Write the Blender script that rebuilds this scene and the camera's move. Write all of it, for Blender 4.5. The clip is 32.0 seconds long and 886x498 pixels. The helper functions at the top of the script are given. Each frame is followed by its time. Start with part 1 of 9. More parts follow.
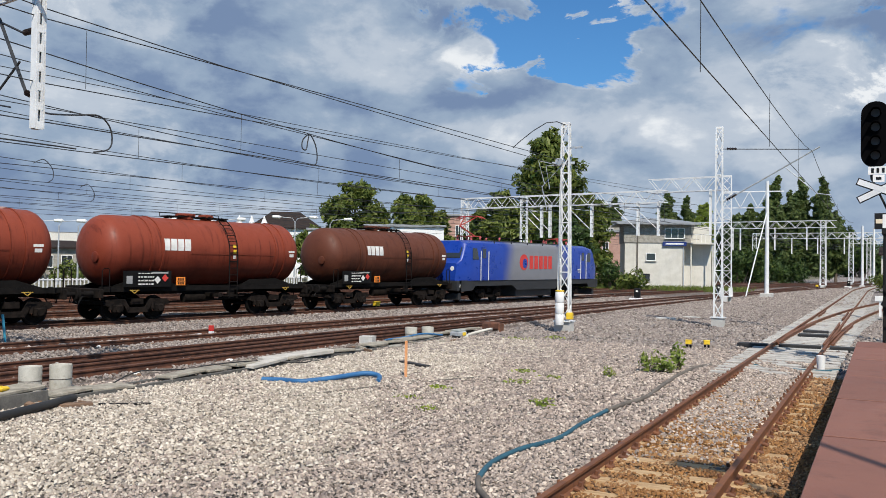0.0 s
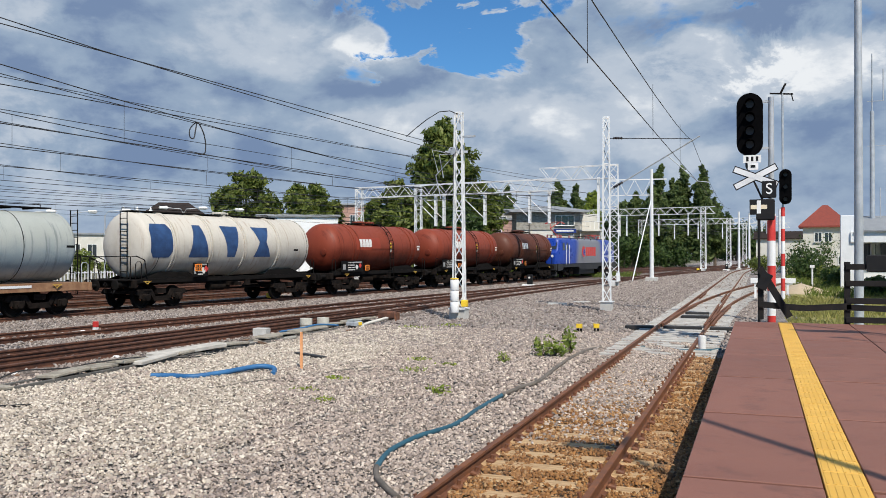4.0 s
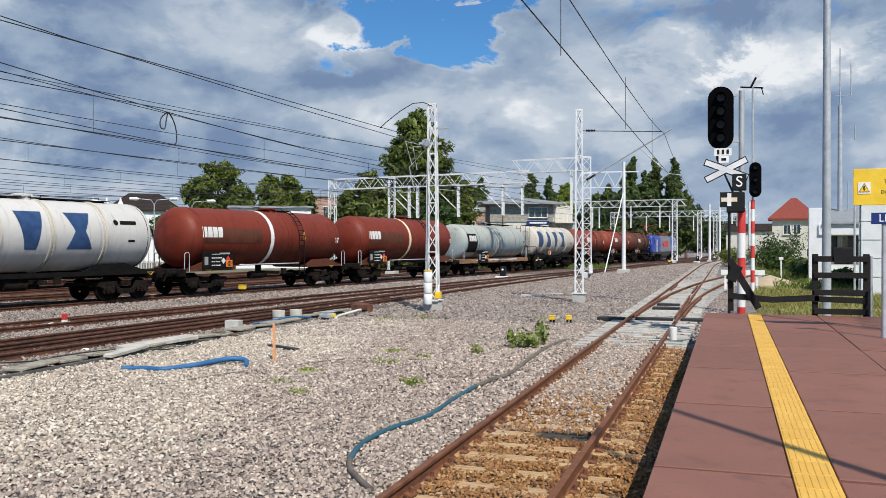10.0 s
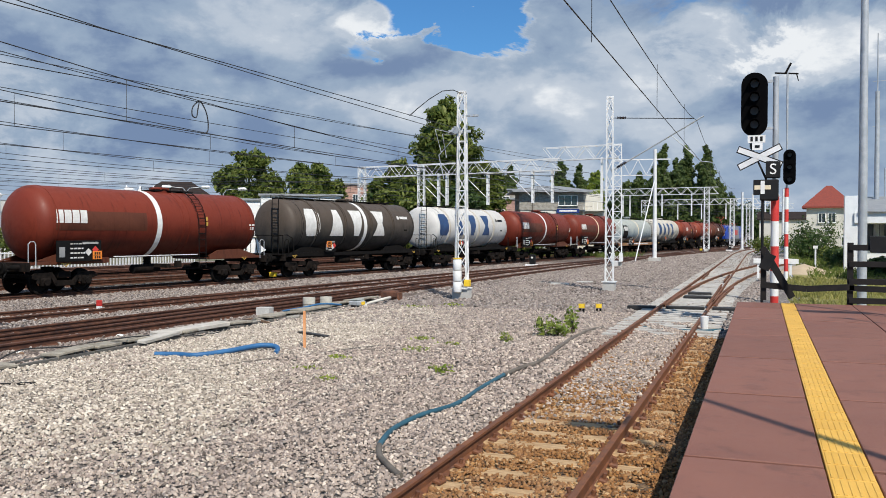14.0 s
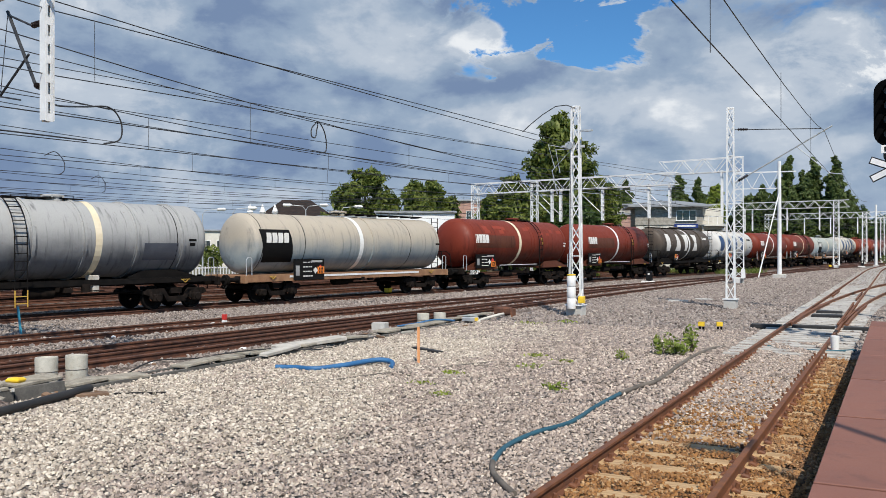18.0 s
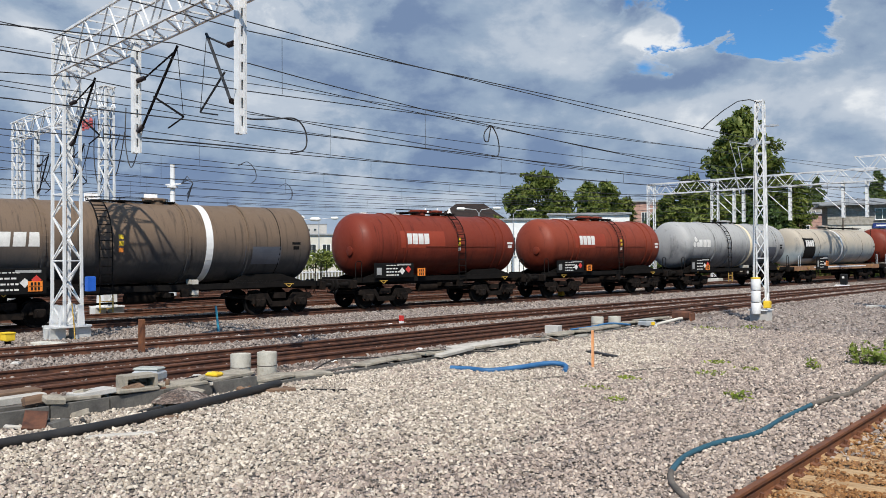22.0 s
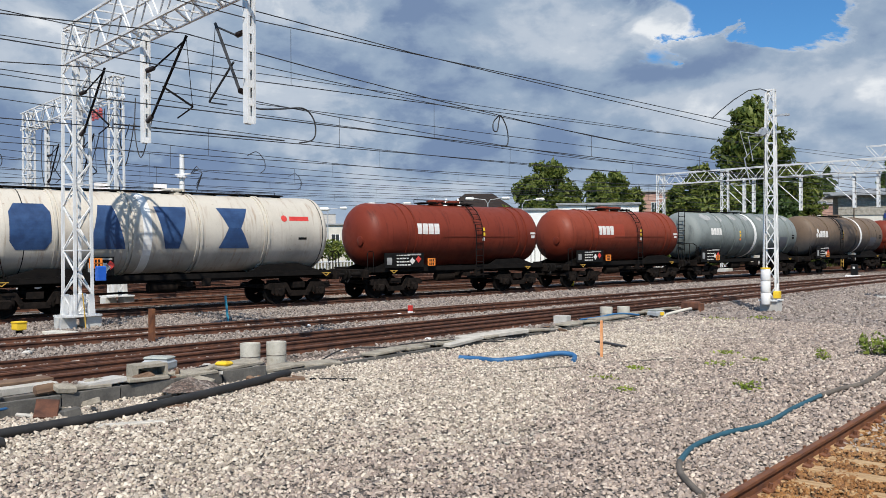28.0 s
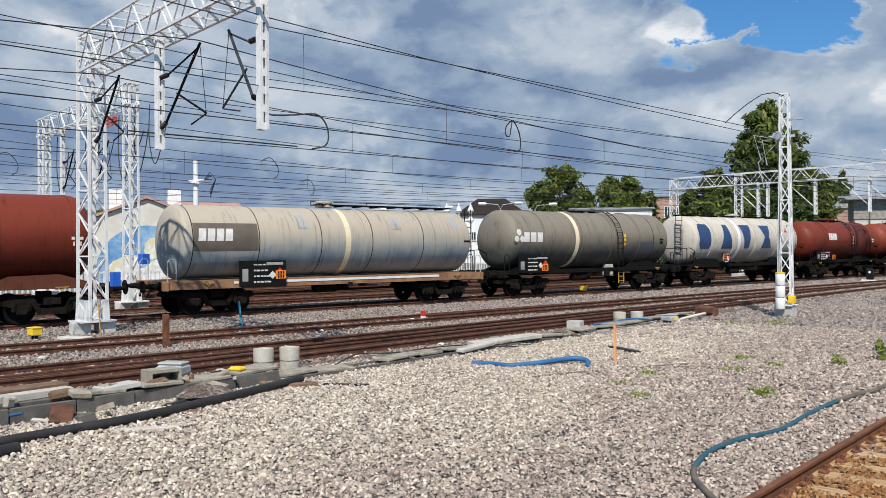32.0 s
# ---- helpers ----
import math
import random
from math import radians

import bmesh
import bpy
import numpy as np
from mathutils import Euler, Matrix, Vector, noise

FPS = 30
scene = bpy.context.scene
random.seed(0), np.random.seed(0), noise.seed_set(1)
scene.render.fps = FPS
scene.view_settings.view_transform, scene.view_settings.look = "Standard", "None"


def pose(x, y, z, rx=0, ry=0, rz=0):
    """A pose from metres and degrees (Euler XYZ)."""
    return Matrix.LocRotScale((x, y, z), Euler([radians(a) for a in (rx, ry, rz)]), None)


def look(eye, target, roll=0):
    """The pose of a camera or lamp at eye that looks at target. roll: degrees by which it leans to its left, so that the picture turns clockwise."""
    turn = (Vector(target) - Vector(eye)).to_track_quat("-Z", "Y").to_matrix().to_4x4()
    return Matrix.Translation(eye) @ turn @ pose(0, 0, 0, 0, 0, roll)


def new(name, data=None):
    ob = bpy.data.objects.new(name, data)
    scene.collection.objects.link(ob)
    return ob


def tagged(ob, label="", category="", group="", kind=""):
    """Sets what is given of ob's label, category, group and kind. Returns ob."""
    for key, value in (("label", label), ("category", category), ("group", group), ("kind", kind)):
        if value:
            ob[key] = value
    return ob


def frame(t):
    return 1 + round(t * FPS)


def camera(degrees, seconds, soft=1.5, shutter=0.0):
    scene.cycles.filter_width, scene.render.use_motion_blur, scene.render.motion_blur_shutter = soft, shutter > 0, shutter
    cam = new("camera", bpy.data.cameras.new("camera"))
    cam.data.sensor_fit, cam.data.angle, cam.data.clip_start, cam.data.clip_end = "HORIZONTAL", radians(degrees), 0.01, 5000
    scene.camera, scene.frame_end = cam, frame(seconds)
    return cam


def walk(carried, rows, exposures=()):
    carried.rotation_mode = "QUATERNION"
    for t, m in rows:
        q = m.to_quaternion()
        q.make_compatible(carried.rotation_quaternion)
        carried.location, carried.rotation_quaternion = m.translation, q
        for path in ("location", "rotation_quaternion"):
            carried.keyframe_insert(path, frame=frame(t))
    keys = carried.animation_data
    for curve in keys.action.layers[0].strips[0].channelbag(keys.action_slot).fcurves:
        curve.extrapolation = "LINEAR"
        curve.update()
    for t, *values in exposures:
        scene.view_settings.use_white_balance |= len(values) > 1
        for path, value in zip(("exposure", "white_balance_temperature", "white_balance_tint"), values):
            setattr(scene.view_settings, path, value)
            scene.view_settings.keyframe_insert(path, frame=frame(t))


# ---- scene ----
cam = camera(54.89, 32.0, soft=0.55)
EYE = (0.0, 0.0, 2.32)
# seconds, heading, tilt and lean of the hand-held camera, which turns on the spot
TURNS = [
    (0.0, 27.32, 0.98, -0.78),
    (0.5, 27.30, 0.77, -0.58),
    (1.0, 27.29, 0.59, -0.49),
    (1.5, 26.99, 0.50, -0.34),
    (2.0, 25.87, 0.59, -0.26),
    (2.5, 24.99, 0.37, -0.21),
    (3.0, 23.89, 0.22, -0.08),
    (3.5, 22.36, 0.17, 0.01),
    (4.0, 20.28, 0.29, 0.08),
    (4.5, 18.07, 0.50, 0.12),
    (6.5, 17.70, -0.29, -0.23),
    (7.0, 17.98, -0.42, -0.31),
    (7.5, 18.05, -0.30, -0.34),
    (8.0, 18.37, -0.15, -0.26),
    (8.5, 18.72, -0.18, -0.19),
    (9.0, 18.83, -0.23, -0.05),
    (9.5, 18.72, -0.23, -0.05),
    (10.0, 18.50, -0.26, 0.02),
    (10.5, 17.87, -0.28, 0.06),
    (11.0, 17.97, -0.41, -0.08),
    (11.5, 18.05, -0.47, -0.09),
    (12.0, 18.42, -0.58, -0.04),
    (12.5, 18.65, -0.86, 0.01),
    (13.0, 19.17, -0.86, -0.05),
    (13.5, 20.07, -0.99, -0.09),
    (14.0, 20.47, -1.07, -0.06),
    (14.5, 20.75, -1.03, -0.12),
    (16.5, 22.83, -0.44, -0.17),
    (17.0, 24.90, -0.24, 0.03),
    (17.5, 26.90, 0.02, 0.10),
    (18.0, 28.06, 0.02, 0.09),
    (18.5, 29.12, -0.06, 0.14),
    (19.0, 29.96, -0.25, 0.04),
    (19.5, 30.77, -0.21, -0.03),
    (20.0, 32.13, -0.28, 0.13),
    (20.5, 34.15, -0.24, 0.29),
    (21.0, 36.15, -0.03, 0.22),
    (21.5, 38.24, 0.27, 0.09),
    (22.0, 39.63, 0.24, 0.30),
    (22.5, 40.38, 0.28, 0.43),
    (23.0, 41.03, 0.37, 0.39),
    (23.5, 41.08, 0.52, 0.35),
    (24.0, 40.85, 0.42, 0.43),
    (24.5, 40.70, 0.20, 0.52),
    (25.0, 40.71, 0.11, 0.55),
    (25.5, 40.68, 0.00, 0.53),
    (27.5, 40.43, -0.34, 0.31),
    (28.0, 40.22, -0.43, 0.26),
    (28.5, 40.10, -0.28, 0.24),
    (29.0, 40.10, -0.26, 0.28),
    (29.5, 39.85, -0.08, 0.31),
    (30.0, 39.87, 0.11, 0.37),
    (30.5, 40.21, 0.11, 0.38),
    (31.0, 40.59, 0.03, 0.33),
    (31.5, 40.81, -0.04, 0.31),
    (32.0, 41.07, -0.08, 0.38),
]
walk(cam, [(t, pose(*EYE, 90 + tilt, lean, heading)) for t, heading, tilt, lean in TURNS], exposures=[(0.0, 0.0), (32.0, 0.0)])

# ---- light ----
SUN_EL, SUN_AZ = 48.0, 143.0      # degrees: height, and bearing from +y towards +x
sun = new("sun", bpy.data.lights.new("sun", "SUN"))
sun.data.energy, sun.data.angle, sun.data.color = 5.0, radians(0.6), (1.0, 0.94, 0.84)
sun_from = Vector((math.sin(radians(SUN_AZ)) * math.cos(radians(SUN_EL)), math.cos(radians(SUN_AZ)) * math.cos(radians(SUN_EL)), math.sin(radians(SUN_EL))))
sun.matrix_world = look(sun_from * 200, (0, 0, 0))


class Nodes:
    """A short hand for node trees."""

    def __init__(self, tree):
        self.tree = tree

    def add(self, kind, **values):
        n = self.tree.nodes.new(kind)
        for key, v in values.items():
            n.inputs[key.replace("_", " ")].default_value = v
        return n

    def link(self, a, b):
        self.tree.links.new(a, b)

    def math(self, op, a, b=0.0, c=0.0, clamp=False):
        n = self.tree.nodes.new("ShaderNodeMath")
        n.operation, n.use_clamp = op, clamp
        for i, v in enumerate((a, b, c)):
            if isinstance(v, (int, float)):
                n.inputs[i].default_value = v
            else:
                self.link(v, n.inputs[i])
        return n.outputs[0]

    def ramp(self, fac, lo, hi):
        n = self.tree.nodes.new("ShaderNodeMapRange")
        n.interpolation_type = "SMOOTHSTEP"
        n.inputs["From Min"].default_value, n.inputs["From Max"].default_value = lo, hi
        self.link(fac, n.inputs["Value"])
        return n.outputs["Result"]

    def mix(self, fac, a, b, mode="MIX"):
        n = self.tree.nodes.new("ShaderNodeMix")
        n.data_type, n.blend_type = "RGBA", mode
        for sock, v in ((n.inputs[0], fac), (n.inputs[6], a), (n.inputs[7], b)):
            if isinstance(v, (int, float)):
                sock.default_value = v
            elif isinstance(v, (tuple, list)):
                sock.default_value = (*v[:3], 1)
            else:
                self.link(v, sock)
        return n.outputs[2]

    def noise(self, vec, scale, detail=4.0, rough=0.55, distortion=0.0):
        n = self.tree.nodes.new("ShaderNodeTexNoise")
        n.inputs["Scale"].default_value, n.inputs["Detail"].default_value = scale, detail
        n.inputs["Roughness"].default_value, n.inputs["Distortion"].default_value = rough, distortion
        if vec is not None:
            self.link(vec, n.inputs["Vector"])
        return n.outputs["Fac"]

    def vmath(self, op, a, b):
        n = self.tree.nodes.new("ShaderNodeVectorMath")
        n.operation = op
        for i, v in enumerate((a, b)):
            if isinstance(v, (tuple, list)):
                n.inputs[i].default_value = v
            else:
                self.link(v, n.inputs[i])
        return n


def build_sky():
    world = bpy.data.worlds.new("sky")
    scene.world = world
    world.use_nodes = True
    t = world.node_tree
    t.nodes.clear()
    N = Nodes(t)
    sky = t.nodes.new("ShaderNodeTexSky")
    sky.sky_type, sky.sun_disc = "NISHITA", False
    sky.sun_elevation, sky.sun_rotation = radians(SUN_EL), radians(SUN_AZ)
    sky.air_density, sky.dust_density, sky.ozone_density = 1.0, 0.6, 2.0
    clear = N.add("ShaderNodeBackground", Strength=0.104)
    N.link(N.mix(1.0, sky.outputs[0], (0.42, 0.80, 1.12), "MULTIPLY"), clear.inputs["Color"])
    co = t.nodes.new("ShaderNodeTexCoord").outputs["Generated"]
    sep = t.nodes.new("ShaderNodeSeparateXYZ")
    N.link(co, sep.inputs[0])
    z = N.math("MAXIMUM", sep.outputs[2], 0.0)
    # heaped clouds, broader than tall, lit from above and from the sun's side
    vec = N.vmath("ADD", N.vmath("MULTIPLY", co, (1.0, 1.0, 1.75)).outputs[0], SKY_SHIFT).outputs[0]
    toward = N.vmath("ADD", vec, (0.022, -0.008, 0.050)).outputs[0]
    puff = N.noise(vec, 3.6, 9.0, 0.56, 0.25)
    heap = N.noise(vec, 6.0, 9.0, 0.52, 0.15)
    broad = N.noise(vec, 2.3, 2.0, 0.5)
    ragged = N.noise(vec, 9.0, 8.0, 0.62, 0.3)
    cover = N.math("ADD", N.math("MULTIPLY", puff, 0.75), N.math("MULTIPLY", heap, 0.30))
    cover = N.math("ADD", cover, 0.13)
    cover = N.math("ADD", cover, N.math("MULTIPLY", N.ramp(z, 0.22, 0.08), 0.12))
    # the clouds break up towards the sun
    cover = N.math("SUBTRACT", cover, N.math("MULTIPLY", N.ramp(sep.outputs[1], 0.35, -0.35), 0.34))
    relief = N.math("SUBTRACT", heap, N.noise(toward, 6.0, 9.0, 0.52, 0.15))
    small = N.math("SUBTRACT", N.noise(vec, 16.0, 8.0, 0.6, 0.2), N.noise(toward, 16.0, 8.0, 0.6, 0.2))
    light = N.math("ADD", N.math("MULTIPLY", broad, 0.55), N.math("MULTIPLY", puff, 0.40))
    light = N.math("ADD", light, N.math("MULTIPLY", relief, 0.85))
    light = N.math("ADD", light, N.math("MULTIPLY", small, 0.17))
    light = N.math("ADD", light, 0.035)

    def near(az, el, width):
        a, e = radians(az), radians(el)
        spot = (-math.sin(a) * math.cos(e), math.cos(a) * math.cos(e), math.sin(e) * 2.0)
        d = N.vmath("DISTANCE", N.vmath("MULTIPLY", co, (1.0, 1.0, 2.0)).outputs[0], spot).outputs["Value"]
        d = N.math("ADD", d, N.math("MULTIPLY", N.math("SUBTRACT", ragged, 0.5), width * 3.2))
        return N.ramp(d, width, width * 0.1)

    for (az, el, width, amount) in CLEARINGS:
        cover = N.math("SUBTRACT", cover, N.math("MULTIPLY", near(az, el, width), amount))
    for (az, el, width, amount) in BANKS:
        light = N.math("ADD", light, N.math("MULTIPLY", near(az, el, width), amount))
    mask = N.ramp(cover, 0.50, 0.58)
    edge = N.math("SUBTRACT", 1.0, N.ramp(cover, 0.52, 0.64))
    light = N.math("ADD", light, N.math("MULTIPLY", edge, 0.10))
    tone = N.mix(N.ramp(light, 0.36, 0.52), (0.182, 0.262, 0.42), (0.308, 0.402, 0.535))
    tone = N.mix(N.ramp(light, 0.50, 0.64), tone, (0.50, 0.57, 0.665))
    tone = N.mix(N.ramp(light, 0.64, 0.80), tone, (0.84, 0.87, 0.90))
    haze = N.ramp(z, 0.10, 0.0)
    tone = N.mix(N.math("MULTIPLY", haze, 0.35), tone, (0.46, 0.54, 0.66))
    grey = N.add("ShaderNodeBackground", Strength=1.0)
    N.link(tone, grey.inputs["Color"])
    both = t.nodes.new("ShaderNodeMixShader")
    N.link(mask, both.inputs[0])
    N.link(clear.outputs[0], both.inputs[1])
    N.link(grey.outputs[0], both.inputs[2])
    out = t.nodes.new("ShaderNodeOutputWorld")
    N.link(both.outputs[0], out.inputs["Surface"])


SKY_SHIFT = (3.1, 7.7, 0.4)
CLEARINGS = [(21.3, 15.2, 0.15, 0.36), (18.5, 13.0, 0.08, 0.16), (26.3, 11.9, 0.06, 0.24), (25.6, 14.3, 0.05, -0.24), (0.5, 15.6, 0.06, 0.22), (44.0, 11.5, 0.50, -0.13), (0.0, 10.0, 0.3, -0.08), (9.0, 7.0, 0.05, 0.14), (3.0, 5.0, 0.05, 0.14)]
BANKS = [(56.0, 3.5, 0.42, -0.13), (42.0, 9.5, 0.20, -0.05), (25.6, 14.0, 0.075, 0.20), (-4.0, 12.5, 0.13, 0.26), (2.5, 12.8, 0.10, 0.22), (-5.0, 4.5, 0.16, -0.05), (12.0, 8.5, 0.20, 0.04), (22.0, 8.0, 0.12, 0.04), (54.0, 10.5, 0.20, 0.05), (36.0, 12.0, 0.10, 0.05), (62.0, 15.0, 0.3, 0.05), (47.0, 15.5, 0.10, 0.17)]
build_sky()


# ---- materials ----
def surface(name, a, b, scale=3.0, rough=0.6, metal=0.0, bump=0.15, grain=60.0, streak=None, streak_col=None, spread=0.12, stretch=(1, 1, 1), spec=0.5, vary=0.0, stain=None):
    """Two tones of one surface mixed by broad noise, fine grain, optional hanging streaks, and relief."""
    m = bpy.data.materials.new(name)
    m.use_nodes = True
    t = m.node_tree
    N = Nodes(t)
    p = t.nodes["Principled BSDF"]
    co = t.nodes.new("ShaderNodeTexCoord").outputs["Object"]
    rnd = t.nodes.new("ShaderNodeObjectInfo").outputs["Random"]
    shift = t.nodes.new("ShaderNodeCombineXYZ")
    N.link(N.math("MULTIPLY", rnd, 37.0), shift.inputs[0])
    N.link(N.math("MULTIPLY", rnd, 11.0), shift.inputs[1])
    vec = N.vmath("ADD", N.vmath("MULTIPLY", co, stretch).outputs[0], shift.outputs[0]).outputs[0]
    broad = N.noise(vec, scale, 6.0, 0.62, 0.2)
    fine = N.noise(vec, grain, 3.0, 0.6)
    col = N.mix(N.ramp(broad, 0.5 - spread * 1.6, 0.5 + spread * 1.6), a, b)
    col = N.mix(N.math("MULTIPLY", N.ramp(fine, 0.35, 0.75), 0.28), col, tuple(0.62 * c for c in a))
    if streak:
        long = N.vmath("MULTIPLY", vec, (2.6, 2.6, 0.22)).outputs[0]
        hang = N.ramp(N.noise(long, 2.0, 5.0, 0.6), streak[0], streak[1])
        col = N.mix(N.math("MULTIPLY", hang, streak[2]), col, streak_col)
    if stain:
        patch = N.noise(vec, stain[0], 7.0, 0.7, 0.6)
        col = N.mix(N.math("MULTIPLY", N.ramp(patch, 0.52, 0.68), stain[1]), col, stain[2])
        dots = N.noise(vec, 14.0, 5.0, 0.7)
        col = N.mix(N.math("MULTIPLY", N.ramp(dots, 0.62, 0.70), 0.5), col, stain[2])
    if vary:
        col = N.mix(N.math("MULTIPLY", rnd, vary), col, tuple(0.6 * c for c in a))
    N.link(col, p.inputs["Base Color"])
    p.inputs["Metallic"].default_value = metal
    p.inputs["Specular IOR Level"].default_value = spec
    N.link(N.math("ADD", N.math("MULTIPLY", N.math("SUBTRACT", broad, 0.5), 0.5), rough, clamp=True), p.inputs["Roughness"])
    if bump:
        bm = t.nodes.new("ShaderNodeBump")
        bm.inputs["Strength"].default_value, bm.inputs["Distance"].default_value = bump, 0.02
        N.link(N.math("ADD", N.math("MULTIPLY", fine, 0.4), broad), bm.inputs["Height"])
        N.link(bm.outputs[0], p.inputs["Normal"])
    return m


def tank_paint(name, a, b, dust_lit, rough=0.42, dusty=0.5, streaks=0.6, rust=(0.16, 0.065, 0.03), drip=None):
    """Wagon paint: faded tone, settled dust plus painted light on the tank's back, drip streaks and rust flecks."""
    m = bpy.data.materials.new(name)
    m.use_nodes = True
    t = m.node_tree
    N = Nodes(t)
    p = t.nodes["Principled BSDF"]
    co = t.nodes.new("ShaderNodeTexCoord").outputs["Object"]
    rnd = t.nodes.new("ShaderNodeObjectInfo").outputs["Random"]
    shift = t.nodes.new("ShaderNodeCombineXYZ")
    N.link(N.math("MULTIPLY", rnd, 53.0), shift.inputs[0])
    vec = N.vmath("ADD", co, shift.outputs[0]).outputs[0]
    broad = N.noise(vec, 0.9, 6.0, 0.62, 0.4)
    mid = N.noise(vec, 4.5, 5.0, 0.6)
    fine = N.noise(vec, 40.0, 3.0, 0.6)
    col = N.mix(N.ramp(broad, 0.32, 0.7), a, b)
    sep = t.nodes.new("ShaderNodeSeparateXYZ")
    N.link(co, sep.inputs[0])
    # upper half takes dust and a lit tone; painted shade keeps the belly dark
    upper_side = N.ramp(N.math("ADD", sep.outputs[2], N.math("MULTIPLY", broad, 0.9)), -0.35, 0.95)
    col = N.mix(N.math("MULTIPLY", upper_side, dusty), col, dust_lit)
    long = N.vmath("MULTIPLY", vec, (3.2, 0.6, 0.16)).outputs[0]
    hang = N.ramp(N.noise(long, 2.2, 6.0, 0.65), 0.52, 0.74)
    col = N.mix(N.math("MULTIPLY", hang, streaks), col, drip or tuple(0.35 * c for c in a))
    fleck = N.ramp(N.noise(vec, 7.5, 8.0, 0.7), 0.63, 0.72)
    col = N.mix(N.math("MULTIPLY", fleck, 0.55), col, rust)
    col = N.mix(N.math("MULTIPLY", N.ramp(fine, 0.4, 0.75), 0.16), col, tuple(0.5 * c for c in a))
    N.link(col, p.inputs["Base Color"])
    p.inputs["Specular IOR Level"].default_value = 0.22
    N.link(N.math("ADD", N.math("MULTIPLY", N.math("SUBTRACT", mid, 0.5), 0.45), rough + 0.08, clamp=True), p.inputs["Roughness"])
    bm = t.nodes.new("ShaderNodeBump")
    bm.inputs["Strength"].default_value, bm.inputs["Distance"].default_value = 0.10, 0.02
    N.link(N.math("ADD", mid, N.math("MULTIPLY", broad, 1.5)), bm.inputs["Height"])
    N.link(bm.outputs[0], p.inputs["Normal"])
    return m


def stones(name, tones, cell=21.0, bump=0.9, island=False, stain=None):
    """Crushed stone: each stone its own tone and facet."""
    m = bpy.data.materials.new(name)
    m.use_nodes = True
    t = m.node_tree
    N = Nodes(t)
    p = t.nodes["Principled BSDF"]
    p.inputs["Roughness"].default_value, p.inputs["Specular IOR Level"].default_value = 0.9, 0.25
    co = t.nodes.new("ShaderNodeTexCoord").outputs["Object"]
    v = t.nodes.new("ShaderNodeTexVoronoi")
    v.inputs["Scale"].default_value = cell
    N.link(co, v.inputs["Vector"])
    if island:
        pick = t.nodes.new("ShaderNodeNewGeometry").outputs["Random Per Island"]
    else:
        s = t.nodes.new("ShaderNodeSeparateColor")
        N.link(v.outputs["Color"], s.inputs[0])
        pick = s.outputs[0]
    r = t.nodes.new("ShaderNodeValToRGB")
    while len(r.color_ramp.elements) < len(tones):
        r.color_ramp.elements.new(0.5)
    for i, (e, c) in enumerate(zip(r.color_ramp.elements, tones)):
        e.position, e.color = i / (len(tones) - 1), (*c, 1)
    N.link(pick, r.inputs[0])
    col = r.outputs[0]
    broad = N.noise(co, 0.35, 5.0, 0.6)
    col = N.mix(N.math("MULTIPLY", N.ramp(broad, 0.4, 0.68), 0.15), col, (0.44, 0.38, 0.32))
    if not island:
        clump = N.noise(co, 2.7, 8.0, 0.75)
        col = N.mix(N.math("MULTIPLY", N.ramp(clump, 0.50, 0.64), 0.35), col, (0.13, 0.112, 0.105))
        col = N.mix(N.math("MULTIPLY", N.ramp(clump, 0.50, 0.38), 0.35), col, (0.62, 0.56, 0.51))
    if stain:
        col = N.mix(N.math("MULTIPLY", N.ramp(N.noise(co, 1.6, 6.0, 0.65), 0.38, 0.62), stain[1]), col, stain[0])
    grit = N.noise(co, 90.0, 3.0, 0.6)
    col = N.mix(N.math("MULTIPLY", N.ramp(grit, 0.4, 0.7), 0.3), col, (0.12, 0.11, 0.10))
    if not island:
        # shade between neighbouring stones, painted dark along the cell edges
        gap = N.ramp(v.outputs["Distance"], 0.42, 0.66)
        col = N.mix(N.math("MULTIPLY", gap, 0.62), col, (0.04, 0.035, 0.032))
    N.link(col, p.inputs["Base Color"])
    bm = t.nodes.new("ShaderNodeBump")
    bm.inputs["Strength"].default_value, bm.inputs["Distance"].default_value = bump, 0.03
    height = N.math("ADD", N.math("MULTIPLY", grit, 0.25), N.math("SUBTRACT", 1.0, v.outputs["Distance"]) if not island else 0.0)
    if not island:
        height = N.math("ADD", height, N.math("MULTIPLY", pick, 0.6))
    N.link(height, bm.inputs["Height"])
    N.link(bm.outputs[0], p.inputs["Normal"])
    return m


def leaf_mat(name, a, b):
    m = bpy.data.materials.new(name)
    m.use_nodes = True
    t = m.node_tree
    N = Nodes(t)
    p = t.nodes["Principled BSDF"]
    p.inputs["Roughness"].default_value = 0.55
    p.inputs["Specular IOR Level"].default_value = 0.3
    pick = t.nodes.new("ShaderNodeNewGeometry").outputs["Random Per Island"]
    co = t.nodes.new("ShaderNodeTexCoord").outputs["Object"]
    col = N.mix(pick, a, b)
    col = N.mix(N.math("MULTIPLY", N.ramp(N.noise(co, 0.6, 3.0), 0.4, 0.65), 0.45), col, tuple(0.55 * c for c in a))
    N.link(col, p.inputs["Base Color"])
    back = N.add("ShaderNodeBsdfTranslucent")
    N.link(col, back.inputs["Color"])
    mix = t.nodes.new("ShaderNodeMixShader")
    mix.inputs[0].default_value = 0.35
    N.link(p.outputs[0], mix.inputs[1])
    N.link(back.outputs[0], mix.inputs[2])
    N.link(mix.outputs[0], t.nodes["Material Output"].inputs["Surface"])
    return m


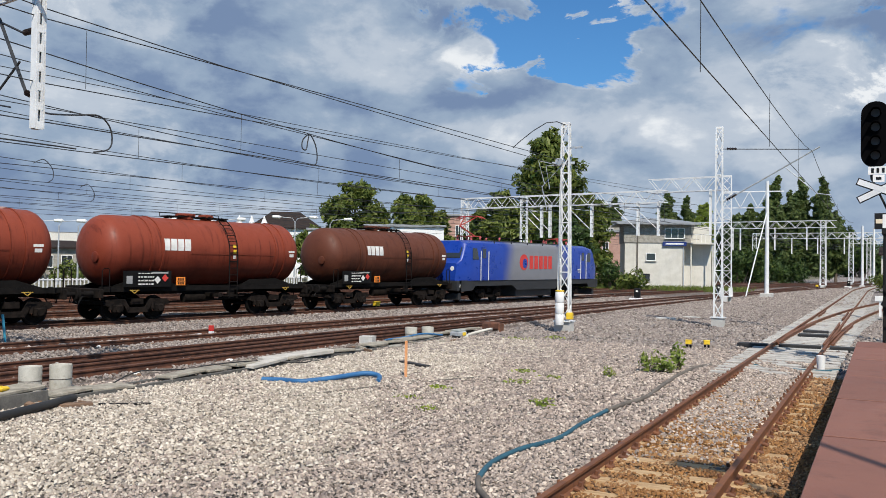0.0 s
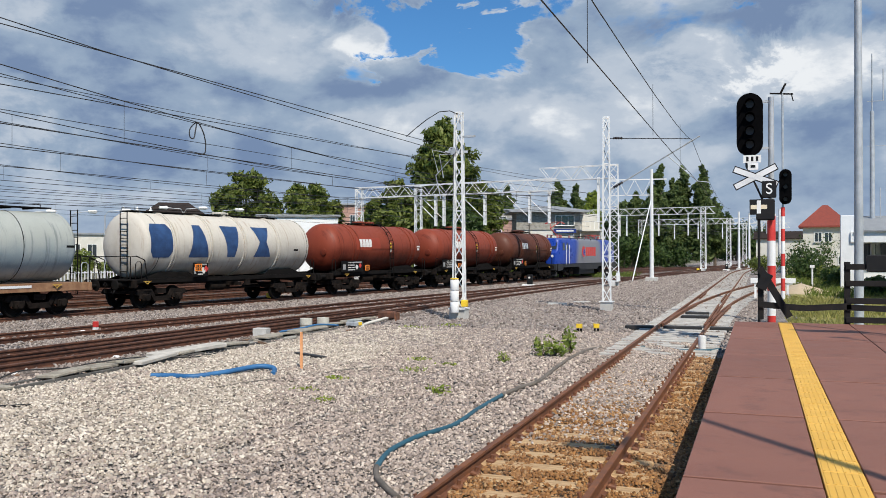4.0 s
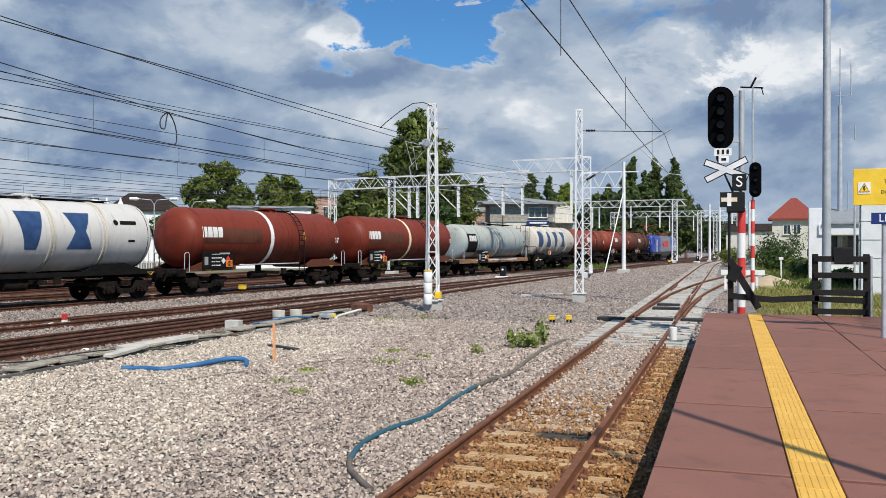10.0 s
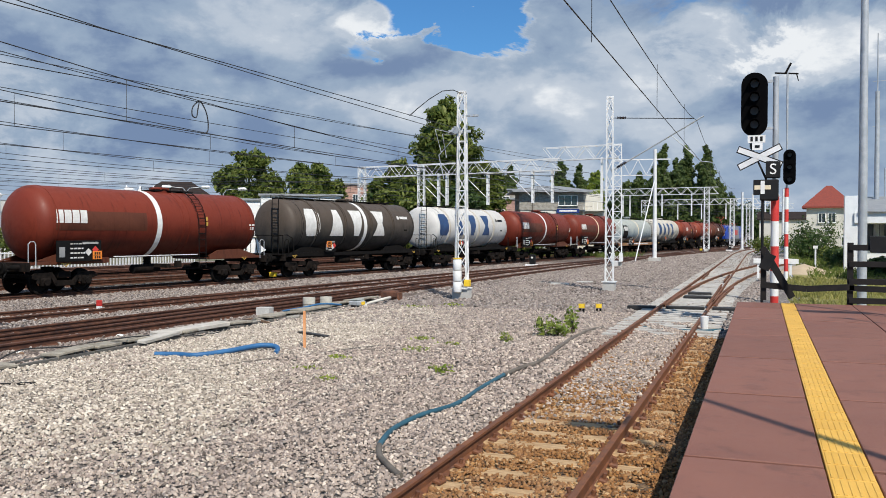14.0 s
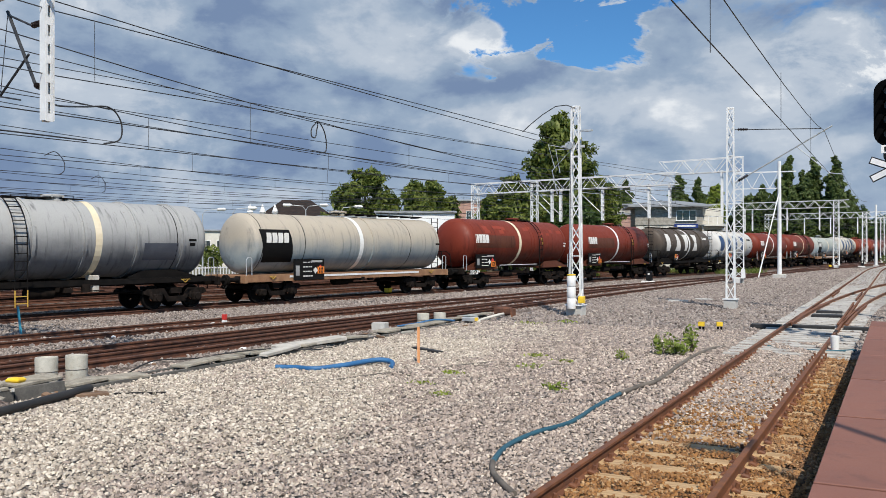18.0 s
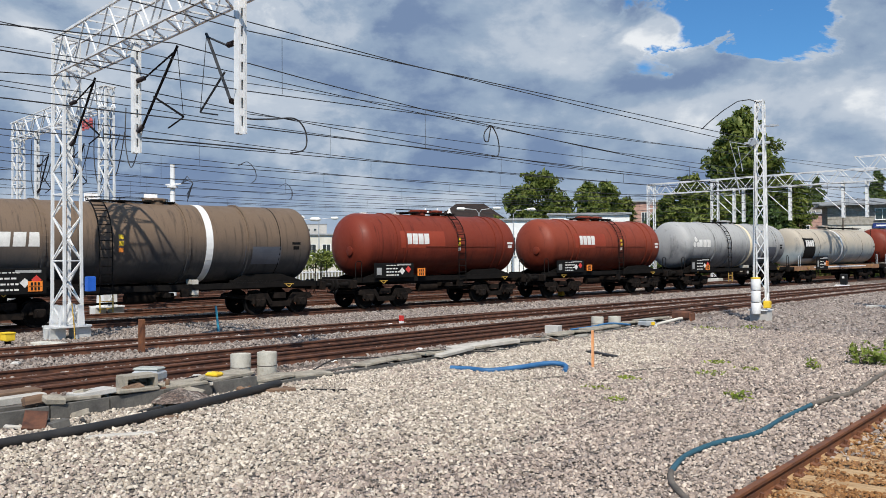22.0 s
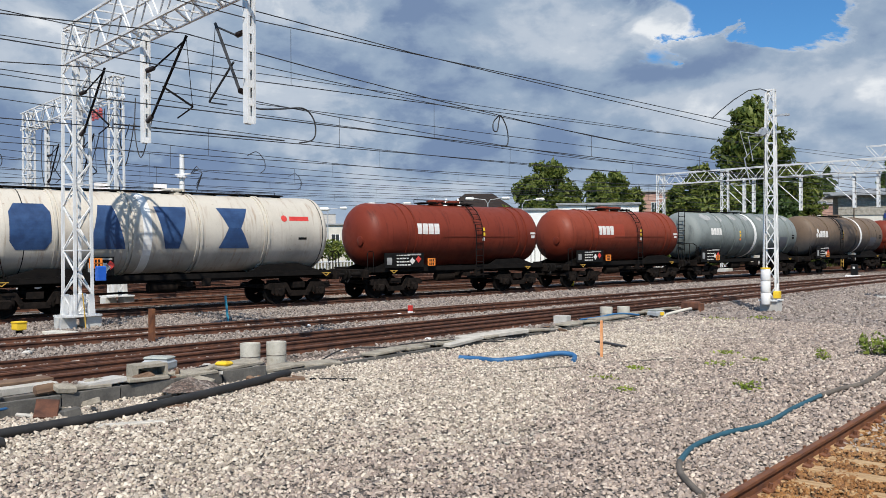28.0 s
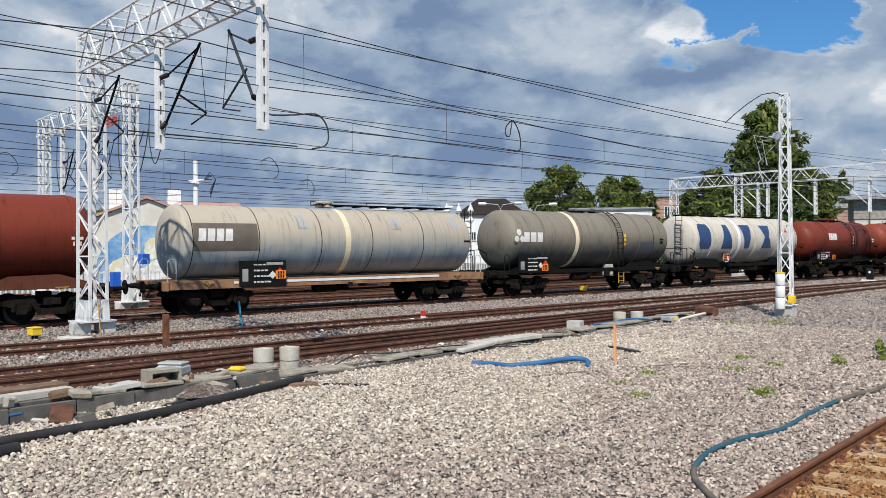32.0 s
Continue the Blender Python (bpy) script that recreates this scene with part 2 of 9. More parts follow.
def glass_mat(name, tint=(0.03, 0.035, 0.04), rough=0.08):
    m = bpy.data.materials.new(name)
    m.use_nodes = True
    p = m.node_tree.nodes["Principled BSDF"]
    p.inputs["Base Color"].default_value, p.inputs["Roughness"].default_value = (*tint, 1), rough
    p.inputs["Specular IOR Level"].default_value = 0.8
    return m


GRAVEL = stones("ballast_stone", [(0.092, 0.076, 0.071), (0.35, 0.300, 0.28), (0.165, 0.144, 0.14), (0.48, 0.423, 0.385), (0.25, 0.211, 0.20), (0.57, 0.513, 0.465)], bump=1.0)
GRAVEL_LOOSE = stones("loose_stone", [(0.085, 0.066, 0.055), (0.44, 0.352, 0.292), (0.21, 0.168, 0.147), (0.57, 0.468, 0.387), (0.29, 0.228, 0.197), (0.74, 0.63, 0.52)], island=True, bump=0.4)
GRAVEL_PALE = stones("pale_stone", [(0.15, 0.122, 0.093), (0.58, 0.498, 0.40), (0.36, 0.301, 0.24), (0.80, 0.710, 0.590), (0.47, 0.405, 0.335), (0.21, 0.174, 0.141)], island=True, bump=0.4)
GRAVEL_RUSTY = stones("rusty_stone", [(0.060, 0.024, 0.009), (0.36, 0.165, 0.050), (0.15, 0.064, 0.021), (0.45, 0.235, 0.080), (0.25, 0.110, 0.035), (0.56, 0.37, 0.19)], island=True, bump=0.5, stain=((0.22, 0.090, 0.024), 0.45))
RUSTY_BED = stones("rusty_bed", [(0.14, 0.075, 0.035), (0.28, 0.17, 0.08), (0.20, 0.115, 0.055), (0.38, 0.26, 0.14)], stain=((0.17, 0.085, 0.035), 0.5))
RAIL = surface("rusty_rail", (0.095, 0.036, 0.020), (0.26, 0.100, 0.040), 5.0, 0.72, 0.1, 0.25, 60.0, spread=0.2, stain=(2.0, 0.5, (0.15, 0.075, 0.055)))
RAIL_DARK = surface("dark_rail", (0.055, 0.021, 0.012), (0.155, 0.062, 0.033), 4.0, 0.75, 0.1, 0.2)
RAIL_TOP = surface("worn_rail_head", (0.20, 0.12, 0.085), (0.30, 0.19, 0.13), 4.0, 0.45, 0.6, 0.1)
SLEEPER = surface("weathered_sleeper", (0.34, 0.205, 0.095), (0.55, 0.375, 0.205), 4.0, 0.9, 0, 0.4, 40.0, stretch=(1, 6, 1))
BEARER = surface("pale_concrete_bearer", (0.34, 0.32, 0.29), (0.50, 0.475, 0.435), 3.0, 0.9, 0, 0.3)
SLEEPER_DARK = surface("dark_sleeper", (0.085, 0.065, 0.052), (0.15, 0.12, 0.095), 4.0, 0.9, 0, 0.3)
CONCRETE = surface("grey_concrete", (0.42, 0.40, 0.37), (0.56, 0.54, 0.50), 2.5, 0.9, 0, 0.35, 45.0)
TROUGH = surface("broken_concrete", (0.20, 0.175, 0.135), (0.44, 0.395, 0.32), 4.5, 0.92, 0, 0.6, 30.0, spread=0.2, stain=(3.0, 0.6, (0.09, 0.078, 0.062)))
DARK_CONCRETE = surface("dark_grey_concrete", (0.060, 0.057, 0.053), (0.17, 0.158, 0.14), 3.5, 0.95, 0, 0.5, 30.0, spread=0.2)
BUCKET_PLASTIC = surface("dusty_bucket_plastic", (0.40, 0.375, 0.315), (0.52, 0.49, 0.42), 5.0, 0.6, 0, 0.05, stain=(4.0, 0.5, (0.24, 0.21, 0.16)))
CONCRETE_NEW = surface("pale_new_concrete", (0.50, 0.49, 0.46), (0.64, 0.63, 0.60), 2.5, 0.85, 0, 0.2, 45.0)
CONCRETE_OLD = surface("worn_concrete", (0.24, 0.22, 0.185), (0.40, 0.375, 0.325), 3.5, 0.92, 0, 0.5, 30.0)
PAVING = surface("brown_red_paving", (0.208, 0.083, 0.057), (0.265, 0.115, 0.081), 1.6, 0.7, 0, 0.35, 120.0, spread=0.22, vary=0.35, stain=(2.3, 0.55, (0.115, 0.050, 0.037)))
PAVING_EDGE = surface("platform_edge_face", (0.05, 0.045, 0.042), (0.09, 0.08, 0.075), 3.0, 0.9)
TACTILE = surface("yellow_tactile_strip", (0.64, 0.36, 0.055), (0.74, 0.44, 0.085), 2.0, 0.7, 0, 0.15, 90.0)
GALV = surface("galvanised_steel", (0.36, 0.38, 0.40), (0.48, 0.50, 0.52), 3.0, 0.5, 0.2, 0.06)
WHITE_STEEL = surface("white_painted_steel", (0.66, 0.66, 0.65), (0.80, 0.80, 0.79), 2.0, 0.55, 0.0, 0.05)
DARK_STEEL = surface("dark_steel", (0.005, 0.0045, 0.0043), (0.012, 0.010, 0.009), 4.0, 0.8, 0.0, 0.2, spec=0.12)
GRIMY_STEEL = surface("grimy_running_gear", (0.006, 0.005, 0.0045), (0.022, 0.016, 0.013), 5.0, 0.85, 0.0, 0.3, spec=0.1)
BLACK_PAINT = surface("black_paint", (0.005, 0.005, 0.006), (0.011, 0.0105, 0.010), 5.0, 0.6, 0, 0.1, spec=0.3)
WIRE = surface("weathered_copper_wire", (0.035, 0.035, 0.037), (0.06, 0.06, 0.062), 2.0, 0.6, 0.4, 0)
INSULATOR = surface("dark_insulator", (0.012, 0.009, 0.009), (0.03, 0.018, 0.016), 4.0, 0.3, 0, 0)
PINK_INSULATOR = surface("red_insulator", (0.35, 0.06, 0.06), (0.45, 0.10, 0.09), 4.0, 0.4, 0, 0)
YELLOW = surface("yellow_paint", (0.78, 0.50, 0.02), (0.86, 0.58, 0.04), 4.0, 0.5, 0, 0.05)
YELLOW_DARK = surface("faded_yellow_paint", (0.42, 0.25, 0.04), (0.58, 0.36, 0.06), 5.0, 0.6, 0, 0.1)
ORANGE = surface("orange_plate", (0.85, 0.22, 0.02), (0.92, 0.28, 0.04), 4.0, 0.5, 0, 0)
RED = surface("red_paint", (0.55, 0.035, 0.03), (0.66, 0.06, 0.045), 4.0, 0.5, 0, 0.05)
WHITE = surface("white_paint", (0.74, 0.73, 0.70), (0.84, 0.83, 0.81), 2.0, 0.55, 0, 0.05)
CREAM = surface("cream_paint", (0.72, 0.60, 0.40), (0.80, 0.70, 0.52), 2.0, 0.6, 0, 0.05)
BLUE_MARK = surface("blue_letter_paint", (0.014, 0.040, 0.115), (0.030, 0.080, 0.20), 2.5, 0.5, 0, 0.05)
BLUE_SIGN = surface("blue_sign", (0.010, 0.025, 0.14), (0.014, 0.035, 0.18), 3.0, 0.45, 0, 0)
BLUE_BOX = surface("blue_plastic", (0.012, 0.10, 0.50), (0.02, 0.13, 0.58), 3.0, 0.45, 0, 0)
TURQUOISE = surface("turquoise_paint", (0.02, 0.20, 0.30), (0.05, 0.30, 0.40), 4.0, 0.6, 0, 0.1)
BLUE_HOSE = surface("blue_hose", (0.020, 0.105, 0.25), (0.040, 0.155, 0.33), 3.0, 0.55, 0, 0.1)
TEAL_HOSE = surface("teal_hose", (0.016, 0.074, 0.108), (0.030, 0.112, 0.155), 3.0, 0.6, 0, 0.1)
GREY_HOSE = surface("dusty_grey_hose", (0.095, 0.080, 0.066), (0.17, 0.145, 0.12), 3.0, 0.8, 0, 0.1)
BLACK_PIPE = surface("black_pipe", (0.014, 0.0135, 0.014), (0.030, 0.028, 0.027), 3.0, 0.6, 0, 0.1)
TIMBER = surface("brown_timber", (0.13, 0.075, 0.045), (0.24, 0.15, 0.095), 3.0, 0.85, 0, 0.4, stretch=(1, 1, 8))
GREY_TIMBER = surface("grey_timber", (0.42, 0.39, 0.34), (0.58, 0.54, 0.48), 3.0, 0.85, 0, 0.4)
DARK_TIMBER = surface("tarred_timber", (0.009, 0.008, 0.008), (0.020, 0.017, 0.016), 4.0, 0.8, 0, 0.3, spec=0.25)
ORANGE_STAKE = surface("orange_stake", (0.85, 0.36, 0.14), (0.90, 0.45, 0.22), 4.0, 0.7, 0, 0.1)
GLASS = glass_mat("window_glass")
LENS = glass_mat("dark_lens", (0.002, 0.002, 0.0025), 0.55)
SIGNAL_BLACK = surface("matt_signal_black", (0.002, 0.002, 0.0025), (0.004, 0.004, 0.0045), 5.0, 0.9, 0, 0.05, spec=0.03)
PLASTER = surface("pale_plaster", (0.56, 0.53, 0.46), (0.66, 0.63, 0.56), 1.2, 0.9, 0, 0.1, streak=(0.5, 0.75, 0.25), streak_col=(0.38, 0.36, 0.32))
PLASTER_WHITE = surface("white_plaster", (0.72, 0.72, 0.70), (0.80, 0.80, 0.79), 1.2, 0.85, 0, 0.08)
PLASTER_CREAM = surface("cream_plaster", (0.66, 0.58, 0.42), (0.74, 0.66, 0.50), 1.0, 0.9, 0, 0.1)
BRICK_WALL = surface("pinkish_brick", (0.38, 0.22, 0.17), (0.48, 0.30, 0.24), 2.0, 0.9, 0, 0.3)
ROOF_DARK = surface("dark_roofing", (0.024, 0.018, 0.016), (0.044, 0.032, 0.028), 2.0, 0.9, 0, 0.2, spec=0.15)
ROOF_RED = surface("red_roof_tiles", (0.19, 0.036, 0.024), (0.26, 0.055, 0.036), 4.0, 0.85, 0, 0.3)
ROOF_GREY = surface("grey_sheet_roof", (0.24, 0.25, 0.26), (0.32, 0.33, 0.34), 2.0, 0.6, 0.2, 0.1)
WHITE_CLAD = surface("white_cladding", (0.70, 0.71, 0.71), (0.78, 0.79, 0.79), 1.5, 0.6, 0, 0.05)
MURAL_BLUE = surface("blue_mural", (0.05, 0.20, 0.45), (0.35, 0.50, 0.62), 0.7, 0.8, 0, 0)
MURAL_MIX = surface("painted_mural", (0.62, 0.56, 0.38), (0.70, 0.72, 0.74), 1.4, 0.8, 0, 0, spread=0.04)
BARK = surface("bark", (0.10, 0.075, 0.055), (0.17, 0.13, 0.10), 3.0, 0.95, 0, 0.5)
LEAF_A = leaf_mat("leaf_green", (0.050, 0.086, 0.014), (0.240, 0.270, 0.058))
LEAF_B = leaf_mat("leaf_dark", (0.034, 0.068, 0.018), (0.095, 0.145, 0.036))
LEAF_C = leaf_mat("leaf_yellow_green", (0.16, 0.24, 0.03), (0.40, 0.45, 0.08))
LEAF_P = leaf_mat("leaf_poplar", (0.052, 0.090, 0.026), (0.170, 0.215, 0.062))
WEED = leaf_mat("weed_leaf", (0.115, 0.175, 0.030), (0.34, 0.39, 0.085))
GRASS = leaf_mat("dry_grass", (0.24, 0.25, 0.06), (0.48, 0.43, 0.16))
GRASS_GREEN = leaf_mat("green_grass", (0.11, 0.16, 0.03), (0.22, 0.26, 0.06))
MEADOW = surface("meadow", (0.20, 0.185, 0.055), (0.36, 0.31, 0.12), 0.5, 0.95, 0, 0.5, 12.0)
DULL_GRASS = surface("dull_trodden_grass", (0.085, 0.088, 0.045), (0.19, 0.165, 0.105), 0.5, 0.95, 0, 0.5, 12.0)
SAND = surface("sand", (0.44, 0.34, 0.22), (0.54, 0.43, 0.30), 0.8, 0.95, 0, 0.3)
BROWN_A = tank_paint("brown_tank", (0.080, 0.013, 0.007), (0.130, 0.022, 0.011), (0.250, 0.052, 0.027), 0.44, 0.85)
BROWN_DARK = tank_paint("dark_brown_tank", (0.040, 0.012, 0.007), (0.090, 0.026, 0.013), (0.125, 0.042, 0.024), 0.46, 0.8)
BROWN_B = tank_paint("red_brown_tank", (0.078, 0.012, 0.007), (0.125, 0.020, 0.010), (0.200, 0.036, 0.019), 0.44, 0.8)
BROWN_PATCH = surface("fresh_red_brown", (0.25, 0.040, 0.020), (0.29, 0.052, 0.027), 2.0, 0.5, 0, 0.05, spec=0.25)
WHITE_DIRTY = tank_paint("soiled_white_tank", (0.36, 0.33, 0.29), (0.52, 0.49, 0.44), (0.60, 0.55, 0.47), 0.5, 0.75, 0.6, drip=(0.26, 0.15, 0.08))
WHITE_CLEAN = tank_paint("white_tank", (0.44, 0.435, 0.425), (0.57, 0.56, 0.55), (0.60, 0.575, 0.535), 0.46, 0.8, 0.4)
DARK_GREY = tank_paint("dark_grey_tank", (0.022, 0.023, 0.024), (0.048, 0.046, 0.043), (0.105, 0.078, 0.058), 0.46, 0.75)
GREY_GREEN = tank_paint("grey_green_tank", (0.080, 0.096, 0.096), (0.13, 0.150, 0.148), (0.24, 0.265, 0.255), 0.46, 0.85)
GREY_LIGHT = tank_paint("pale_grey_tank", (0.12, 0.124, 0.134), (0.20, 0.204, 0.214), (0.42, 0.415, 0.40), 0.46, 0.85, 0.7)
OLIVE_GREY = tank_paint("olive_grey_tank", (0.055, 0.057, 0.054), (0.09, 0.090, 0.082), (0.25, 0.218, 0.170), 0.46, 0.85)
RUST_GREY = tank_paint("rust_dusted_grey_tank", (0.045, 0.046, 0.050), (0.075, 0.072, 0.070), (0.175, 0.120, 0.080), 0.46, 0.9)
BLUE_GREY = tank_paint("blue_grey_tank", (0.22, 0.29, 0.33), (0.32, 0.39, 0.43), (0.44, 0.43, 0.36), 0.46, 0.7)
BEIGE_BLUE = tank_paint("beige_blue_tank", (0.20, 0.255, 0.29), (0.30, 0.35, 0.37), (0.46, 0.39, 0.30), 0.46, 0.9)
RUST_BEAM = surface("rusty_sole_bar", (0.21, 0.10, 0.05), (0.34, 0.19, 0.10), 3.0, 0.8, 0, 0.2)
BRAND_WHITE = surface("white_lettering_paint", (0.62, 0.60, 0.56), (0.76, 0.74, 0.71), 4.0, 0.55, 0, 0.0)
PANEL_GREY = surface("dark_data_panel", (0.004, 0.004, 0.0045), (0.010, 0.0095, 0.009), 4.0, 0.7, 0, 0, spec=0.15)
LOCO_BLUE = surface("blue_loco_paint", (0.008, 0.036, 0.255), (0.011, 0.048, 0.32), 2.0, 0.32, 0, 0.02)
LOCO_GREY = surface("silver_grey_loco_paint", (0.21, 0.22, 0.24), (0.28, 0.29, 0.31), 1.5, 0.4, 0.1, 0.02)
LOCO_FRAME = surface("dark_grey_loco_frame", (0.018, 0.019, 0.021), (0.034, 0.035, 0.038), 3.0, 0.6, 0, 0.1)
PANTO_RED = surface("red_pantograph", (0.42, 0.045, 0.03), (0.50, 0.07, 0.05), 3.0, 0.5, 0, 0)
# stone tones darkened to paint the shade in gaps of the near ballast
LOWER_BED = stones("gap_shade_ballast", [(0.05, 0.042, 0.038), (0.17, 0.145, 0.13), (0.09, 0.076, 0.07), (0.23, 0.20, 0.175)])
YARD_BED = stones("yard_stone", [(0.075, 0.056, 0.048), (0.27, 0.212, 0.180), (0.14, 0.108, 0.093), (0.36, 0.295, 0.25), (0.19, 0.148, 0.127), (0.42, 0.35, 0.30)], stain=((0.12, 0.058, 0.036), 0.5))
YARD_LOOSE = stones("yard_loose_stone", [(0.08, 0.063, 0.054), (0.30, 0.245, 0.214), (0.16, 0.129, 0.114), (0.38, 0.322, 0.28), (0.22, 0.178, 0.158), (0.46, 0.40, 0.35)], island=True, bump=0.4)
SLATE = surface("slate_painted_field", (0.060, 0.066, 0.085), (0.085, 0.092, 0.112), 2.0, 0.5, 0, 0.05)
# ballast tones darkened to paint the shade under the train
TRAIN_SHADE_BED = stones("train_shade_bed", [(0.042, 0.028, 0.022), (0.12, 0.090, 0.075), (0.066, 0.046, 0.038), (0.20, 0.155, 0.13)])


def faded_paint(name, middle, end, x0, x1):
    """Body paint that fades from one colour in the middle to another at both ends of the vehicle."""
    m = surface(name, middle, tuple(1.15 * c for c in middle), 1.5, 0.4, 0.1, 0.02)
    N = Nodes(m.node_tree)
    p = m.node_tree.nodes["Principled BSDF"]
    sep = m.node_tree.nodes.new("ShaderNodeSeparateXYZ")
    co = m.node_tree.nodes.new("ShaderNodeTexCoord").outputs["Object"]
    N.link(co, sep.inputs[0])
    along = N.math("ADD", N.math("ABSOLUTE", sep.outputs[0]), N.math("MULTIPLY", sep.outputs[2], 0.25))
    col = N.mix(N.ramp(along, x0, x1), p.inputs["Base Color"].links[0].from_socket, end)
    N.link(col, p.inputs["Base Color"])
    return m


LOCO_FADE = faded_paint("fading_loco_paint", (0.185, 0.185, 0.20), (0.009, 0.042, 0.275), 3.4, 5.0)
MARK_FIELD = surface("brown_grey_field", (0.11, 0.09, 0.07), (0.15, 0.125, 0.10), 2.0, 0.5, 0, 0.05)


# ---- mesh helpers ----
class Geo:
    """Vertices and faces of one mesh, gathered from simple solids."""

    def __init__(self):
        self.v, self.f = [], []

    def add(self, verts, faces):
        n = len(self.v)
        self.v += [tuple(p) for p in verts]
        self.f += [tuple(i + n for i in q) for q in faces]
        return self

    def box(self, c, s, turn=None, taper=1.0, chamfer=0.0):
        hx, hy, hz = s[0] / 2, s[1] / 2, s[2] / 2
        if chamfer:
            k = min(chamfer, hx * 0.9, hy * 0.9, hz * 0.9)
            rings = [(-hz, hx - k, hy - k), (-hz + k, hx, hy), (hz - k, hx * taper, hy * taper), (hz, hx * taper - k, hy * taper - k)]
        else:
            rings = [(-hz, hx, hy), (hz, hx * taper, hy * taper)]
        p = [Vector((sx * a, sy * b, z)) for z, a, b in rings for sx, sy in ((-1, -1), (1, -1), (1, 1), (-1, 1))]
        if turn is not None:
            p = [turn @ q for q in p]
        f = [(3, 2, 1, 0)]
        for r in range(len(rings) - 1):
            o = r * 4
            f += [(o + i, o + (i + 1) % 4, o + 4 + (i + 1) % 4, o + 4 + i) for i in range(4)]
        o = (len(rings) - 1) * 4
        f.append((o, o + 1, o + 2, o + 3))
        return self.add([q + Vector(c) for q in p], f)

    def beam(self, a, b, w, h=None):
        """A square bar from a to b."""
        a, b = Vector(a), Vector(b)
        h = h or w
        d = (b - a).normalized()
        up = Vector((0, 0, 1)) if abs(d.z) < 0.9 else Vector((0, 1, 0))
        s = d.cross(up).normalized()
        t = s.cross(d)
        q = [o + s * i * w / 2 + t * j * h / 2 for o in (a, b) for i, j in ((-1, -1), (1, -1), (1, 1), (-1, 1))]
        return self.add(q, [(0, 1, 2, 3), (7, 6, 5, 4)] + [(i, 4 + i, 4 + (i + 1) % 4, (i + 1) % 4) for i in range(4)])

    def cyl(self, a, b, r, r2=None, n=10, caps=True):
        a, b = Vector(a), Vector(b)
        r2 = r if r2 is None else r2
        d = (b - a).normalized()
        up = Vector((0, 0, 1)) if abs(d.z) < 0.9 else Vector((0, 1, 0))
        s = d.cross(up).normalized()
        t = s.cross(d)
        q = [o + (s * math.cos(k * math.tau / n) + t * math.sin(k * math.tau / n)) * rr for o, rr in ((a, r), (b, r2)) for k in range(n)]
        f = [(i, n + i, n + (i + 1) % n, (i + 1) % n) for i in range(n)]
        if caps:
            f += [tuple(range(n)), tuple(range(2 * n - 1, n - 1, -1))]
        return self.add(q, f)

    def tube(self, pts, r, n=7):
        """A round hose or rod along points."""
        pts = [Vector(p) for p in pts]
        q, f = [], []
        for i, p in enumerate(pts):
            d = (pts[min(i + 1, len(pts) - 1)] - pts[max(i - 1, 0)]).normalized()
            up = Vector((0, 0, 1)) if abs(d.z) < 0.95 else Vector((0, 1, 0))
            s = d.cross(up).normalized()
            t = s.cross(d)
            q += [p + (s * math.cos(k * math.tau / n) + t * math.sin(k * math.tau / n)) * r for k in range(n)]
            if i:
                o = (i - 1) * n
                f += [(o + k, o + n + k, o + n + (k + 1) % n, o + (k + 1) % n) for k in range(n)]
        f += [tuple(range(n)), tuple(range(len(q) - 1, len(q) - n - 1, -1))]
        return self.add(q, f)

    def lathe(self, profile, n=36, axis="x", c=(0, 0, 0)):
        """Turned body: (place along the axis, radius)."""
        q, f = [], []
        for x, r in profile:
            for k in range(n):
                a = k * math.tau / n
                q.append((c[0] + x, c[1] + r * math.sin(a), c[2] + r * math.cos(a)) if axis == "x" else (c[0] + r * math.cos(a), c[1] + r * math.sin(a), c[2] + x))
        for i in range(len(profile) - 1):
            o = i * n
            f += [(o + k, o + (k + 1) % n, o + n + (k + 1) % n, o + n + k) for k in range(n)]
        f += [tuple(range(n - 1, -1, -1)), tuple(range(len(q) - n, len(q)))]
        return self.add(q, f)

    def prism(self, outline, depth, place):
        """A flat outline (2D) pushed out by depth; place: 4x4 matrix, outline in x and z, depth along y."""
        n = len(outline)
        q = [place @ Vector((x, y, z)) for y in (0, depth) for x, z in outline]
        f = [tuple(range(n)), tuple(range(2 * n - 1, n - 1, -1))] + [(i, n + i, n + (i + 1) % n, (i + 1) % n) for i in range(n)]
        return self.add(q, f)

    def mesh(self, name, smooth=False):
        me = bpy.data.meshes.new(name)
        me.from_pydata(self.v, [], self.f)
        me.validate()
        bm = bmesh.new()
        bm.from_mesh(me)
        bmesh.ops.recalc_face_normals(bm, faces=bm.faces)
        bm.to_mesh(me)
        bm.free()
        if smooth:
            me.shade_smooth()
            me.set_sharp_from_angle(angle=radians(38))
        return me


def part(name, geo, material, parent=None, label="", smooth=False, place=None):
    """Links geo as one mesh object under a thing or under a part."""
    me = geo.mesh(name, smooth) if isinstance(geo, Geo) else geo
    if not me.materials:
        me.materials.append(material)
    ob = new(name, me)
    if parent is not None:
        ob.parent = parent
    if place is not None:
        ob.matrix_basis = place
    return tagged(ob, label)


def thing(name, label, category, group="", kind="", place=None):
    ob = new(name)
    ob.empty_display_size = 0.2
    if place is not None:
        ob.matrix_basis = place
    return tagged(ob, label, category, group, kind)


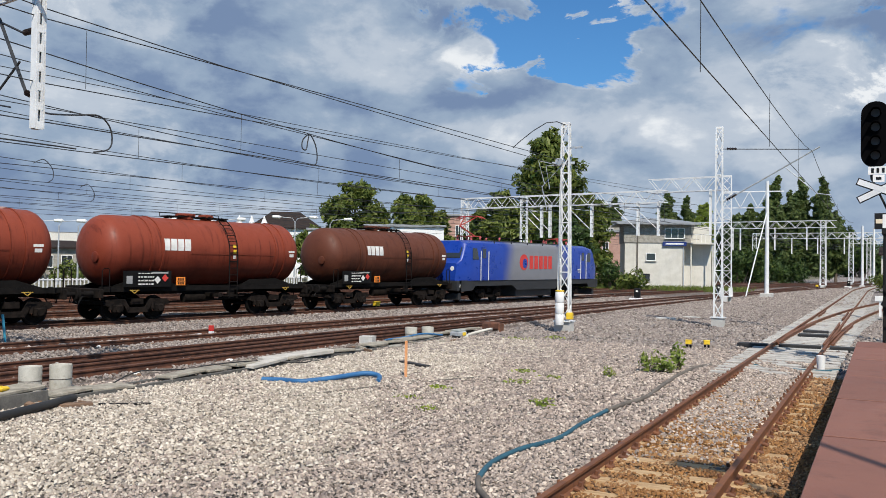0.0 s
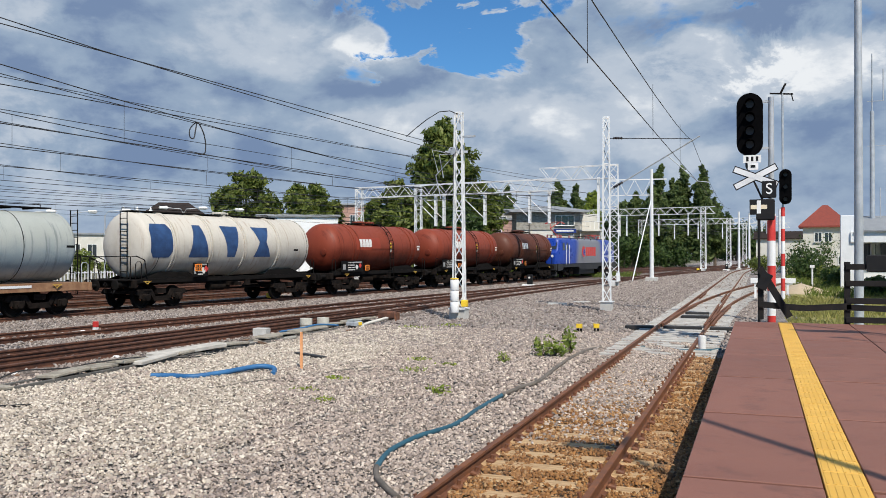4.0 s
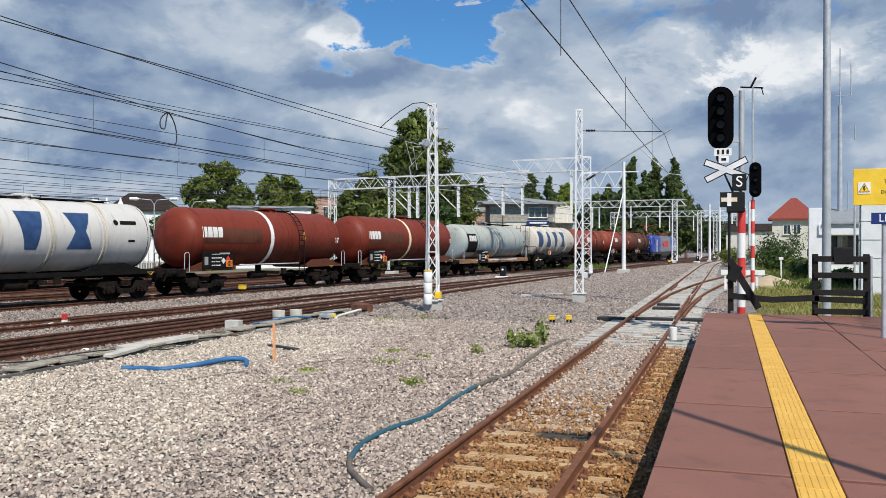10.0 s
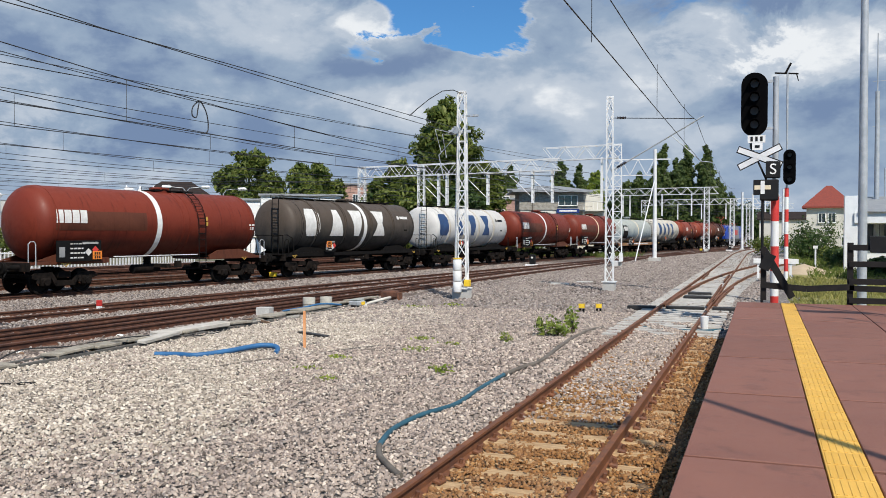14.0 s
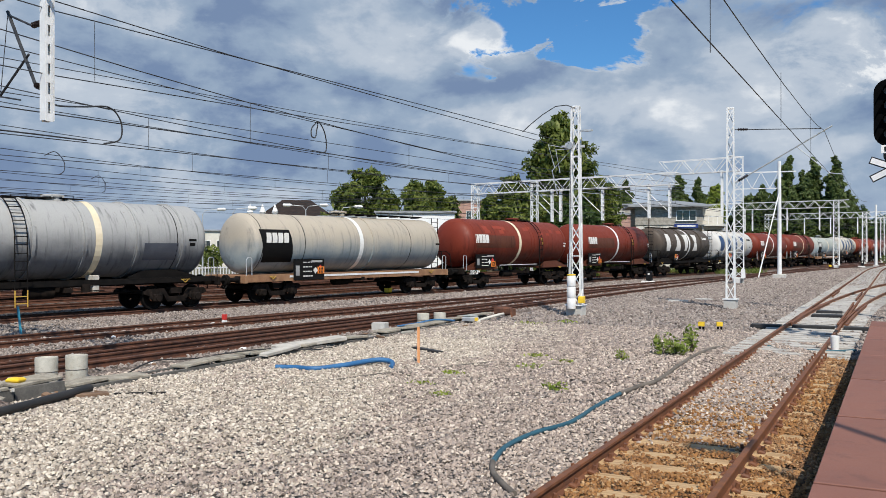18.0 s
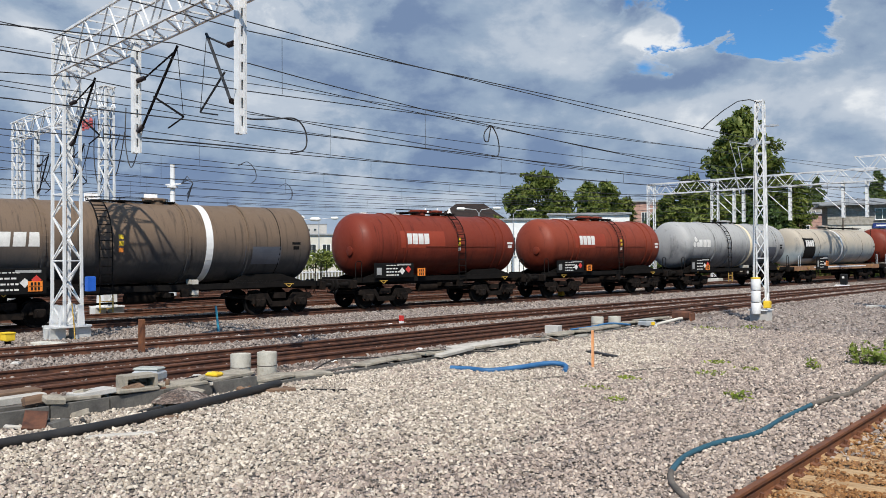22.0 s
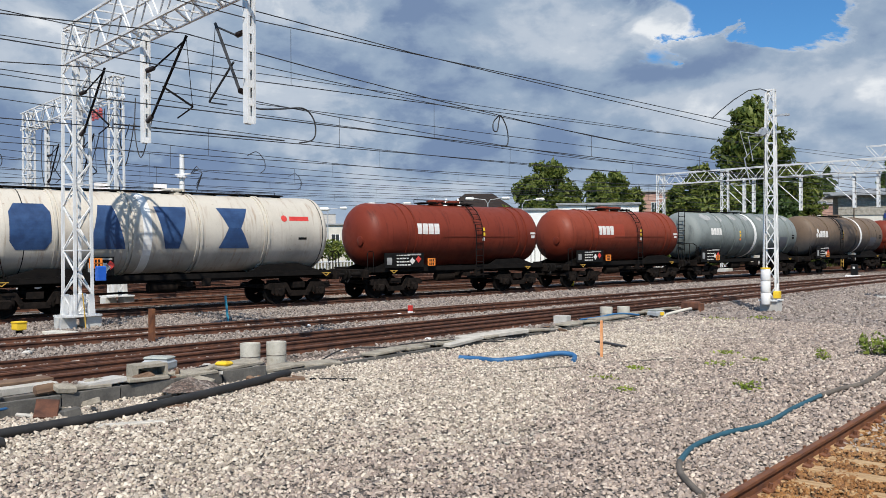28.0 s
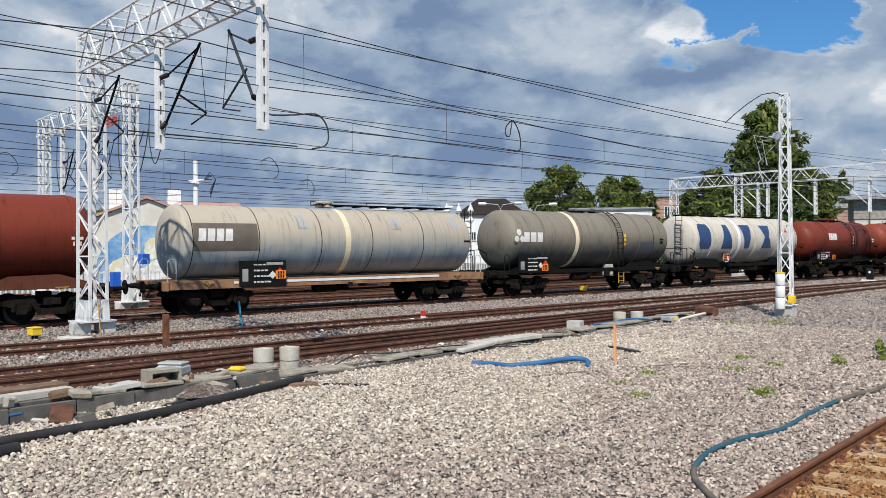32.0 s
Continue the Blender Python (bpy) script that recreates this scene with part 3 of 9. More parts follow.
def quick_mesh(name, verts, faces, material, smooth=False):
    """A large mesh from arrays; every face has the same number of corners."""
    me = bpy.data.meshes.new(name)
    n, k = faces.shape
    me.vertices.add(len(verts))
    me.vertices.foreach_set("co", verts.astype(np.float32).ravel())
    me.loops.add(n * k)
    me.loops.foreach_set("vertex_index", faces.astype(np.int32).ravel())
    me.polygons.add(n)
    me.polygons.foreach_set("loop_start", np.arange(0, n * k, k, dtype=np.int32))
    me.update(calc_edges=True)
    me.validate()
    me.materials.append(material)
    return me


# ---- ground and tracks ----
GROUND_Z = -0.20
# axis of each running line: x = a + b * y
LINES = {"one": (-30.08, 0.158), "two": (-22.50, 0.1329), "three": (-17.46, 0.0755), "four": (-16.12, 0.048)}


def ground():
    g = Geo()
    xs = [-900, -300, -120, -60, -40, -25, -14, -8, -4, 0, 6, 14, 40, 120, 400, 900]
    ys = [-300, -100, -40, -10, 0, 8, 16, 24, 32, 48, 64, 96, 140, 220, 400, 900, 1500]
    v = [(x, y, GROUND_Z) for y in ys for x in xs]
    n = len(xs)
    f = [(j * n + i, j * n + i + 1, (j + 1) * n + i + 1, (j + 1) * n + i) for j in range(len(ys) - 1) for i in range(n - 1)]
    g.add(v, f)
    part("ground", g, GRAVEL).update_tag()
    tagged(bpy.data.objects["ground"], "grey crushed-stone ballast covering the railway yard", "ground", kind="structure")
    # meadow and sand off the line
    for name, mat, label, poly in (
        ("meadow", MEADOW, "patchy green and dry grass beside the line", [(1.2, 23.4), (60, 23.4), (90, 260), (6, 260), (3.2, 110), (1.9, 60)]),
        ("verge", DULL_GRASS, "rough grass verge behind the sidings", [(-62, -10), (-48, 62), (-31, 82), (-17, 140), (-12, 300), (-300, 300), (-300, -10)]),
    ):
        z = GROUND_Z + 0.012
        g = Geo()
        g.add([(x, y, z) for x, y in poly] + [(x, y, GROUND_Z - 0.05) for x, y in poly], [tuple(range(len(poly)))] + [(i, (i + 1) % len(poly), len(poly) + (i + 1) % len(poly), len(poly) + i) for i in range(len(poly))])
        tagged(part(name, g, mat), label, "ground", kind="structure")


def sand_heap(x, y, rx, ry, h):
    """A low heap with an uneven slope."""
    rng = random.Random(3)
    n, q, f = 24, [(x, y, GROUND_Z + h)], []
    for j, k in enumerate((0.35, 0.7, 1.0)):
        for i in range(n):
            a = i * math.tau / n
            w = k * rng.uniform(0.88, 1.1)
            q.append((x + rx * w * math.cos(a), y + ry * w * math.sin(a), GROUND_Z + (h * (1 - k) * rng.uniform(0.85, 1.15) if j < 2 else -0.03)))
    f += [(0, 1 + i, 1 + (i + 1) % n) for i in range(n)]
    for j in range(2):
        o = 1 + j * n
        f += [(o + i, o + n + i, o + n + (i + 1) % n, o + (i + 1) % n) for i in range(n)]
    tagged(part("sand_mound", Geo().add(q, f), SAND, smooth=True), "flattened heap of yellow sand on the verge", "sand heap")


def rail_geo(pts, scale=1.0):
    """Flat-bottom rail along points (x, y) of its head's middle."""
    prof = [(-0.075, -0.172), (-0.075, -0.160), (-0.016, -0.135), (-0.010, -0.050), (-0.036, -0.036), (-0.036, -0.006), (-0.028, 0.0), (0.028, 0.0), (0.036, -0.006), (0.036, -0.036), (0.010, -0.050), (0.016, -0.135), (0.075, -0.160), (0.075, -0.172)]
    n = len(prof)
    q, f = [], []
    for i, (x, y) in enumerate(pts):
        a, b = pts[max(i - 1, 0)], pts[min(i + 1, len(pts) - 1)]
        d = Vector((b[0] - a[0], b[1] - a[1])).normalized()
        q += [(x + d.y * o, y - d.x * o, z) for o, z in prof]
        if i:
            o = (i - 1) * n
            f += [(o + k, o + n + k, o + n + (k + 1) % n, o + (k + 1) % n) for k in range(n)]
    f += [tuple(range(n)), tuple(range(len(q) - 1, len(q) - n - 1, -1))]
    g = Geo()
    return g.add(q, f)


def offset_line(axis, off, y0, y1, step):
    pts = []
    n = max(1, int((y1 - y0) / step))
    for i in range(n + 1):
        y = y0 + (y1 - y0) * i / n
        x, slope = axis(y)
        l = math.hypot(1, slope)
        pts.append((x + off / l, y - off * slope / l))
    return pts


def straight(a, b):
    return lambda y: (a + b * y, b)


def main_axis(y):
    """The main line: straight, then easing a little to the left past the gantries."""
    a, b = LINES["one"]
    k = math.hypot(y - 60.0, 8.0)
    return a + b * y - 0.010 * (k + y - 60.0), b - 0.010 * ((y - 60.0) / k + 1.0)


def track(name, axis, y0, y1, label, rail_mat, sleeper_mat, piece_span=None, step=30.0, top=-0.15, spacing=0.6, half=1.3, shift=0.0):
    """A track: two rails, sleepers as pieces over the near span and joined beyond."""
    t = thing(name, label, "railway track", "tracks of the yard", "structure")
    for off in (-0.7525, 0.7525):
        part("rail", rail_geo(offset_line(axis, off, y0, y1, step)), rail_mat, t)
    one = Geo().box((0, 0, 0), (2 * half, 0.25, 0.16), chamfer=0.02).mesh("sleeper")
    rest = Geo()
    y = y0
    while y < min(y1, 150):
        x, slope = axis(y)
        m = Matrix.Translation((x + shift, y, top - 0.08)) @ Matrix.Rotation(-math.atan(slope), 4, "Z")
        if piece_span and piece_span[0] < y < piece_span[1]:
            part("sleeper", one, sleeper_mat, t, place=m @ pose(random.uniform(-0.03, 0.03), random.uniform(-0.02, 0.02), random.uniform(-0.012, 0.012), 0, 0, random.uniform(-1.2, 1.2)))
        else:
            rest.box(m.translation, (2 * half, 0.25, 0.16), m.to_3x3())
        y += spacing
    if rest.v:
        tagged(part("sleepers", rest, sleeper_mat, t), kind="stuff")
    return t


def ballast_bed(name, axis, y0, y1, half, mat, label, z=GROUND_Z + 0.03):
    pts_l, pts_r = offset_line(axis, -half, y0, y1, 6.0), offset_line(axis, half, y0, y1, 6.0)
    n = len(pts_l)
    g = Geo()
    g.add([(*p, z) for p in pts_l] + [(*p, z) for p in pts_r], [(i, n + i, n + i + 1, i + 1) for i in range(n - 1)])
    low_l, low_r = offset_line(axis, -half - 0.25, y0, y1, 6.0), offset_line(axis, half + 0.25, y0, y1, 6.0)
    g.add([(*p, z) for p in pts_l] + [(*p, GROUND_Z - 0.03) for p in low_l], [(i, i + 1, n + i + 1, n + i) for i in range(n - 1)])
    g.add([(*p, z) for p in pts_r] + [(*p, GROUND_Z - 0.03) for p in low_r], [(i, i + 1, n + i + 1, n + i) for i in range(n - 1)])
    tagged(part(name, g, mat), label, "ballast", kind="structure")


def siding_axis(y):
    """The platform line, straight and then bending gently."""
    k = max(0.0, y - 100)
    return -2.30 + 0.0012 * k * k, 0.0024 * k


def branch_axis(y):
    k = max(0.0, y - 27.0)
    return -2.30 + 0.0017 * k * k, 0.0034 * k


YARD_Z = -0.16


def yard_bed():
    """One raised bed of ballast from the main line to the branch, its surface close under the rail feet."""
    ys = [-30 + 5.0 * i for i in range(31)]
    left = [LINES["one"][0] + LINES["one"][1] * y - 1.9 for y in ys]
    right = [max(LINES["three"][0] + LINES["three"][1] * y, LINES["four"][0] + LINES["four"][1] * y) + 1.30 for y in ys]
    n = len(ys)
    rows = [[(x - 0.45, y, GROUND_Z - 0.03) for x, y in zip(left, ys)], [(x, y, YARD_Z) for x, y in zip(left, ys)], [(x, y, YARD_Z) for x, y in zip(right, ys)], [(x + 0.35, y, GROUND_Z - 0.03) for x, y in zip(right, ys)]]
    g = Geo().add([q for r in rows for q in r], [(k * n + i, (k + 1) * n + i, (k + 1) * n + i + 1, k * n + i + 1) for k in range(3) for i in range(n - 1)])
    tagged(part("ballast_bed", g, YARD_BED), "brownish grey ballast filling the running lines", "ballast", kind="structure")


def rail_clips():
    """Rusty spring clips that hold the platform rails, one on each side at every sleeper."""
    t = thing("rail_fastenings", "rusty rail clips along the platform track", "rail fastening", "tracks of the yard", "structure")
    clip = Geo().box((0, 0, 0), (0.09, 0.13, 0.05), chamfer=0.015)
    clip.cyl((0, 0, 0.02), (0, 0, 0.075), 0.022, n=8)
    me = clip.mesh("rail_clip")
    for i in range(27):
        y = 5.4 + 0.6 * i
        for off in (-0.7525, 0.7525):
            for side in (-1, 1):
                part("rail_clip", me, RAIL, t, place=pose(-2.30 + off + side * 0.105, y + random.uniform(-0.02, 0.02), -0.118, 0, side * 14, random.uniform(-8, 8)))


def build_tracks():
    rail_clips()
    track("railway_track", siding_axis, -6, 21.0, "rusty platform track on half-buried sleepers", RAIL, SLEEPER, (5.0, 21.0), 4.0, top=-0.137, half=1.0, shift=0.17)
    ballast_bed("track_bed", lambda y: (-1.86, 0.0), -6, 21.0, 1.16, RUSTY_BED, "rust-stained ballast between the platform rails")
    track("railway_track", siding_axis, 21.0, 190, "rusty straight track through a set of points", RAIL, BEARER, (21.0, 60.0), 5.0, top=-0.128, half=1.35)
    track("railway_track", branch_axis, 30.0, 78, "rusty branch track curving off at the points", RAIL, BEARER, None, 2.0, top=-0.132, spacing=0.62, half=1.35)
    blades = thing("switch_blades", "rusty switch blades lying beside the stock rails", "railway points", "tracks of the yard", "structure")
    for off, y0, y1, fan in ((-0.66, 29.0, 41.0, 0.30), (0.66, 29.0, 41.0, -0.05), (0.90, 29.0, 40.0, 0.30), (0.60, 44.0, 52.0, 0.0), (-0.60, 47.0, 53.0, 0.0)):
        pts = [(-2.30 + off + fan * ((y0 + (y1 - y0) * i / 8 - y0) / 12.0) ** 2, y0 + (y1 - y0) * i / 8) for i in range(9)]
        part("blade", rail_geo(pts), RAIL, blades)
    # this bed carries painted shade between the loose stones above it
    ballast_bed("lower_ballast", lambda y: (-8.1, 0.0), 2.0, 27.0, 4.75, LOWER_BED, "dark lower layer of the ballast, toned as shade between the stones", GROUND_Z + 0.008)
    for key, name in (("one", "main line under the tank train"), ("two", "dark running line beside the train"), ("three", "dark running line with points")):
        a, b = LINES[key]
        track("railway_track", main_axis if key == "one" else straight(a, b), -30, 230, name, RAIL_DARK, SLEEPER_DARK, None, 10.0 if key == "one" else 60.0)
    # dark bed on the main line puts the train's shade into the stone colour
    ballast_bed("track_bed", main_axis, -30, 190, 1.0, TRAIN_SHADE_BED, "ballast between the rails, darkened as the shade under the train", YARD_Z + 0.012)
    yard_bed()
    a, b = LINES["four"]
    track("railway_track", straight(a, b), -30, 52, "dark branch track joining at the points", RAIL_DARK, SLEEPER_DARK, None, 60.0, top=-0.154)
    guard = thing("guard_rails", "dark guard and closure rails among the running-line points", "railway points", "tracks of the yard", "structure")
    for x0, x1, y0, y1 in ((-16.55, -15.0, -4.0, 26.0), (-15.35, -13.6, 3.0, 36.0), (-19.9, -17.2, 22.0, 46.0), (-17.1, -15.2, 14.0, 40.0)):
        part("guard_rail", rail_geo([(x0, y0), (x1, y1)]), RAIL_DARK, guard)
    a, b = LINES["one"]
    for k, off in enumerate((-4.9, -9.6, -14.3, -19.0)):
        track("railway_track", straight(a + off * 1.0124, b), -30, 150, "siding behind the tank train with rusty rails", RAIL_DARK, SLEEPER_DARK, None, 60.0)


ground()
sand_heap(2.6, 60, 1.7, 4.5, 0.55)
build_tracks()


def scatter_stones(name, mat, label, area, density, size, seed, accept=None, z=GROUND_Z):
    """Crushed stones lying on the ballast: jittered blocks in one mesh."""
    rng = np.random.default_rng(seed)
    x0, x1, y0, y1 = area
    n = int((x1 - x0) * (y1 - y0) * density)
    px, py = rng.uniform(x0, x1, n), rng.uniform(y0, y1, n)
    keep = np.ones(n, bool) if accept is None else accept(px, py)
    px, py = px[keep], py[keep]
    n = len(px)
    base = np.array([(-1, -1, -1), (1, -1, -1), (1, 1, -1), (-1, 1, -1), (-0.8, -0.8, 1), (0.9, -0.5, 0.9), (0.0, 0.9, 1)], float)
    v = base[None] * (1 - 0.45 * rng.random((n, 7, 3)))
    v *= (rng.uniform(size[0], size[1], (n, 1, 1)) / 2) * np.stack([rng.uniform(0.9, 1.9, n), rng.uniform(0.55, 1.0, n), rng.uniform(0.45, 0.85, n)], 1)[:, None, :]
    ang = (rng.uniform(0, 1, (n, 3)) - np.array([0.5, 0.5, 0.0])) * np.array([1.1, 1.1, math.tau])
    c, s = np.cos(ang), np.sin(ang)
    for ax, (i, j) in enumerate(((1, 2), (2, 0), (0, 1))):
        a, b = v[..., i].copy(), v[..., j].copy()
        v[..., i], v[..., j] = a * c[:, ax, None] - b * s[:, ax, None], a * s[:, ax, None] + b * c[:, ax, None]
    v += np.stack([px, py, z + rng.uniform(-0.008, 0.044, n)], 1)[:, None, :]
    facets = np.array([(4, 5, 6), (0, 1, 5), (0, 5, 4), (1, 2, 5), (2, 6, 5), (2, 3, 6), (3, 4, 6), (3, 0, 4)])
    f = (np.arange(n)[:, None, None] * 7 + facets[None]).reshape(-1, 3)
    ob = new(name, quick_mesh(name, v.reshape(-1, 3), f, mat))
    tagged(ob, label, "gravel", kind="stuff")


def in_field(px, py):
    return (px < -3.13) & (px > -12.7) & (py > 0.2 * -px) & (px * px + py * py > 56.0) & ~pale(px, py)


def pale(px, py):
    """Drifts of paler stone with ragged edges."""
    u1 = ((px + 11.2) / 2.6) ** 2 + ((py - 19.0) / 8.0) ** 2
    u2 = ((px + 10.2) / 3.8) ** 2 + ((py - 9.0) / 6.5) ** 2
    wob = 0.30 * np.sin(px * 1.7 + py * 1.1) + 0.22 * np.sin(px * 3.9 - py * 2.3)
    ragged = np.random.default_rng(len(px)).normal(scale=0.42, size=len(px))
    return (np.minimum(u1, u2) + wob + ragged) < 0.85


def between(px, py):
    """Stones in the platform track: fewer over the sleepers, none on the rails."""
    off = (py + 6.0 + 0.3) % 0.6 - 0.3
    bare = (np.abs(off) < 0.13) & (np.sin(px * 9.1 + np.floor((py + 6.3) / 0.6) * 2.3) > 0.0) & (px > -3.6) & (px < -1.0)
    return (np.abs(px + 3.05) > 0.09) & (np.abs(px + 1.55) > 0.09) & ~bare


def build_stones():
    scatter_stones("loose_gravel", GRAVEL_LOOSE, "loose grey and pinkish crushed stones", (-12.7, -3.13, 3.0, 13.0), 860, (0.023, 0.054), 3, in_field)
    scatter_stones("loose_gravel", GRAVEL_LOOSE, "loose grey crushed stones further out", (-12.7, -3.13, 13.0, 27.0), 430, (0.032, 0.066), 4, in_field)
    scatter_stones("loose_gravel", YARD_LOOSE, "loose grey stones out towards the points", (-13.0, 0.4, 21.0, 62.0), 55, (0.058, 0.12), 14, lambda px, py: (px < -1.2 + 0.03 * py) & (np.abs(np.abs(px + 2.3) - 0.7525) > 0.14))
    scatter_stones("loose_gravel", YARD_LOOSE, "loose stones far out among the tracks", (-14.0, -1.0, 62.0, 120.0), 22, (0.10, 0.20), 15, lambda px, py: (px < -1.2 + 0.02 * py) & (px > -30.0 + 0.158 * py + 2.0) & (np.abs(np.abs(px + 2.3) - 0.7525) > 0.14))
    scatter_stones("pale_gravel", GRAVEL_PALE, "pale crushed stones strewn over the ballast", (-12.9, -5.2, 2.6, 27.0), 720, (0.025, 0.062), 5, lambda px, py: pale(px, py) & (px > -12.8) & (px * px + py * py > 56.0))
    rusty = lambda px, py: between(px, py) & (px > -3.0)
    scatter_stones("track_gravel", GRAVEL_RUSTY, "rust-brown ballast stones between the rails", (-3.1, -0.62, 5.0, 14.0), 1050, (0.020, 0.048), 6, rusty, z=GROUND_Z + 0.04)
    scatter_stones("track_gravel", GRAVEL_RUSTY, "rust-brown ballast stones along the rails", (-3.1, -0.62, 14.0, 21.0), 420, (0.028, 0.056), 7, lambda px, py: rusty(px, py) & ((px > -1.5) | (np.random.default_rng(2).random(len(py)) > (py - 13.0) / 5.0)), z=GROUND_Z + 0.04)
    scatter_stones("track_gravel", GRAVEL_LOOSE, "grey ballast stones between the platform rails", (-3.1, -0.62, 10.5, 24.0), 560, (0.028, 0.058), 17, lambda px, py: (np.abs(px + 2.3) < 0.64) & (py > 10.5 + 4.5 * np.random.default_rng(1).random(len(py))) & ((py < 21) | (np.sin(px * 5.0 + py * 3.1) > 0.1)), z=GROUND_Z + 0.05)
    def clear_of_rails(px, py):
        ok = px < np.maximum(-17.46 + 0.0755 * py, -16.12 + 0.048 * py) + 1.25
        for a, b in LINES.values():
            ok &= np.abs(np.abs(px - a - b * py) - 0.7525) > 0.10
        return ok

    scatter_stones("loose_gravel", YARD_LOOSE, "loose grey stones between the running lines", (-30.0, -13.0, 2.0, 30.0), 120, (0.040, 0.085), 8, clear_of_rails, z=YARD_Z)
    scatter_stones("loose_gravel", GRAVEL_LOOSE, "loose grey stones beside the cable trough", (-14.9, -12.9, 4.0, 28.0), 260, (0.035, 0.080), 18, lambda px, py: px > np.maximum(-17.46 + 0.0755 * py, -16.12 + 0.048 * py) + 1.5)
    scatter_stones("loose_gravel", YARD_LOOSE, "loose grey stones along the far running lines", (-27.0, -11.0, 30.0, 70.0), 40, (0.07, 0.13), 19, clear_of_rails, z=YARD_Z)


# ---- platform ----
PLAT_Z = 0.60


def platform():
    p = thing("platform", "low station platform paved with brown-red slabs", "platform", kind="structure")
    g = Geo()
    g.box((4.75, 6.35, (GROUND_Z + PLAT_Z - 0.07) / 2), (10.5, 32.7, PLAT_Z - 0.07 - GROUND_Z))
    part("platform_core", g, PAVING_EDGE, p, "dark platform wall")
    # coping along the track, then slab fields with fine joints
    slab_y = [-7.43 + 2.85 * i for i in range(11)] + [22.70]
    cache = {}
    for x0, x1 in ((-0.56, 0.452), (0.768, 2.05), (2.05, 5.0), (5.0, 10.0)):
        for i in range(len(slab_y) - 1):
            a, b = slab_y[i], slab_y[i + 1]
            w, l = x1 - x0 - 0.014, b - a - 0.080
            key = (round(w, 3), round(l, 3))
            if key not in cache:
                cache[key] = Geo().box((0, 0, 0), (w, l, 0.07), chamfer=0.006).mesh("paving_slab")
            part("paving_slab", cache[key], PAVING, p, place=pose((x0 + x1) / 2, (a + b) / 2, PLAT_Z - 0.035 + random.uniform(-0.003, 0.003), random.uniform(-0.06, 0.06), random.uniform(-0.15, 0.15), 0))
    cap = Geo().box((0, 0, 0), (0.306, 0.40, 0.065), chamfer=0.004)
    for k in range(6):
        cap.box((-0.125 + 0.05 * k, 0, 0.0335), (0.022, 0.37, 0.006))
    tile = cap.mesh("tactile_tile")
    y = -6.0
    while y < 22.5:
        part("tactile_tile", tile, TACTILE, p, place=pose(0.61, y + 0.2, PLAT_Z - 0.0305))
        y += 0.404
    # dark strip added under the coping to stand in for the edge's shadow
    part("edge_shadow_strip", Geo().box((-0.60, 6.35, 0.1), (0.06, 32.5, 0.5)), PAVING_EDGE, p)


platform()


# ---- the tank train ----
ONE_A, ONE_B = LINES["one"]
HEADING = math.degrees(math.atan2(1.0, ONE_B))
AXIS_Z = 2.70


def train_pose(s):
    """Where a vehicle's middle stands, s metres along the main line."""
    y = s / math.hypot(1, ONE_B)
    x, slope = main_axis(y)
    return pose(x, y, 0, 0, 0, math.degrees(math.atan2(1.0, slope)))


def advance(t):
    """How far the train has rolled, counted from its place at 16 s."""
    return 8.523 * (t - 16) + 0.01795 * (t - 16) ** 2


def tank_geo(length, r, dish):
    h = length / 2
    prof = [(-h + dish * (1 - math.cos(a)), r * math.sin(a) ** 0.75) for a in [radians(d) for d in (4, 14, 26, 40, 54, 68, 80, 90)]]
    prof = [(-h, 0.02)] + prof
    prof += [(-x, rr) for x, rr in reversed(prof)]
    return Geo().lathe(prof, 44)


def hoop(x, w, r, t=0.012, n=44):
    return Geo().lathe([(x - w / 2, r - 0.02), (x - w / 2, r + t), (x + w / 2, r + t), (x + w / 2, r - 0.02)], n)


def on_tank(outline, r, lift=0.006, side=-1, step=0.09):
    """A painted plain shape on the flank of the tank: convex outline in x and z (from the axis)."""
    z0, z1 = min(p[1] for p in outline), max(p[1] for p in outline)
    n = max(1, int((z1 - z0) / step))
    rows = []
    for i in range(n + 1):
        z = min(max(z0 + (z1 - z0) * i / n, z0 + 1e-4), z1 - 1e-4)
        xs = []
        for (xa, za), (xb, zb) in zip(outline, outline[1:] + outline[:1]):
            if (za - z) * (zb - z) <= 0 and za != zb:
                xs.append(xa + (xb - xa) * (z - za) / (zb - za))
        rows.append((z, min(xs), max(xs)))
    g = Geo()
    q = []
    for z, xa, xb in rows:
        y = side * math.sqrt(max((r + lift) ** 2 - z * z, 0))
        q += [(xa, y, z), (xb, y, z)]
    g.add(q, [(2 * i, 2 * i + 1, 2 * i + 3, 2 * i + 2) for i in range(len(rows) - 1)])
    return g


def rect(x, z, w, h):
    return [(x - w / 2, z - h / 2), (x + w / 2, z - h / 2), (x + w / 2, z + h / 2), (x - w / 2, z + h / 2)]


def slant(x, z, w, h, k=0.12):
    return [(x - w / 2 - k * h, z - h / 2), (x + w / 2 - k * h, z - h / 2), (x + w / 2 + k * h, z + h / 2), (x - w / 2 + k * h, z + h / 2)]


CACHE = {}


def shared(key, make):
    if key not in CACHE:
        CACHE[key] = make()
    return CACHE[key]


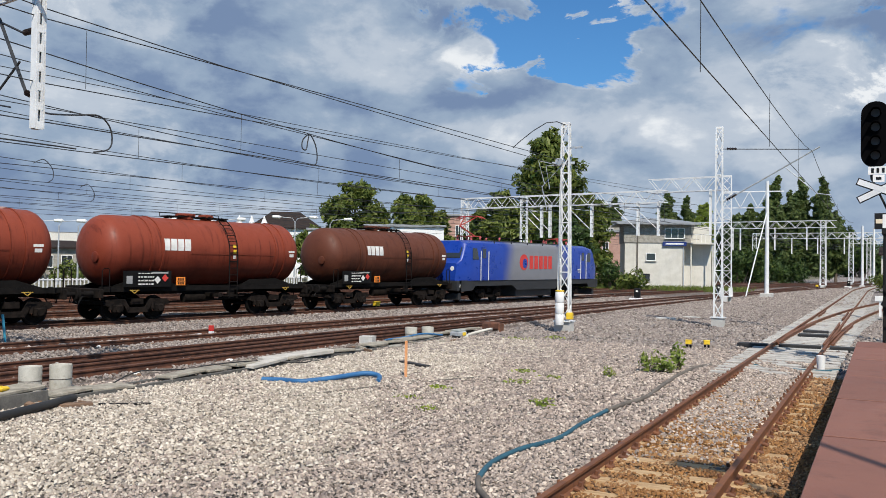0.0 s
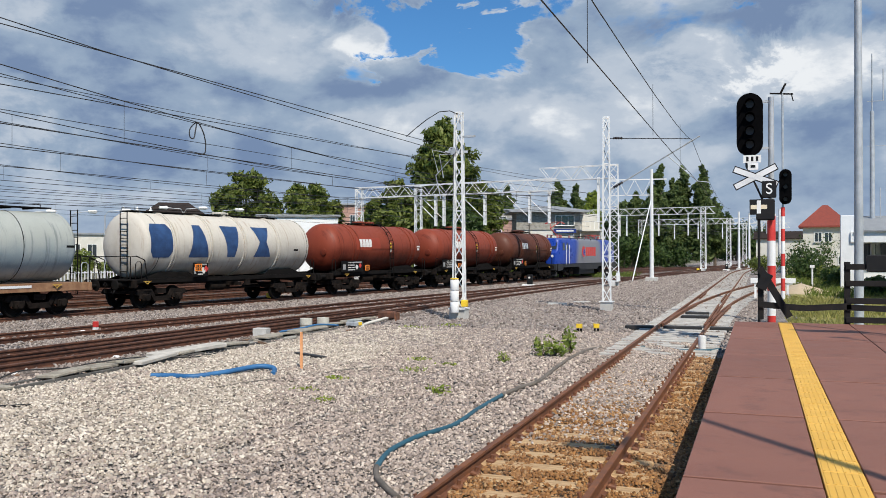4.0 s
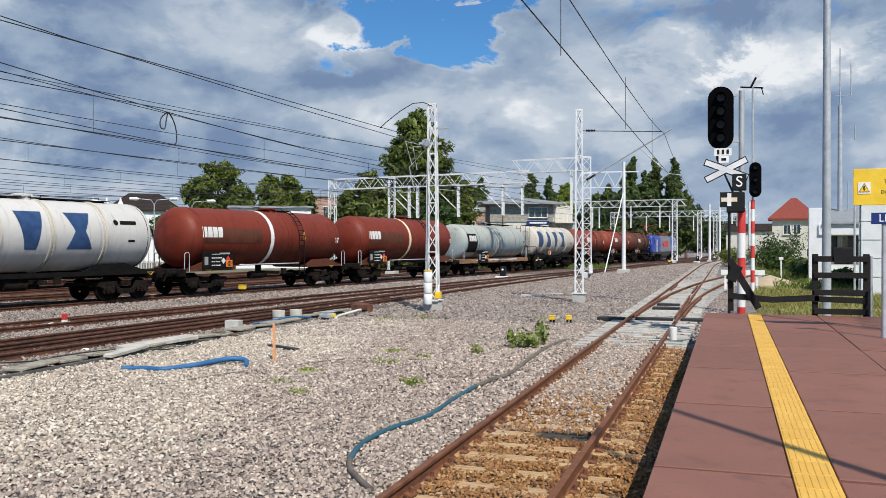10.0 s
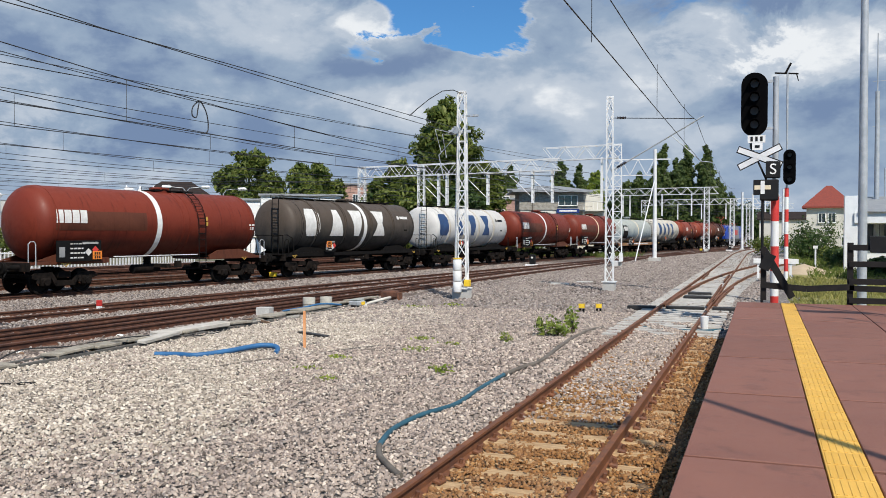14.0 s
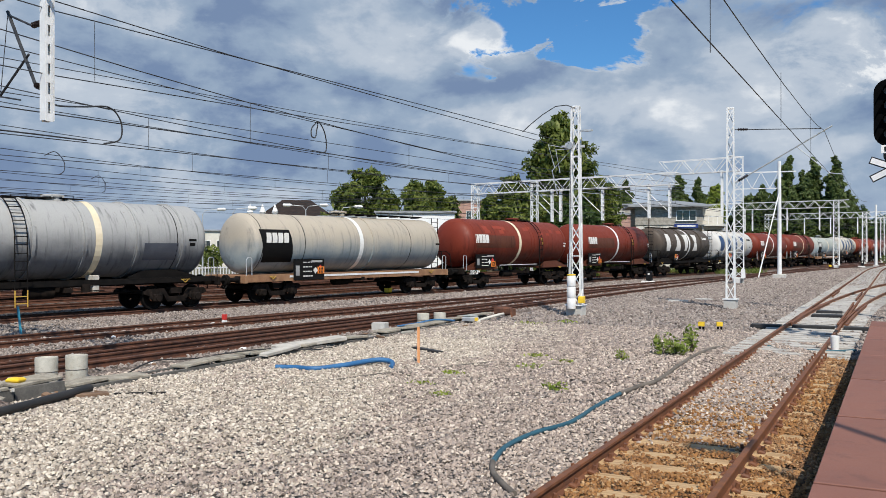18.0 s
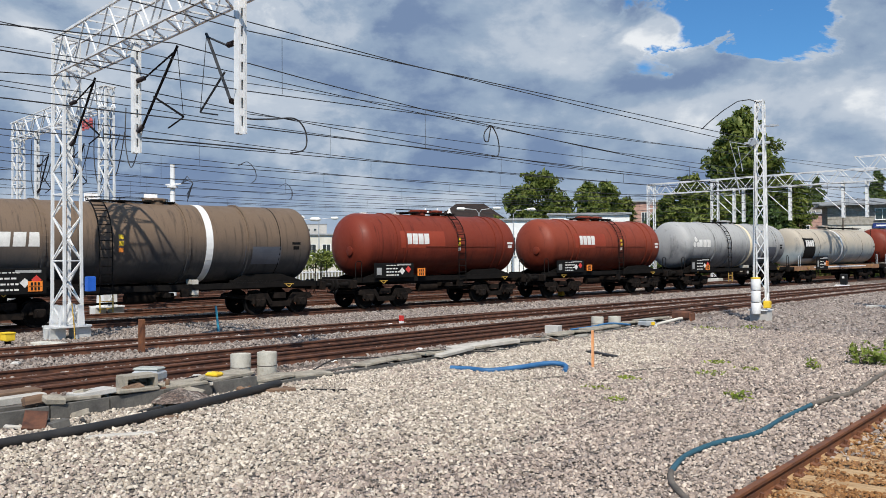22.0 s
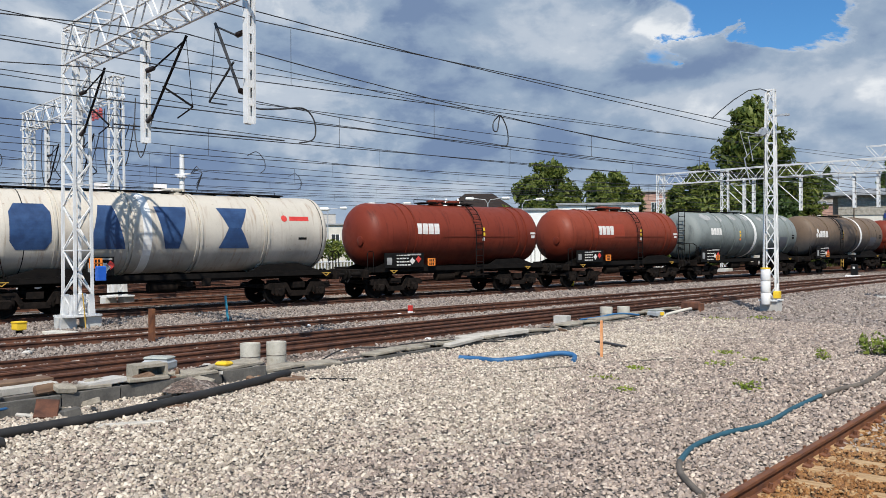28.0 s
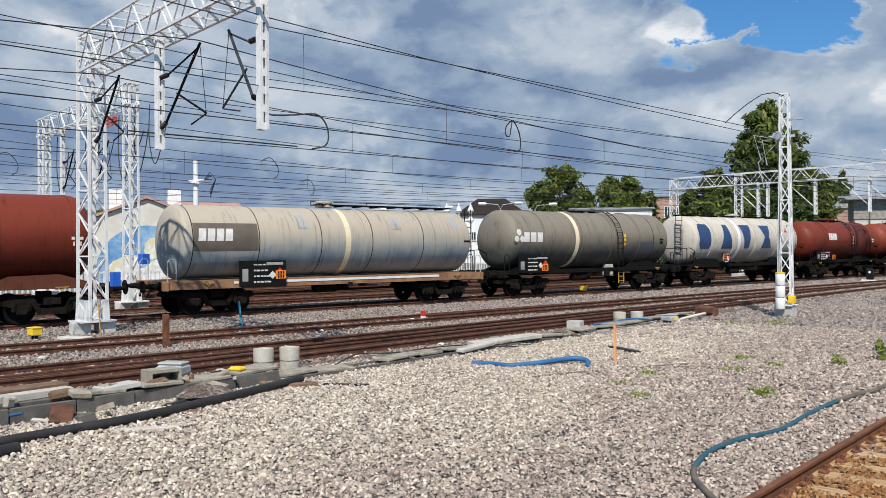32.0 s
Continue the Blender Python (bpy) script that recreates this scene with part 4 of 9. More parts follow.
def bogie_meshes():
    frame = Geo()
    for y in (-1.02, 1.02):
        out = [(-1.45, 0.62), (-1.30, 0.80), (-0.55, 0.82), (-0.35, 0.50), (0.35, 0.50), (0.55, 0.82), (1.30, 0.80), (1.45, 0.62), (1.25, 0.56), (0.60, 0.60), (0.42, 0.30), (-0.42, 0.30), (-0.60, 0.60), (-1.25, 0.56)]
        frame.prism(out, 0.10, Matrix.Translation((0, y - 0.05, 0)))
        for x in (-0.9, 0.9):
            for dx in (-0.22, 0.22):
                frame.cyl((x + dx, y, 0.42), (x + dx, y, 0.68), 0.085, n=10)
    frame.box((0, 0, 0.72), (0.5, 2.1, 0.22))
    frame.box((-1.38, 0, 0.68), (0.10, 2.0, 0.14))
    frame.box((1.38, 0, 0.68), (0.10, 2.0, 0.14))
    frame.cyl((0, 0, 0.8), (0, 0, 1.0), 0.25, n=14)
    for x in (-0.42, 0.42):
        frame.box((x, 0, 0.46), (0.07, 2.2, 0.12))
    axle = Geo()
    axle.cyl((0, -1.12, 0), (0, 1.12, 0), 0.075, n=10)
    for y in (-0.752, 0.752):
        s = 1 if y > 0 else -1
        axle.lathe([(0, 0), (0.0, 0.1)], 3)
        prof = [(-0.07, 0.16), (-0.07, 0.42), (-0.068, 0.48), (-0.04, 0.478), (-0.035, 0.46), (0.068, 0.452), (0.07, 0.40), (0.02, 0.37), (0.02, 0.18), (0.07, 0.15)]
        n, q, f = 28, [], []
        for d, r in prof:
            q += [(r * math.cos(k * math.tau / n), y + s * d, r * math.sin(k * math.tau / n)) for k in range(n)]
        for i in range(len(prof) - 1):
            f += [(i * n + k, i * n + (k + 1) % n, (i + 1) * n + (k + 1) % n, (i + 1) * n + k) for k in range(n)]
        axle.add(q, f)
        for k in range(3):
            a = k * math.tau / 3
            axle.box((0.28 * math.cos(a), y + s * 0.03, 0.28 * math.sin(a)), (0.05, 0.03, 0.05))
    cup = Geo().box((0, 0, 0), (0.34, 0.22, 0.30), chamfer=0.04)
    cup.cyl((0, -0.16, 0), (0, 0.16, 0), 0.12, n=14)
    return frame.mesh("bogie"), axle.mesh("wheelset", True), cup.mesh("axle_box", True)


WHEELS = []


def bogie(parent, x):
    frame, axle, cup = shared("bogie", bogie_meshes)
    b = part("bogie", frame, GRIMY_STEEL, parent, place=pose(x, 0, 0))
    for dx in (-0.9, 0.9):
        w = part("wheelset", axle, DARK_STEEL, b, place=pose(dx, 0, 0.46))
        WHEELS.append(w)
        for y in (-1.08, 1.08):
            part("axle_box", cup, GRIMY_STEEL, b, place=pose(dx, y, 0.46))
    return b


def buffer_geo():
    g = Geo()
    g.cyl((0, 0, 0), (0.36, 0, 0), 0.11, 0.095, 14)
    g.cyl((0.30, 0, 0), (0.56, 0, 0), 0.07, n=12)
    g.lathe([(0.56, 0.21), (0.585, 0.225), (0.62, 0.19), (0.63, 0.05)], 18)
    g.box((-0.01, 0, 0), (0.03, 0.34, 0.30))
    return g.mesh("buffer", True)


def hook_geo():
    g = Geo().box((0.16, 0, 0), (0.34, 0.08, 0.12))
    g.tube([(0.25, 0, 0.02), (0.38, 0, 0.06), (0.45, 0, -0.02), (0.38, 0, -0.08)], 0.035)
    g.tube([(0.3, 0.05, -0.04), (0.36, 0.05, -0.35), (0.36, -0.05, -0.35), (0.3, -0.05, -0.04)], 0.022)
    return g.mesh("coupling", True)


def ends(w, half, mat=GRIMY_STEEL):
    """Headstocks, buffers, couplings, brake hoses and end rails of a wagon."""
    buf, hook = shared("buffer", buffer_geo), shared("hook", hook_geo)
    for s in (-1, 1):
        part("headstock", Geo().box((s * (half - 0.70), 0, 1.05), (0.14, 2.7, 0.34), chamfer=0.02), mat, w)
        turn = pose(s * (half - 0.63), 0, 1.04, 0, 0, 0 if s > 0 else 180)
        for y in (-0.87, 0.87):
            part("buffer", buf, DARK_STEEL, w, place=turn @ pose(0, y, 0))
        part("coupling", hook, DARK_STEEL, w, place=turn @ pose(0, 0, 0))
        part("brake_hose", shared("hose", lambda: Geo().tube([(0, 0.4, -0.1), (0.15, 0.4, -0.15), (0.28, 0.38, -0.40), (0.36, 0.36, -0.30)], 0.028).mesh("brake_hose", True)), BLACK_PAINT, w, place=turn)
    return w


def ladder_geo(width, pts, rung=0.28, r=0.022):
    """Two stiles along a path (y, z) with rungs between, standing across x."""
    g = Geo()
    for x in (-width / 2, width / 2):
        g.tube([(x, y, z) for y, z in pts], r, 6)
    total = [0]
    for (ya, za), (yb, zb) in zip(pts, pts[1:]):
        total.append(total[-1] + math.hypot(yb - ya, zb - za))
    d = rung / 2
    while d < total[-1]:
        i = max(k for k in range(len(total)) if total[k] <= d)
        i = min(i, len(pts) - 2)
        k = (d - total[i]) / (total[i + 1] - total[i])
        y, z = pts[i][0] + (pts[i + 1][0] - pts[i][0]) * k, pts[i][1] + (pts[i + 1][1] - pts[i][1]) * k
        g.beam((-width / 2, y, z), (width / 2, y, z), 0.03)
        d += rung
    return g


def side_ladder(w, x, r, mat, foot=0.55):
    pts = [(-r - 0.14, foot), (-r - 0.14, AXIS_Z + 0.1)] + [(-(r + 0.13) * math.cos(radians(a)), AXIS_Z + (r + 0.13) * math.sin(radians(a))) for a in (15, 30, 45, 60, 74)]
    part("ladder", ladder_geo(0.42, pts), mat, w, place=pose(x, 0, 0), smooth=False)


def end_ladder(w, x, r, mat):
    g = ladder_geo(0.42, [(0, 1.15), (0, AXIS_Z + r + 0.02)])
    part("ladder", g, mat, w, place=pose(x, -0.55, 0, 0, 0, 90))
    g = Geo()
    for y in (-1.25, 1.25):
        g.tube([(0, y, 1.2), (0, y, 2.2), (0.32, y * 1.0, 2.22), (0.75, y, 2.05), (0.9, y, 1.25)], 0.025, 6)
    g.tube([(0, -1.25, 2.2), (0, 1.25, 2.2)], 0.022, 6)
    part("end_handrail", g, mat, w, place=pose(x - 0.25, 0, 0))


def walkway(w, x0, x1, r, mat):
    g = Geo().box(((x0 + x1) / 2, 0, AXIS_Z + r + 0.05), (x1 - x0, 0.66, 0.04))
    for x in np.arange(x0 + 0.2, x1, 0.9):
        g.box((float(x), 0, AXIS_Z + r + 0.01), (0.06, 0.6, 0.07))
    for x in (x0, x0 + (x1 - x0) * 0.4, x0 + (x1 - x0) * 0.7, x1):
        g.cyl((x, 0.33, AXIS_Z + r + 0.05), (x, 0.33, AXIS_Z + r + 0.20), 0.016, n=6)
    g.tube([(x0, 0.33, AXIS_Z + r + 0.20), (x1, 0.33, AXIS_Z + r + 0.20)], 0.016, 6)
    part("walkway", g, mat, w)


def manhole(w, x, r, mat, wide=0.34):
    g = Geo().lathe([(0, wide), (0.16, wide), (0.16, wide + 0.05), (0.21, wide + 0.05), (0.24, wide - 0.02), (0.26, 0.05)], 20, "z", (x, 0, AXIS_Z + r - 0.05))
    for a in range(0, 360, 60):
        g.box((x + (wide + 0.07) * math.cos(radians(a)), (wide + 0.07) * math.sin(radians(a)), AXIS_Z + r + 0.12), (0.05, 0.05, 0.10))
    part("manhole", g, mat, w, smooth=True)


def panel(w, x, z, width=1.9, height=0.72, orange=(0.78, 0.0), mat=None, y=-1.50):
    """The dark data board with its rows of unreadable marks, hazard diamonds and orange plate."""
    b = part("data_panel", Geo().box((0, 0, 0), (width, 0.03, height), chamfer=0.008), mat or PANEL_GREY, w, place=pose(x, y, z))
    rng = random.Random(int(x * 100) + 7)
    g = Geo()
    for row in range(4):
        zz = height * (0.34 - 0.22 * row)
        xx = -width * 0.20
        while xx < width * 0.10:
            l = rng.uniform(0.06, 0.16)
            g.box((xx + l / 2, -0.018, zz), (l, 0.006, 0.055 if row else 0.035))
            xx += l + 0.04
    tagged(part("data_print", g, BRAND_WHITE, b, "rows of small white marks"), kind="stuff")
    part("data_plate", Geo().box((-width * 0.38, -0.018, -height * 0.05), (width * 0.12, 0.006, height * 0.48)), GREY_LIGHT, b, "grey data plate")
    part("data_plate", Geo().box((width * 0.25, -0.018, height * 0.38), (width * 0.36, 0.006, height * 0.10)), GREY_LIGHT, b, "grey data plate")
    d = 0.15
    dia = [(0, -d), (d, 0), (0, d), (-d, 0)]
    part("hazard_diamond", Geo().prism(dia, 0.012, pose(width * 0.20, -0.030, -height * 0.06)), BRAND_WHITE, b, "white diamond plate")
    part("hazard_diamond", Geo().prism(dia, 0.012, pose(width * 0.36, -0.030, height * 0.05)), RED, b, "red diamond plate")
    o = part("hazard_plate", Geo().box((0, 0, 0), (0.42, 0.02, 0.32), chamfer=0.005), ORANGE, b, "orange hazard plate", place=pose(orange[0], -0.03, orange[1]))
    g = Geo()
    for zz in (-0.075, 0.075):
        for xx in (-0.1, 0.0, 0.1):
            g.box((xx, -0.013, zz), (0.06, 0.006, 0.10))
    g.box((0, -0.013, 0), (0.38, 0.006, 0.012))
    tagged(part("hazard_marks", g, BLACK_PAINT, o), kind="stuff")


def brand_bars(w, x, z, r, width=1.3, height=0.40, mat=None, board=None):
    """A lessor's mark as four plain slanted blocks."""
    if board:
        part("mark_field", on_tank(rect(x + board[2] / 2 - width / 2 - 0.15, z, board[2], board[1]), r, 0.004), board[0], w, place=pose(0, 0, AXIS_Z))
    n = 4
    step = width / n
    for k in range(n):
        part("mark_block", on_tank(slant(x - width / 2 + step * (k + 0.5), z, step * 0.86, height, 0.04), r, 0.009, step=0.14), mat or BRAND_WHITE, w, place=pose(0, 0, AXIS_Z))


def trefoil(w, x, z, r, size=0.6):
    """A round sign of three plain lobes beside three bars."""
    for k in range(3):
        a = radians(90 + 120 * k)
        cx, cz = x + 0.24 * size / 0.6 * math.cos(a), z + 0.24 * size / 0.6 * math.sin(a)
        lobe = [(cx + 0.19 * size / 0.6 * math.cos(b), cz + 0.19 * size / 0.6 * math.sin(b)) for b in [radians(d) for d in range(0, 360, 45)]]
        part("round_mark", on_tank(lobe, r, 0.008 + 0.001 * k, step=0.06), BRAND_WHITE, w, place=pose(0, 0, AXIS_Z))
    for k in range(3):
        part("mark_block", on_tank(slant(x + size * 0.95 + 0.52 * size / 0.6 * k, z - 0.02, 0.42 * size / 0.6, 0.52 * size / 0.6, 0.05), r, 0.008, step=0.14), BRAND_WHITE, w, place=pose(0, 0, AXIS_Z))


def small_marks(w, x, z, r, mat=None, n=2):
    for k in range(n):
        part("small_mark", on_tank(rect(x, z - 0.17 * k, 0.36 - 0.1 * k, 0.09 + 0.04 * k), r, 0.007, step=0.05), mat or BRAND_WHITE, w, place=pose(0, 0, AXIS_Z))


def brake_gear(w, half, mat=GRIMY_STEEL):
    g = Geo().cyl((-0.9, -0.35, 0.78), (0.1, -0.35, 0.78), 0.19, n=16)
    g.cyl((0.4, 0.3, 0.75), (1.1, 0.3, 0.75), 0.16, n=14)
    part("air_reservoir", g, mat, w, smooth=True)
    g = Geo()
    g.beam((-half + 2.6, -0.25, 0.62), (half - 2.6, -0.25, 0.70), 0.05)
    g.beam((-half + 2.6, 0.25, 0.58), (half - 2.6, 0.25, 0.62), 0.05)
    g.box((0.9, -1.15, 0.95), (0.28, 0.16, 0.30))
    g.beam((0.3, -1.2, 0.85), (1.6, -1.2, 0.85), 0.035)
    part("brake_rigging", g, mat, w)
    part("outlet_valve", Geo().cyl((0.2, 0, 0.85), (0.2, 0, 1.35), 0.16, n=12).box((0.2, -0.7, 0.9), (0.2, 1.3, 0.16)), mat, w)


def sills(w, half, mat, top=1.27, depth=0.22, y=1.12, width=0.10):
    for s in (-1, 1):
        part("side_sill", Geo().box((0, s * y, top - depth / 2), (2 * half - 1.5, width, depth)), mat, w)
    part("centre_sill", Geo().box((0, 0, 1.05), (2 * half - 1.5, 0.5, 0.22)), GRIMY_STEEL, w)


def saddles(w, h, mat, y=1.1):
    """End cradles: sloping plates that carry the tank over each bogie."""
    for s in (-1, 1):
        out = [(s * (h - 3.3), 1.35), (s * (h + 0.15), 1.22), (s * (h + 0.15), 1.12), (s * (h - 3.3), 1.12)]
        plate = [(s * (h - 2.7), 1.52), (s * (h - 1.2), 1.56), (s * (h - 0.1), 1.25), (s * (h - 3.3), 1.25)]
        g = Geo()
        for yy in (-y, y - 0.06):
            g.prism(plate, 0.06, Matrix.Translation((0, yy, 0)))
            g.prism(out, 0.06, Matrix.Translation((0, yy - 0.1 if yy < 0 else yy + 0.1, 0)))
        g.box((s * (h - 1.5), 0, 1.15), (3.4, 2.2, 0.10))
        part("tank_cradle", g, mat, w)


def yellow_mark(w, x):
    g = Geo()
    for dx in (-0.18, 0.18):
        g.beam((x + dx * 0.7, -1.36, 1.14), (x, -1.36, 1.04), 0.025)
    g.beam((x - 0.20, -1.36, 1.16), (x + 0.20, -1.36, 1.16), 0.025)
    part("jacking_mark", g, YELLOW_DARK, w, "yellow painted lifting mark")


def grab_rails(w, half, mat=DARK_STEEL):
    one = shared("grab" + mat.name, lambda: Geo().tube([(0, 0, 1.1), (0, 0, 1.9), (-0.08, 0, 1.98), (-0.24, 0, 1.98), (-0.30, 0, 1.9), (-0.30, 0, 1.1)], 0.020, 6).mesh("grab_rail", True))
    for s in (-1, 1):
        for y in (-1.28, 1.28):
            part("grab_rail", one, mat, w, "bent end grab rail", place=pose(s * (half - 0.75), y, 0, 0, 0, 0 if s > 0 else 180))



def start_wagon(label, rear, front, half):
    w = thing("tank_wagon", label, "tank wagon", "wagons of the tank train")
    w["middle"] = (rear + front) / 2
    return w


def wagon_a(label, rear, front, half, paint, flip=0, patch=None, marks=BRAND_WHITE):
    """Short brown tank with deep dished ends on a dark frame."""
    w = start_wagon(label, rear, front, half)
    L, r, h = front - rear, 1.36, (front - rear) / 2
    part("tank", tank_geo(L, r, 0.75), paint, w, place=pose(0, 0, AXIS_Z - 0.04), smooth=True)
    for x in (-h + 2.0, -h + 2.45, h - 1.75, h - 1.25):
        part("tank_strap", hoop(0, 0.085, r, 0.035), paint, w, place=pose(x, 0, AXIS_Z - 0.04))
    part("end_flange", Geo().lathe([(-0.10, 0.14), (-0.08, 0.20), (0.10, 0.20)], 18, "x", (-h + 0.10, -0.55, -0.30)), paint, w, "round flange on the tank end", place=pose(0, 0, AXIS_Z), smooth=True)
    if patch:
        part("repainted_field", on_tank(rect(-h + 3.4, 0.20, 2.5, 0.72), r, 0.004), patch, w, "fresher red-brown painted field", place=pose(0, 0, AXIS_Z))
    brand_bars(w, -h + 3.1, 0.22, r, 1.30, 0.46, marks)
    part("side_strip", on_tank(rect(0.9, -0.12, 4.4, 0.05), r, 0.02), paint, w, place=pose(0, 0, AXIS_Z))
    for k in range(3):
        part("warning_mark", on_tank(rect(h - 4.1, 0.22 - 0.22 * k, 0.16, 0.15), r, 0.008), YELLOW if k < 2 else BRAND_WHITE, w, place=pose(0, 0, AXIS_Z))
    small_marks(w, h - 0.85, 0.05, r, None, 2)
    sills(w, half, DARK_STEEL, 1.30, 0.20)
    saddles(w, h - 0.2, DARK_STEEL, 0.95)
    panel(w, -h + 1.8, 1.58, 2.1, 0.62, (1.48, -0.10), y=-1.30)
    side_ladder(w, 0.75, r, DARK_STEEL, 0.75)
    walkway(w, -1.6, 1.4, r, DARK_STEEL)
    manhole(w, -0.6, r, paint)
    manhole(w, 0.45, r, paint, 0.22)
    brake_gear(w, half)
    for s in (-1, 1):
        bogie(w, s * (h - 1.55))
        yellow_mark(w, s * (h - 1.2))
    ends(w, half)
    grab_rails(w, half)
    return w


def wagon_b(label, rear, front, half, paint, stripe, patches=0):
    """Long brown self-supporting tank with a pale stripe and sloping end cradles."""
    w = start_wagon(label, rear, front, half)
    L, r, h = front - rear, 1.44, (front - rear) / 2
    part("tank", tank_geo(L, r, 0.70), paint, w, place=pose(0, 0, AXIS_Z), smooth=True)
    part("stripe", hoop(0, 0.26, r, 0.006), stripe, w, "pale painted band round the tank", place=pose(-0.35, 0, AXIS_Z))
    part("dark_field", on_tank(rect(-h + 2.9, 0.08, 4.3, 0.74), r, 0.004), BROWN_DARK, w, "darker painted field", place=pose(0, 0, AXIS_Z))
    brand_bars(w, -h + 1.45, 0.24, r, 1.4, 0.50)
    for x in (1.02, 1.36, -h + 0.85, h - 0.8):
        part("weld_band", hoop(0, 0.06, r, 0.014), paint, w, place=pose(x, 0, AXIS_Z))
    rng = random.Random(patches)
    for k in range(patches):
        x, z = rng.uniform(-h + 1, h - 1), rng.uniform(0.55, 1.05)
        part("paint_patch", on_tank(rect(x, z, rng.uniform(0.3, 0.6), rng.uniform(0.15, 0.25)), r, 0.006 + 0.0006 * k), BROWN_PATCH, w, "lighter touched-up paint patch", place=pose(0, 0, AXIS_Z))
    small_marks(w, h - 0.75, 0.0, r, None, 2)
    for k in range(2):
        part("warning_mark", on_tank(rect(2.35, 0.25 - 0.24 * k, 0.18, 0.18), r, 0.008), YELLOW_DARK, w, place=pose(0, 0, AXIS_Z))
    saddles(w, h, BROWN_DARK)
    panel(w, -h + 1.75, 1.62, 2.0, 0.80, (0.80, -0.18), y=-1.42)
    part("hand_rail", Geo().beam((-h + 3.4, -1.35, 1.36), (h - 4.2, -1.35, 1.36), 0.035), WHITE_STEEL, w, "worn white side rail")
    side_ladder(w, 1.95, r, DARK_STEEL, 0.75)
    walkway(w, 0.2, 2.6, r, DARK_STEEL)
    manhole(w, 0.9, r, paint)
    brake_gear(w, half)
    for s in (-1, 1):
        bogie(w, s * (h - 1.4))
        yellow_mark(w, s * (h - 1.2))
    ends(w, half)
    grab_rails(w, half, GALV)
    return w


def big_marks(w, xs, r, size, mat):
    """Four tall plain blocks where the lessor's capitals stand."""
    s = size
    shapes = [
        [(-0.30 * s, -0.5 * s), (0.30 * s, -0.5 * s), (0.42 * s, -0.32 * s), (0.42 * s, 0.32 * s), (0.30 * s, 0.5 * s), (-0.30 * s, 0.5 * s), (-0.42 * s, 0.32 * s), (-0.42 * s, -0.32 * s)],
        [(-0.42 * s, -0.5 * s), (0.42 * s, -0.5 * s), (0.16 * s, 0.5 * s), (-0.16 * s, 0.5 * s)],
        [(-0.17 * s, -0.5 * s), (0.17 * s, -0.5 * s), (0.40 * s, 0.5 * s), (-0.40 * s, 0.5 * s)],
        [(-0.17 * s, 0.0), (0.17 * s, 0.0), (0.42 * s, 0.5 * s), (-0.42 * s, 0.5 * s)],
    ]
    shapes.append([(a, -b) for a, b in shapes[3]])
    for x, sh in zip(list(xs) + [xs[3]], shapes):
        part("large_mark", on_tank([(x + a, 0.18 + b) for a, b in sh], r, 0.008), mat, w, "tall plain painted block", place=pose(0, 0, AXIS_Z))


def wagon_c(label, rear, front, half, paint, marks, ring, stripe=None, side_mark=None, back=False):
    """Ringed tank with four tall marks and a ladder on its rear end."""
    w = start_wagon(label, rear, front, half)
    L, r, h = front - rear, 1.42, (front - rear) / 2
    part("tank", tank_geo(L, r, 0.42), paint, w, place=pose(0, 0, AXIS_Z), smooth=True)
    for k in (-0.342, -0.150, 0.045, 0.262) if not back else (-0.325, -0.117, 0.088, 0.277):
        for d in (-0.07, 0.07):
            part("ring", hoop(0, 0.075, r, 0.045), ring, w, place=pose(k * L + d, 0, AXIS_Z))
    for x in (-h + 0.95, h - 0.5):
        part("weld_band", hoop(0, 0.03, r - 0.004, 0.008), PANEL_GREY, w, place=pose(x, 0, AXIS_Z))
    if stripe:
        part("stripe", hoop(0, 0.30, r, 0.006), stripe, w, "pale painted band round the tank", place=pose(-0.107 * L if not back else 0.46, 0, AXIS_Z))
    big_marks(w, [k * L for k in ((-0.408, -0.216, -0.035, 0.155) if not back else (-0.357, -0.183, -0.029, 0.157))], r, 1.45, marks)
    if side_mark:
        part("round_mark", on_tank([(h - 2.15 + 0.13 * math.cos(a), 0.56 + 0.13 * math.sin(a)) for a in [radians(d) for d in range(0, 360, 45)]], r, 0.008, step=0.05), side_mark, w, place=pose(0, 0, AXIS_Z))
        part("mark_block", on_tank(slant(h - 1.5, 0.56, 0.85, 0.16, 0.05), r, 0.008), side_mark, w, place=pose(0, 0, AXIS_Z))
    small_marks(w, h - 1.4, -0.2, r, PANEL_GREY, 1)
    sills(w, half, DARK_STEEL, 1.26, 0.18)
    saddles(w, h - 0.2, DARK_STEEL, 1.0)
    panel(w, -h + 3.2, 1.60, 0.9, 0.62, (-0.15, 0.10), y=-1.48)
    end_ladder(w, -h - 0.25, r, DARK_STEEL)
    part("end_platform", Geo().box((-h - 0.35, 0, 1.22), (0.8, 2.4, 0.05)), DARK_STEEL, w)
    walkway(w, -h + 0.4, h - 1.6, r, DARK_STEEL)
    manhole(w, 0.2, r, paint)
    brake_gear(w, half)
    for s in (-1, 1):
        bogie(w, s * (h - 1.35))
        yellow_mark(w, s * (h - 0.3))
    ends(w, half)
    grab_rails(w, half)
    return w


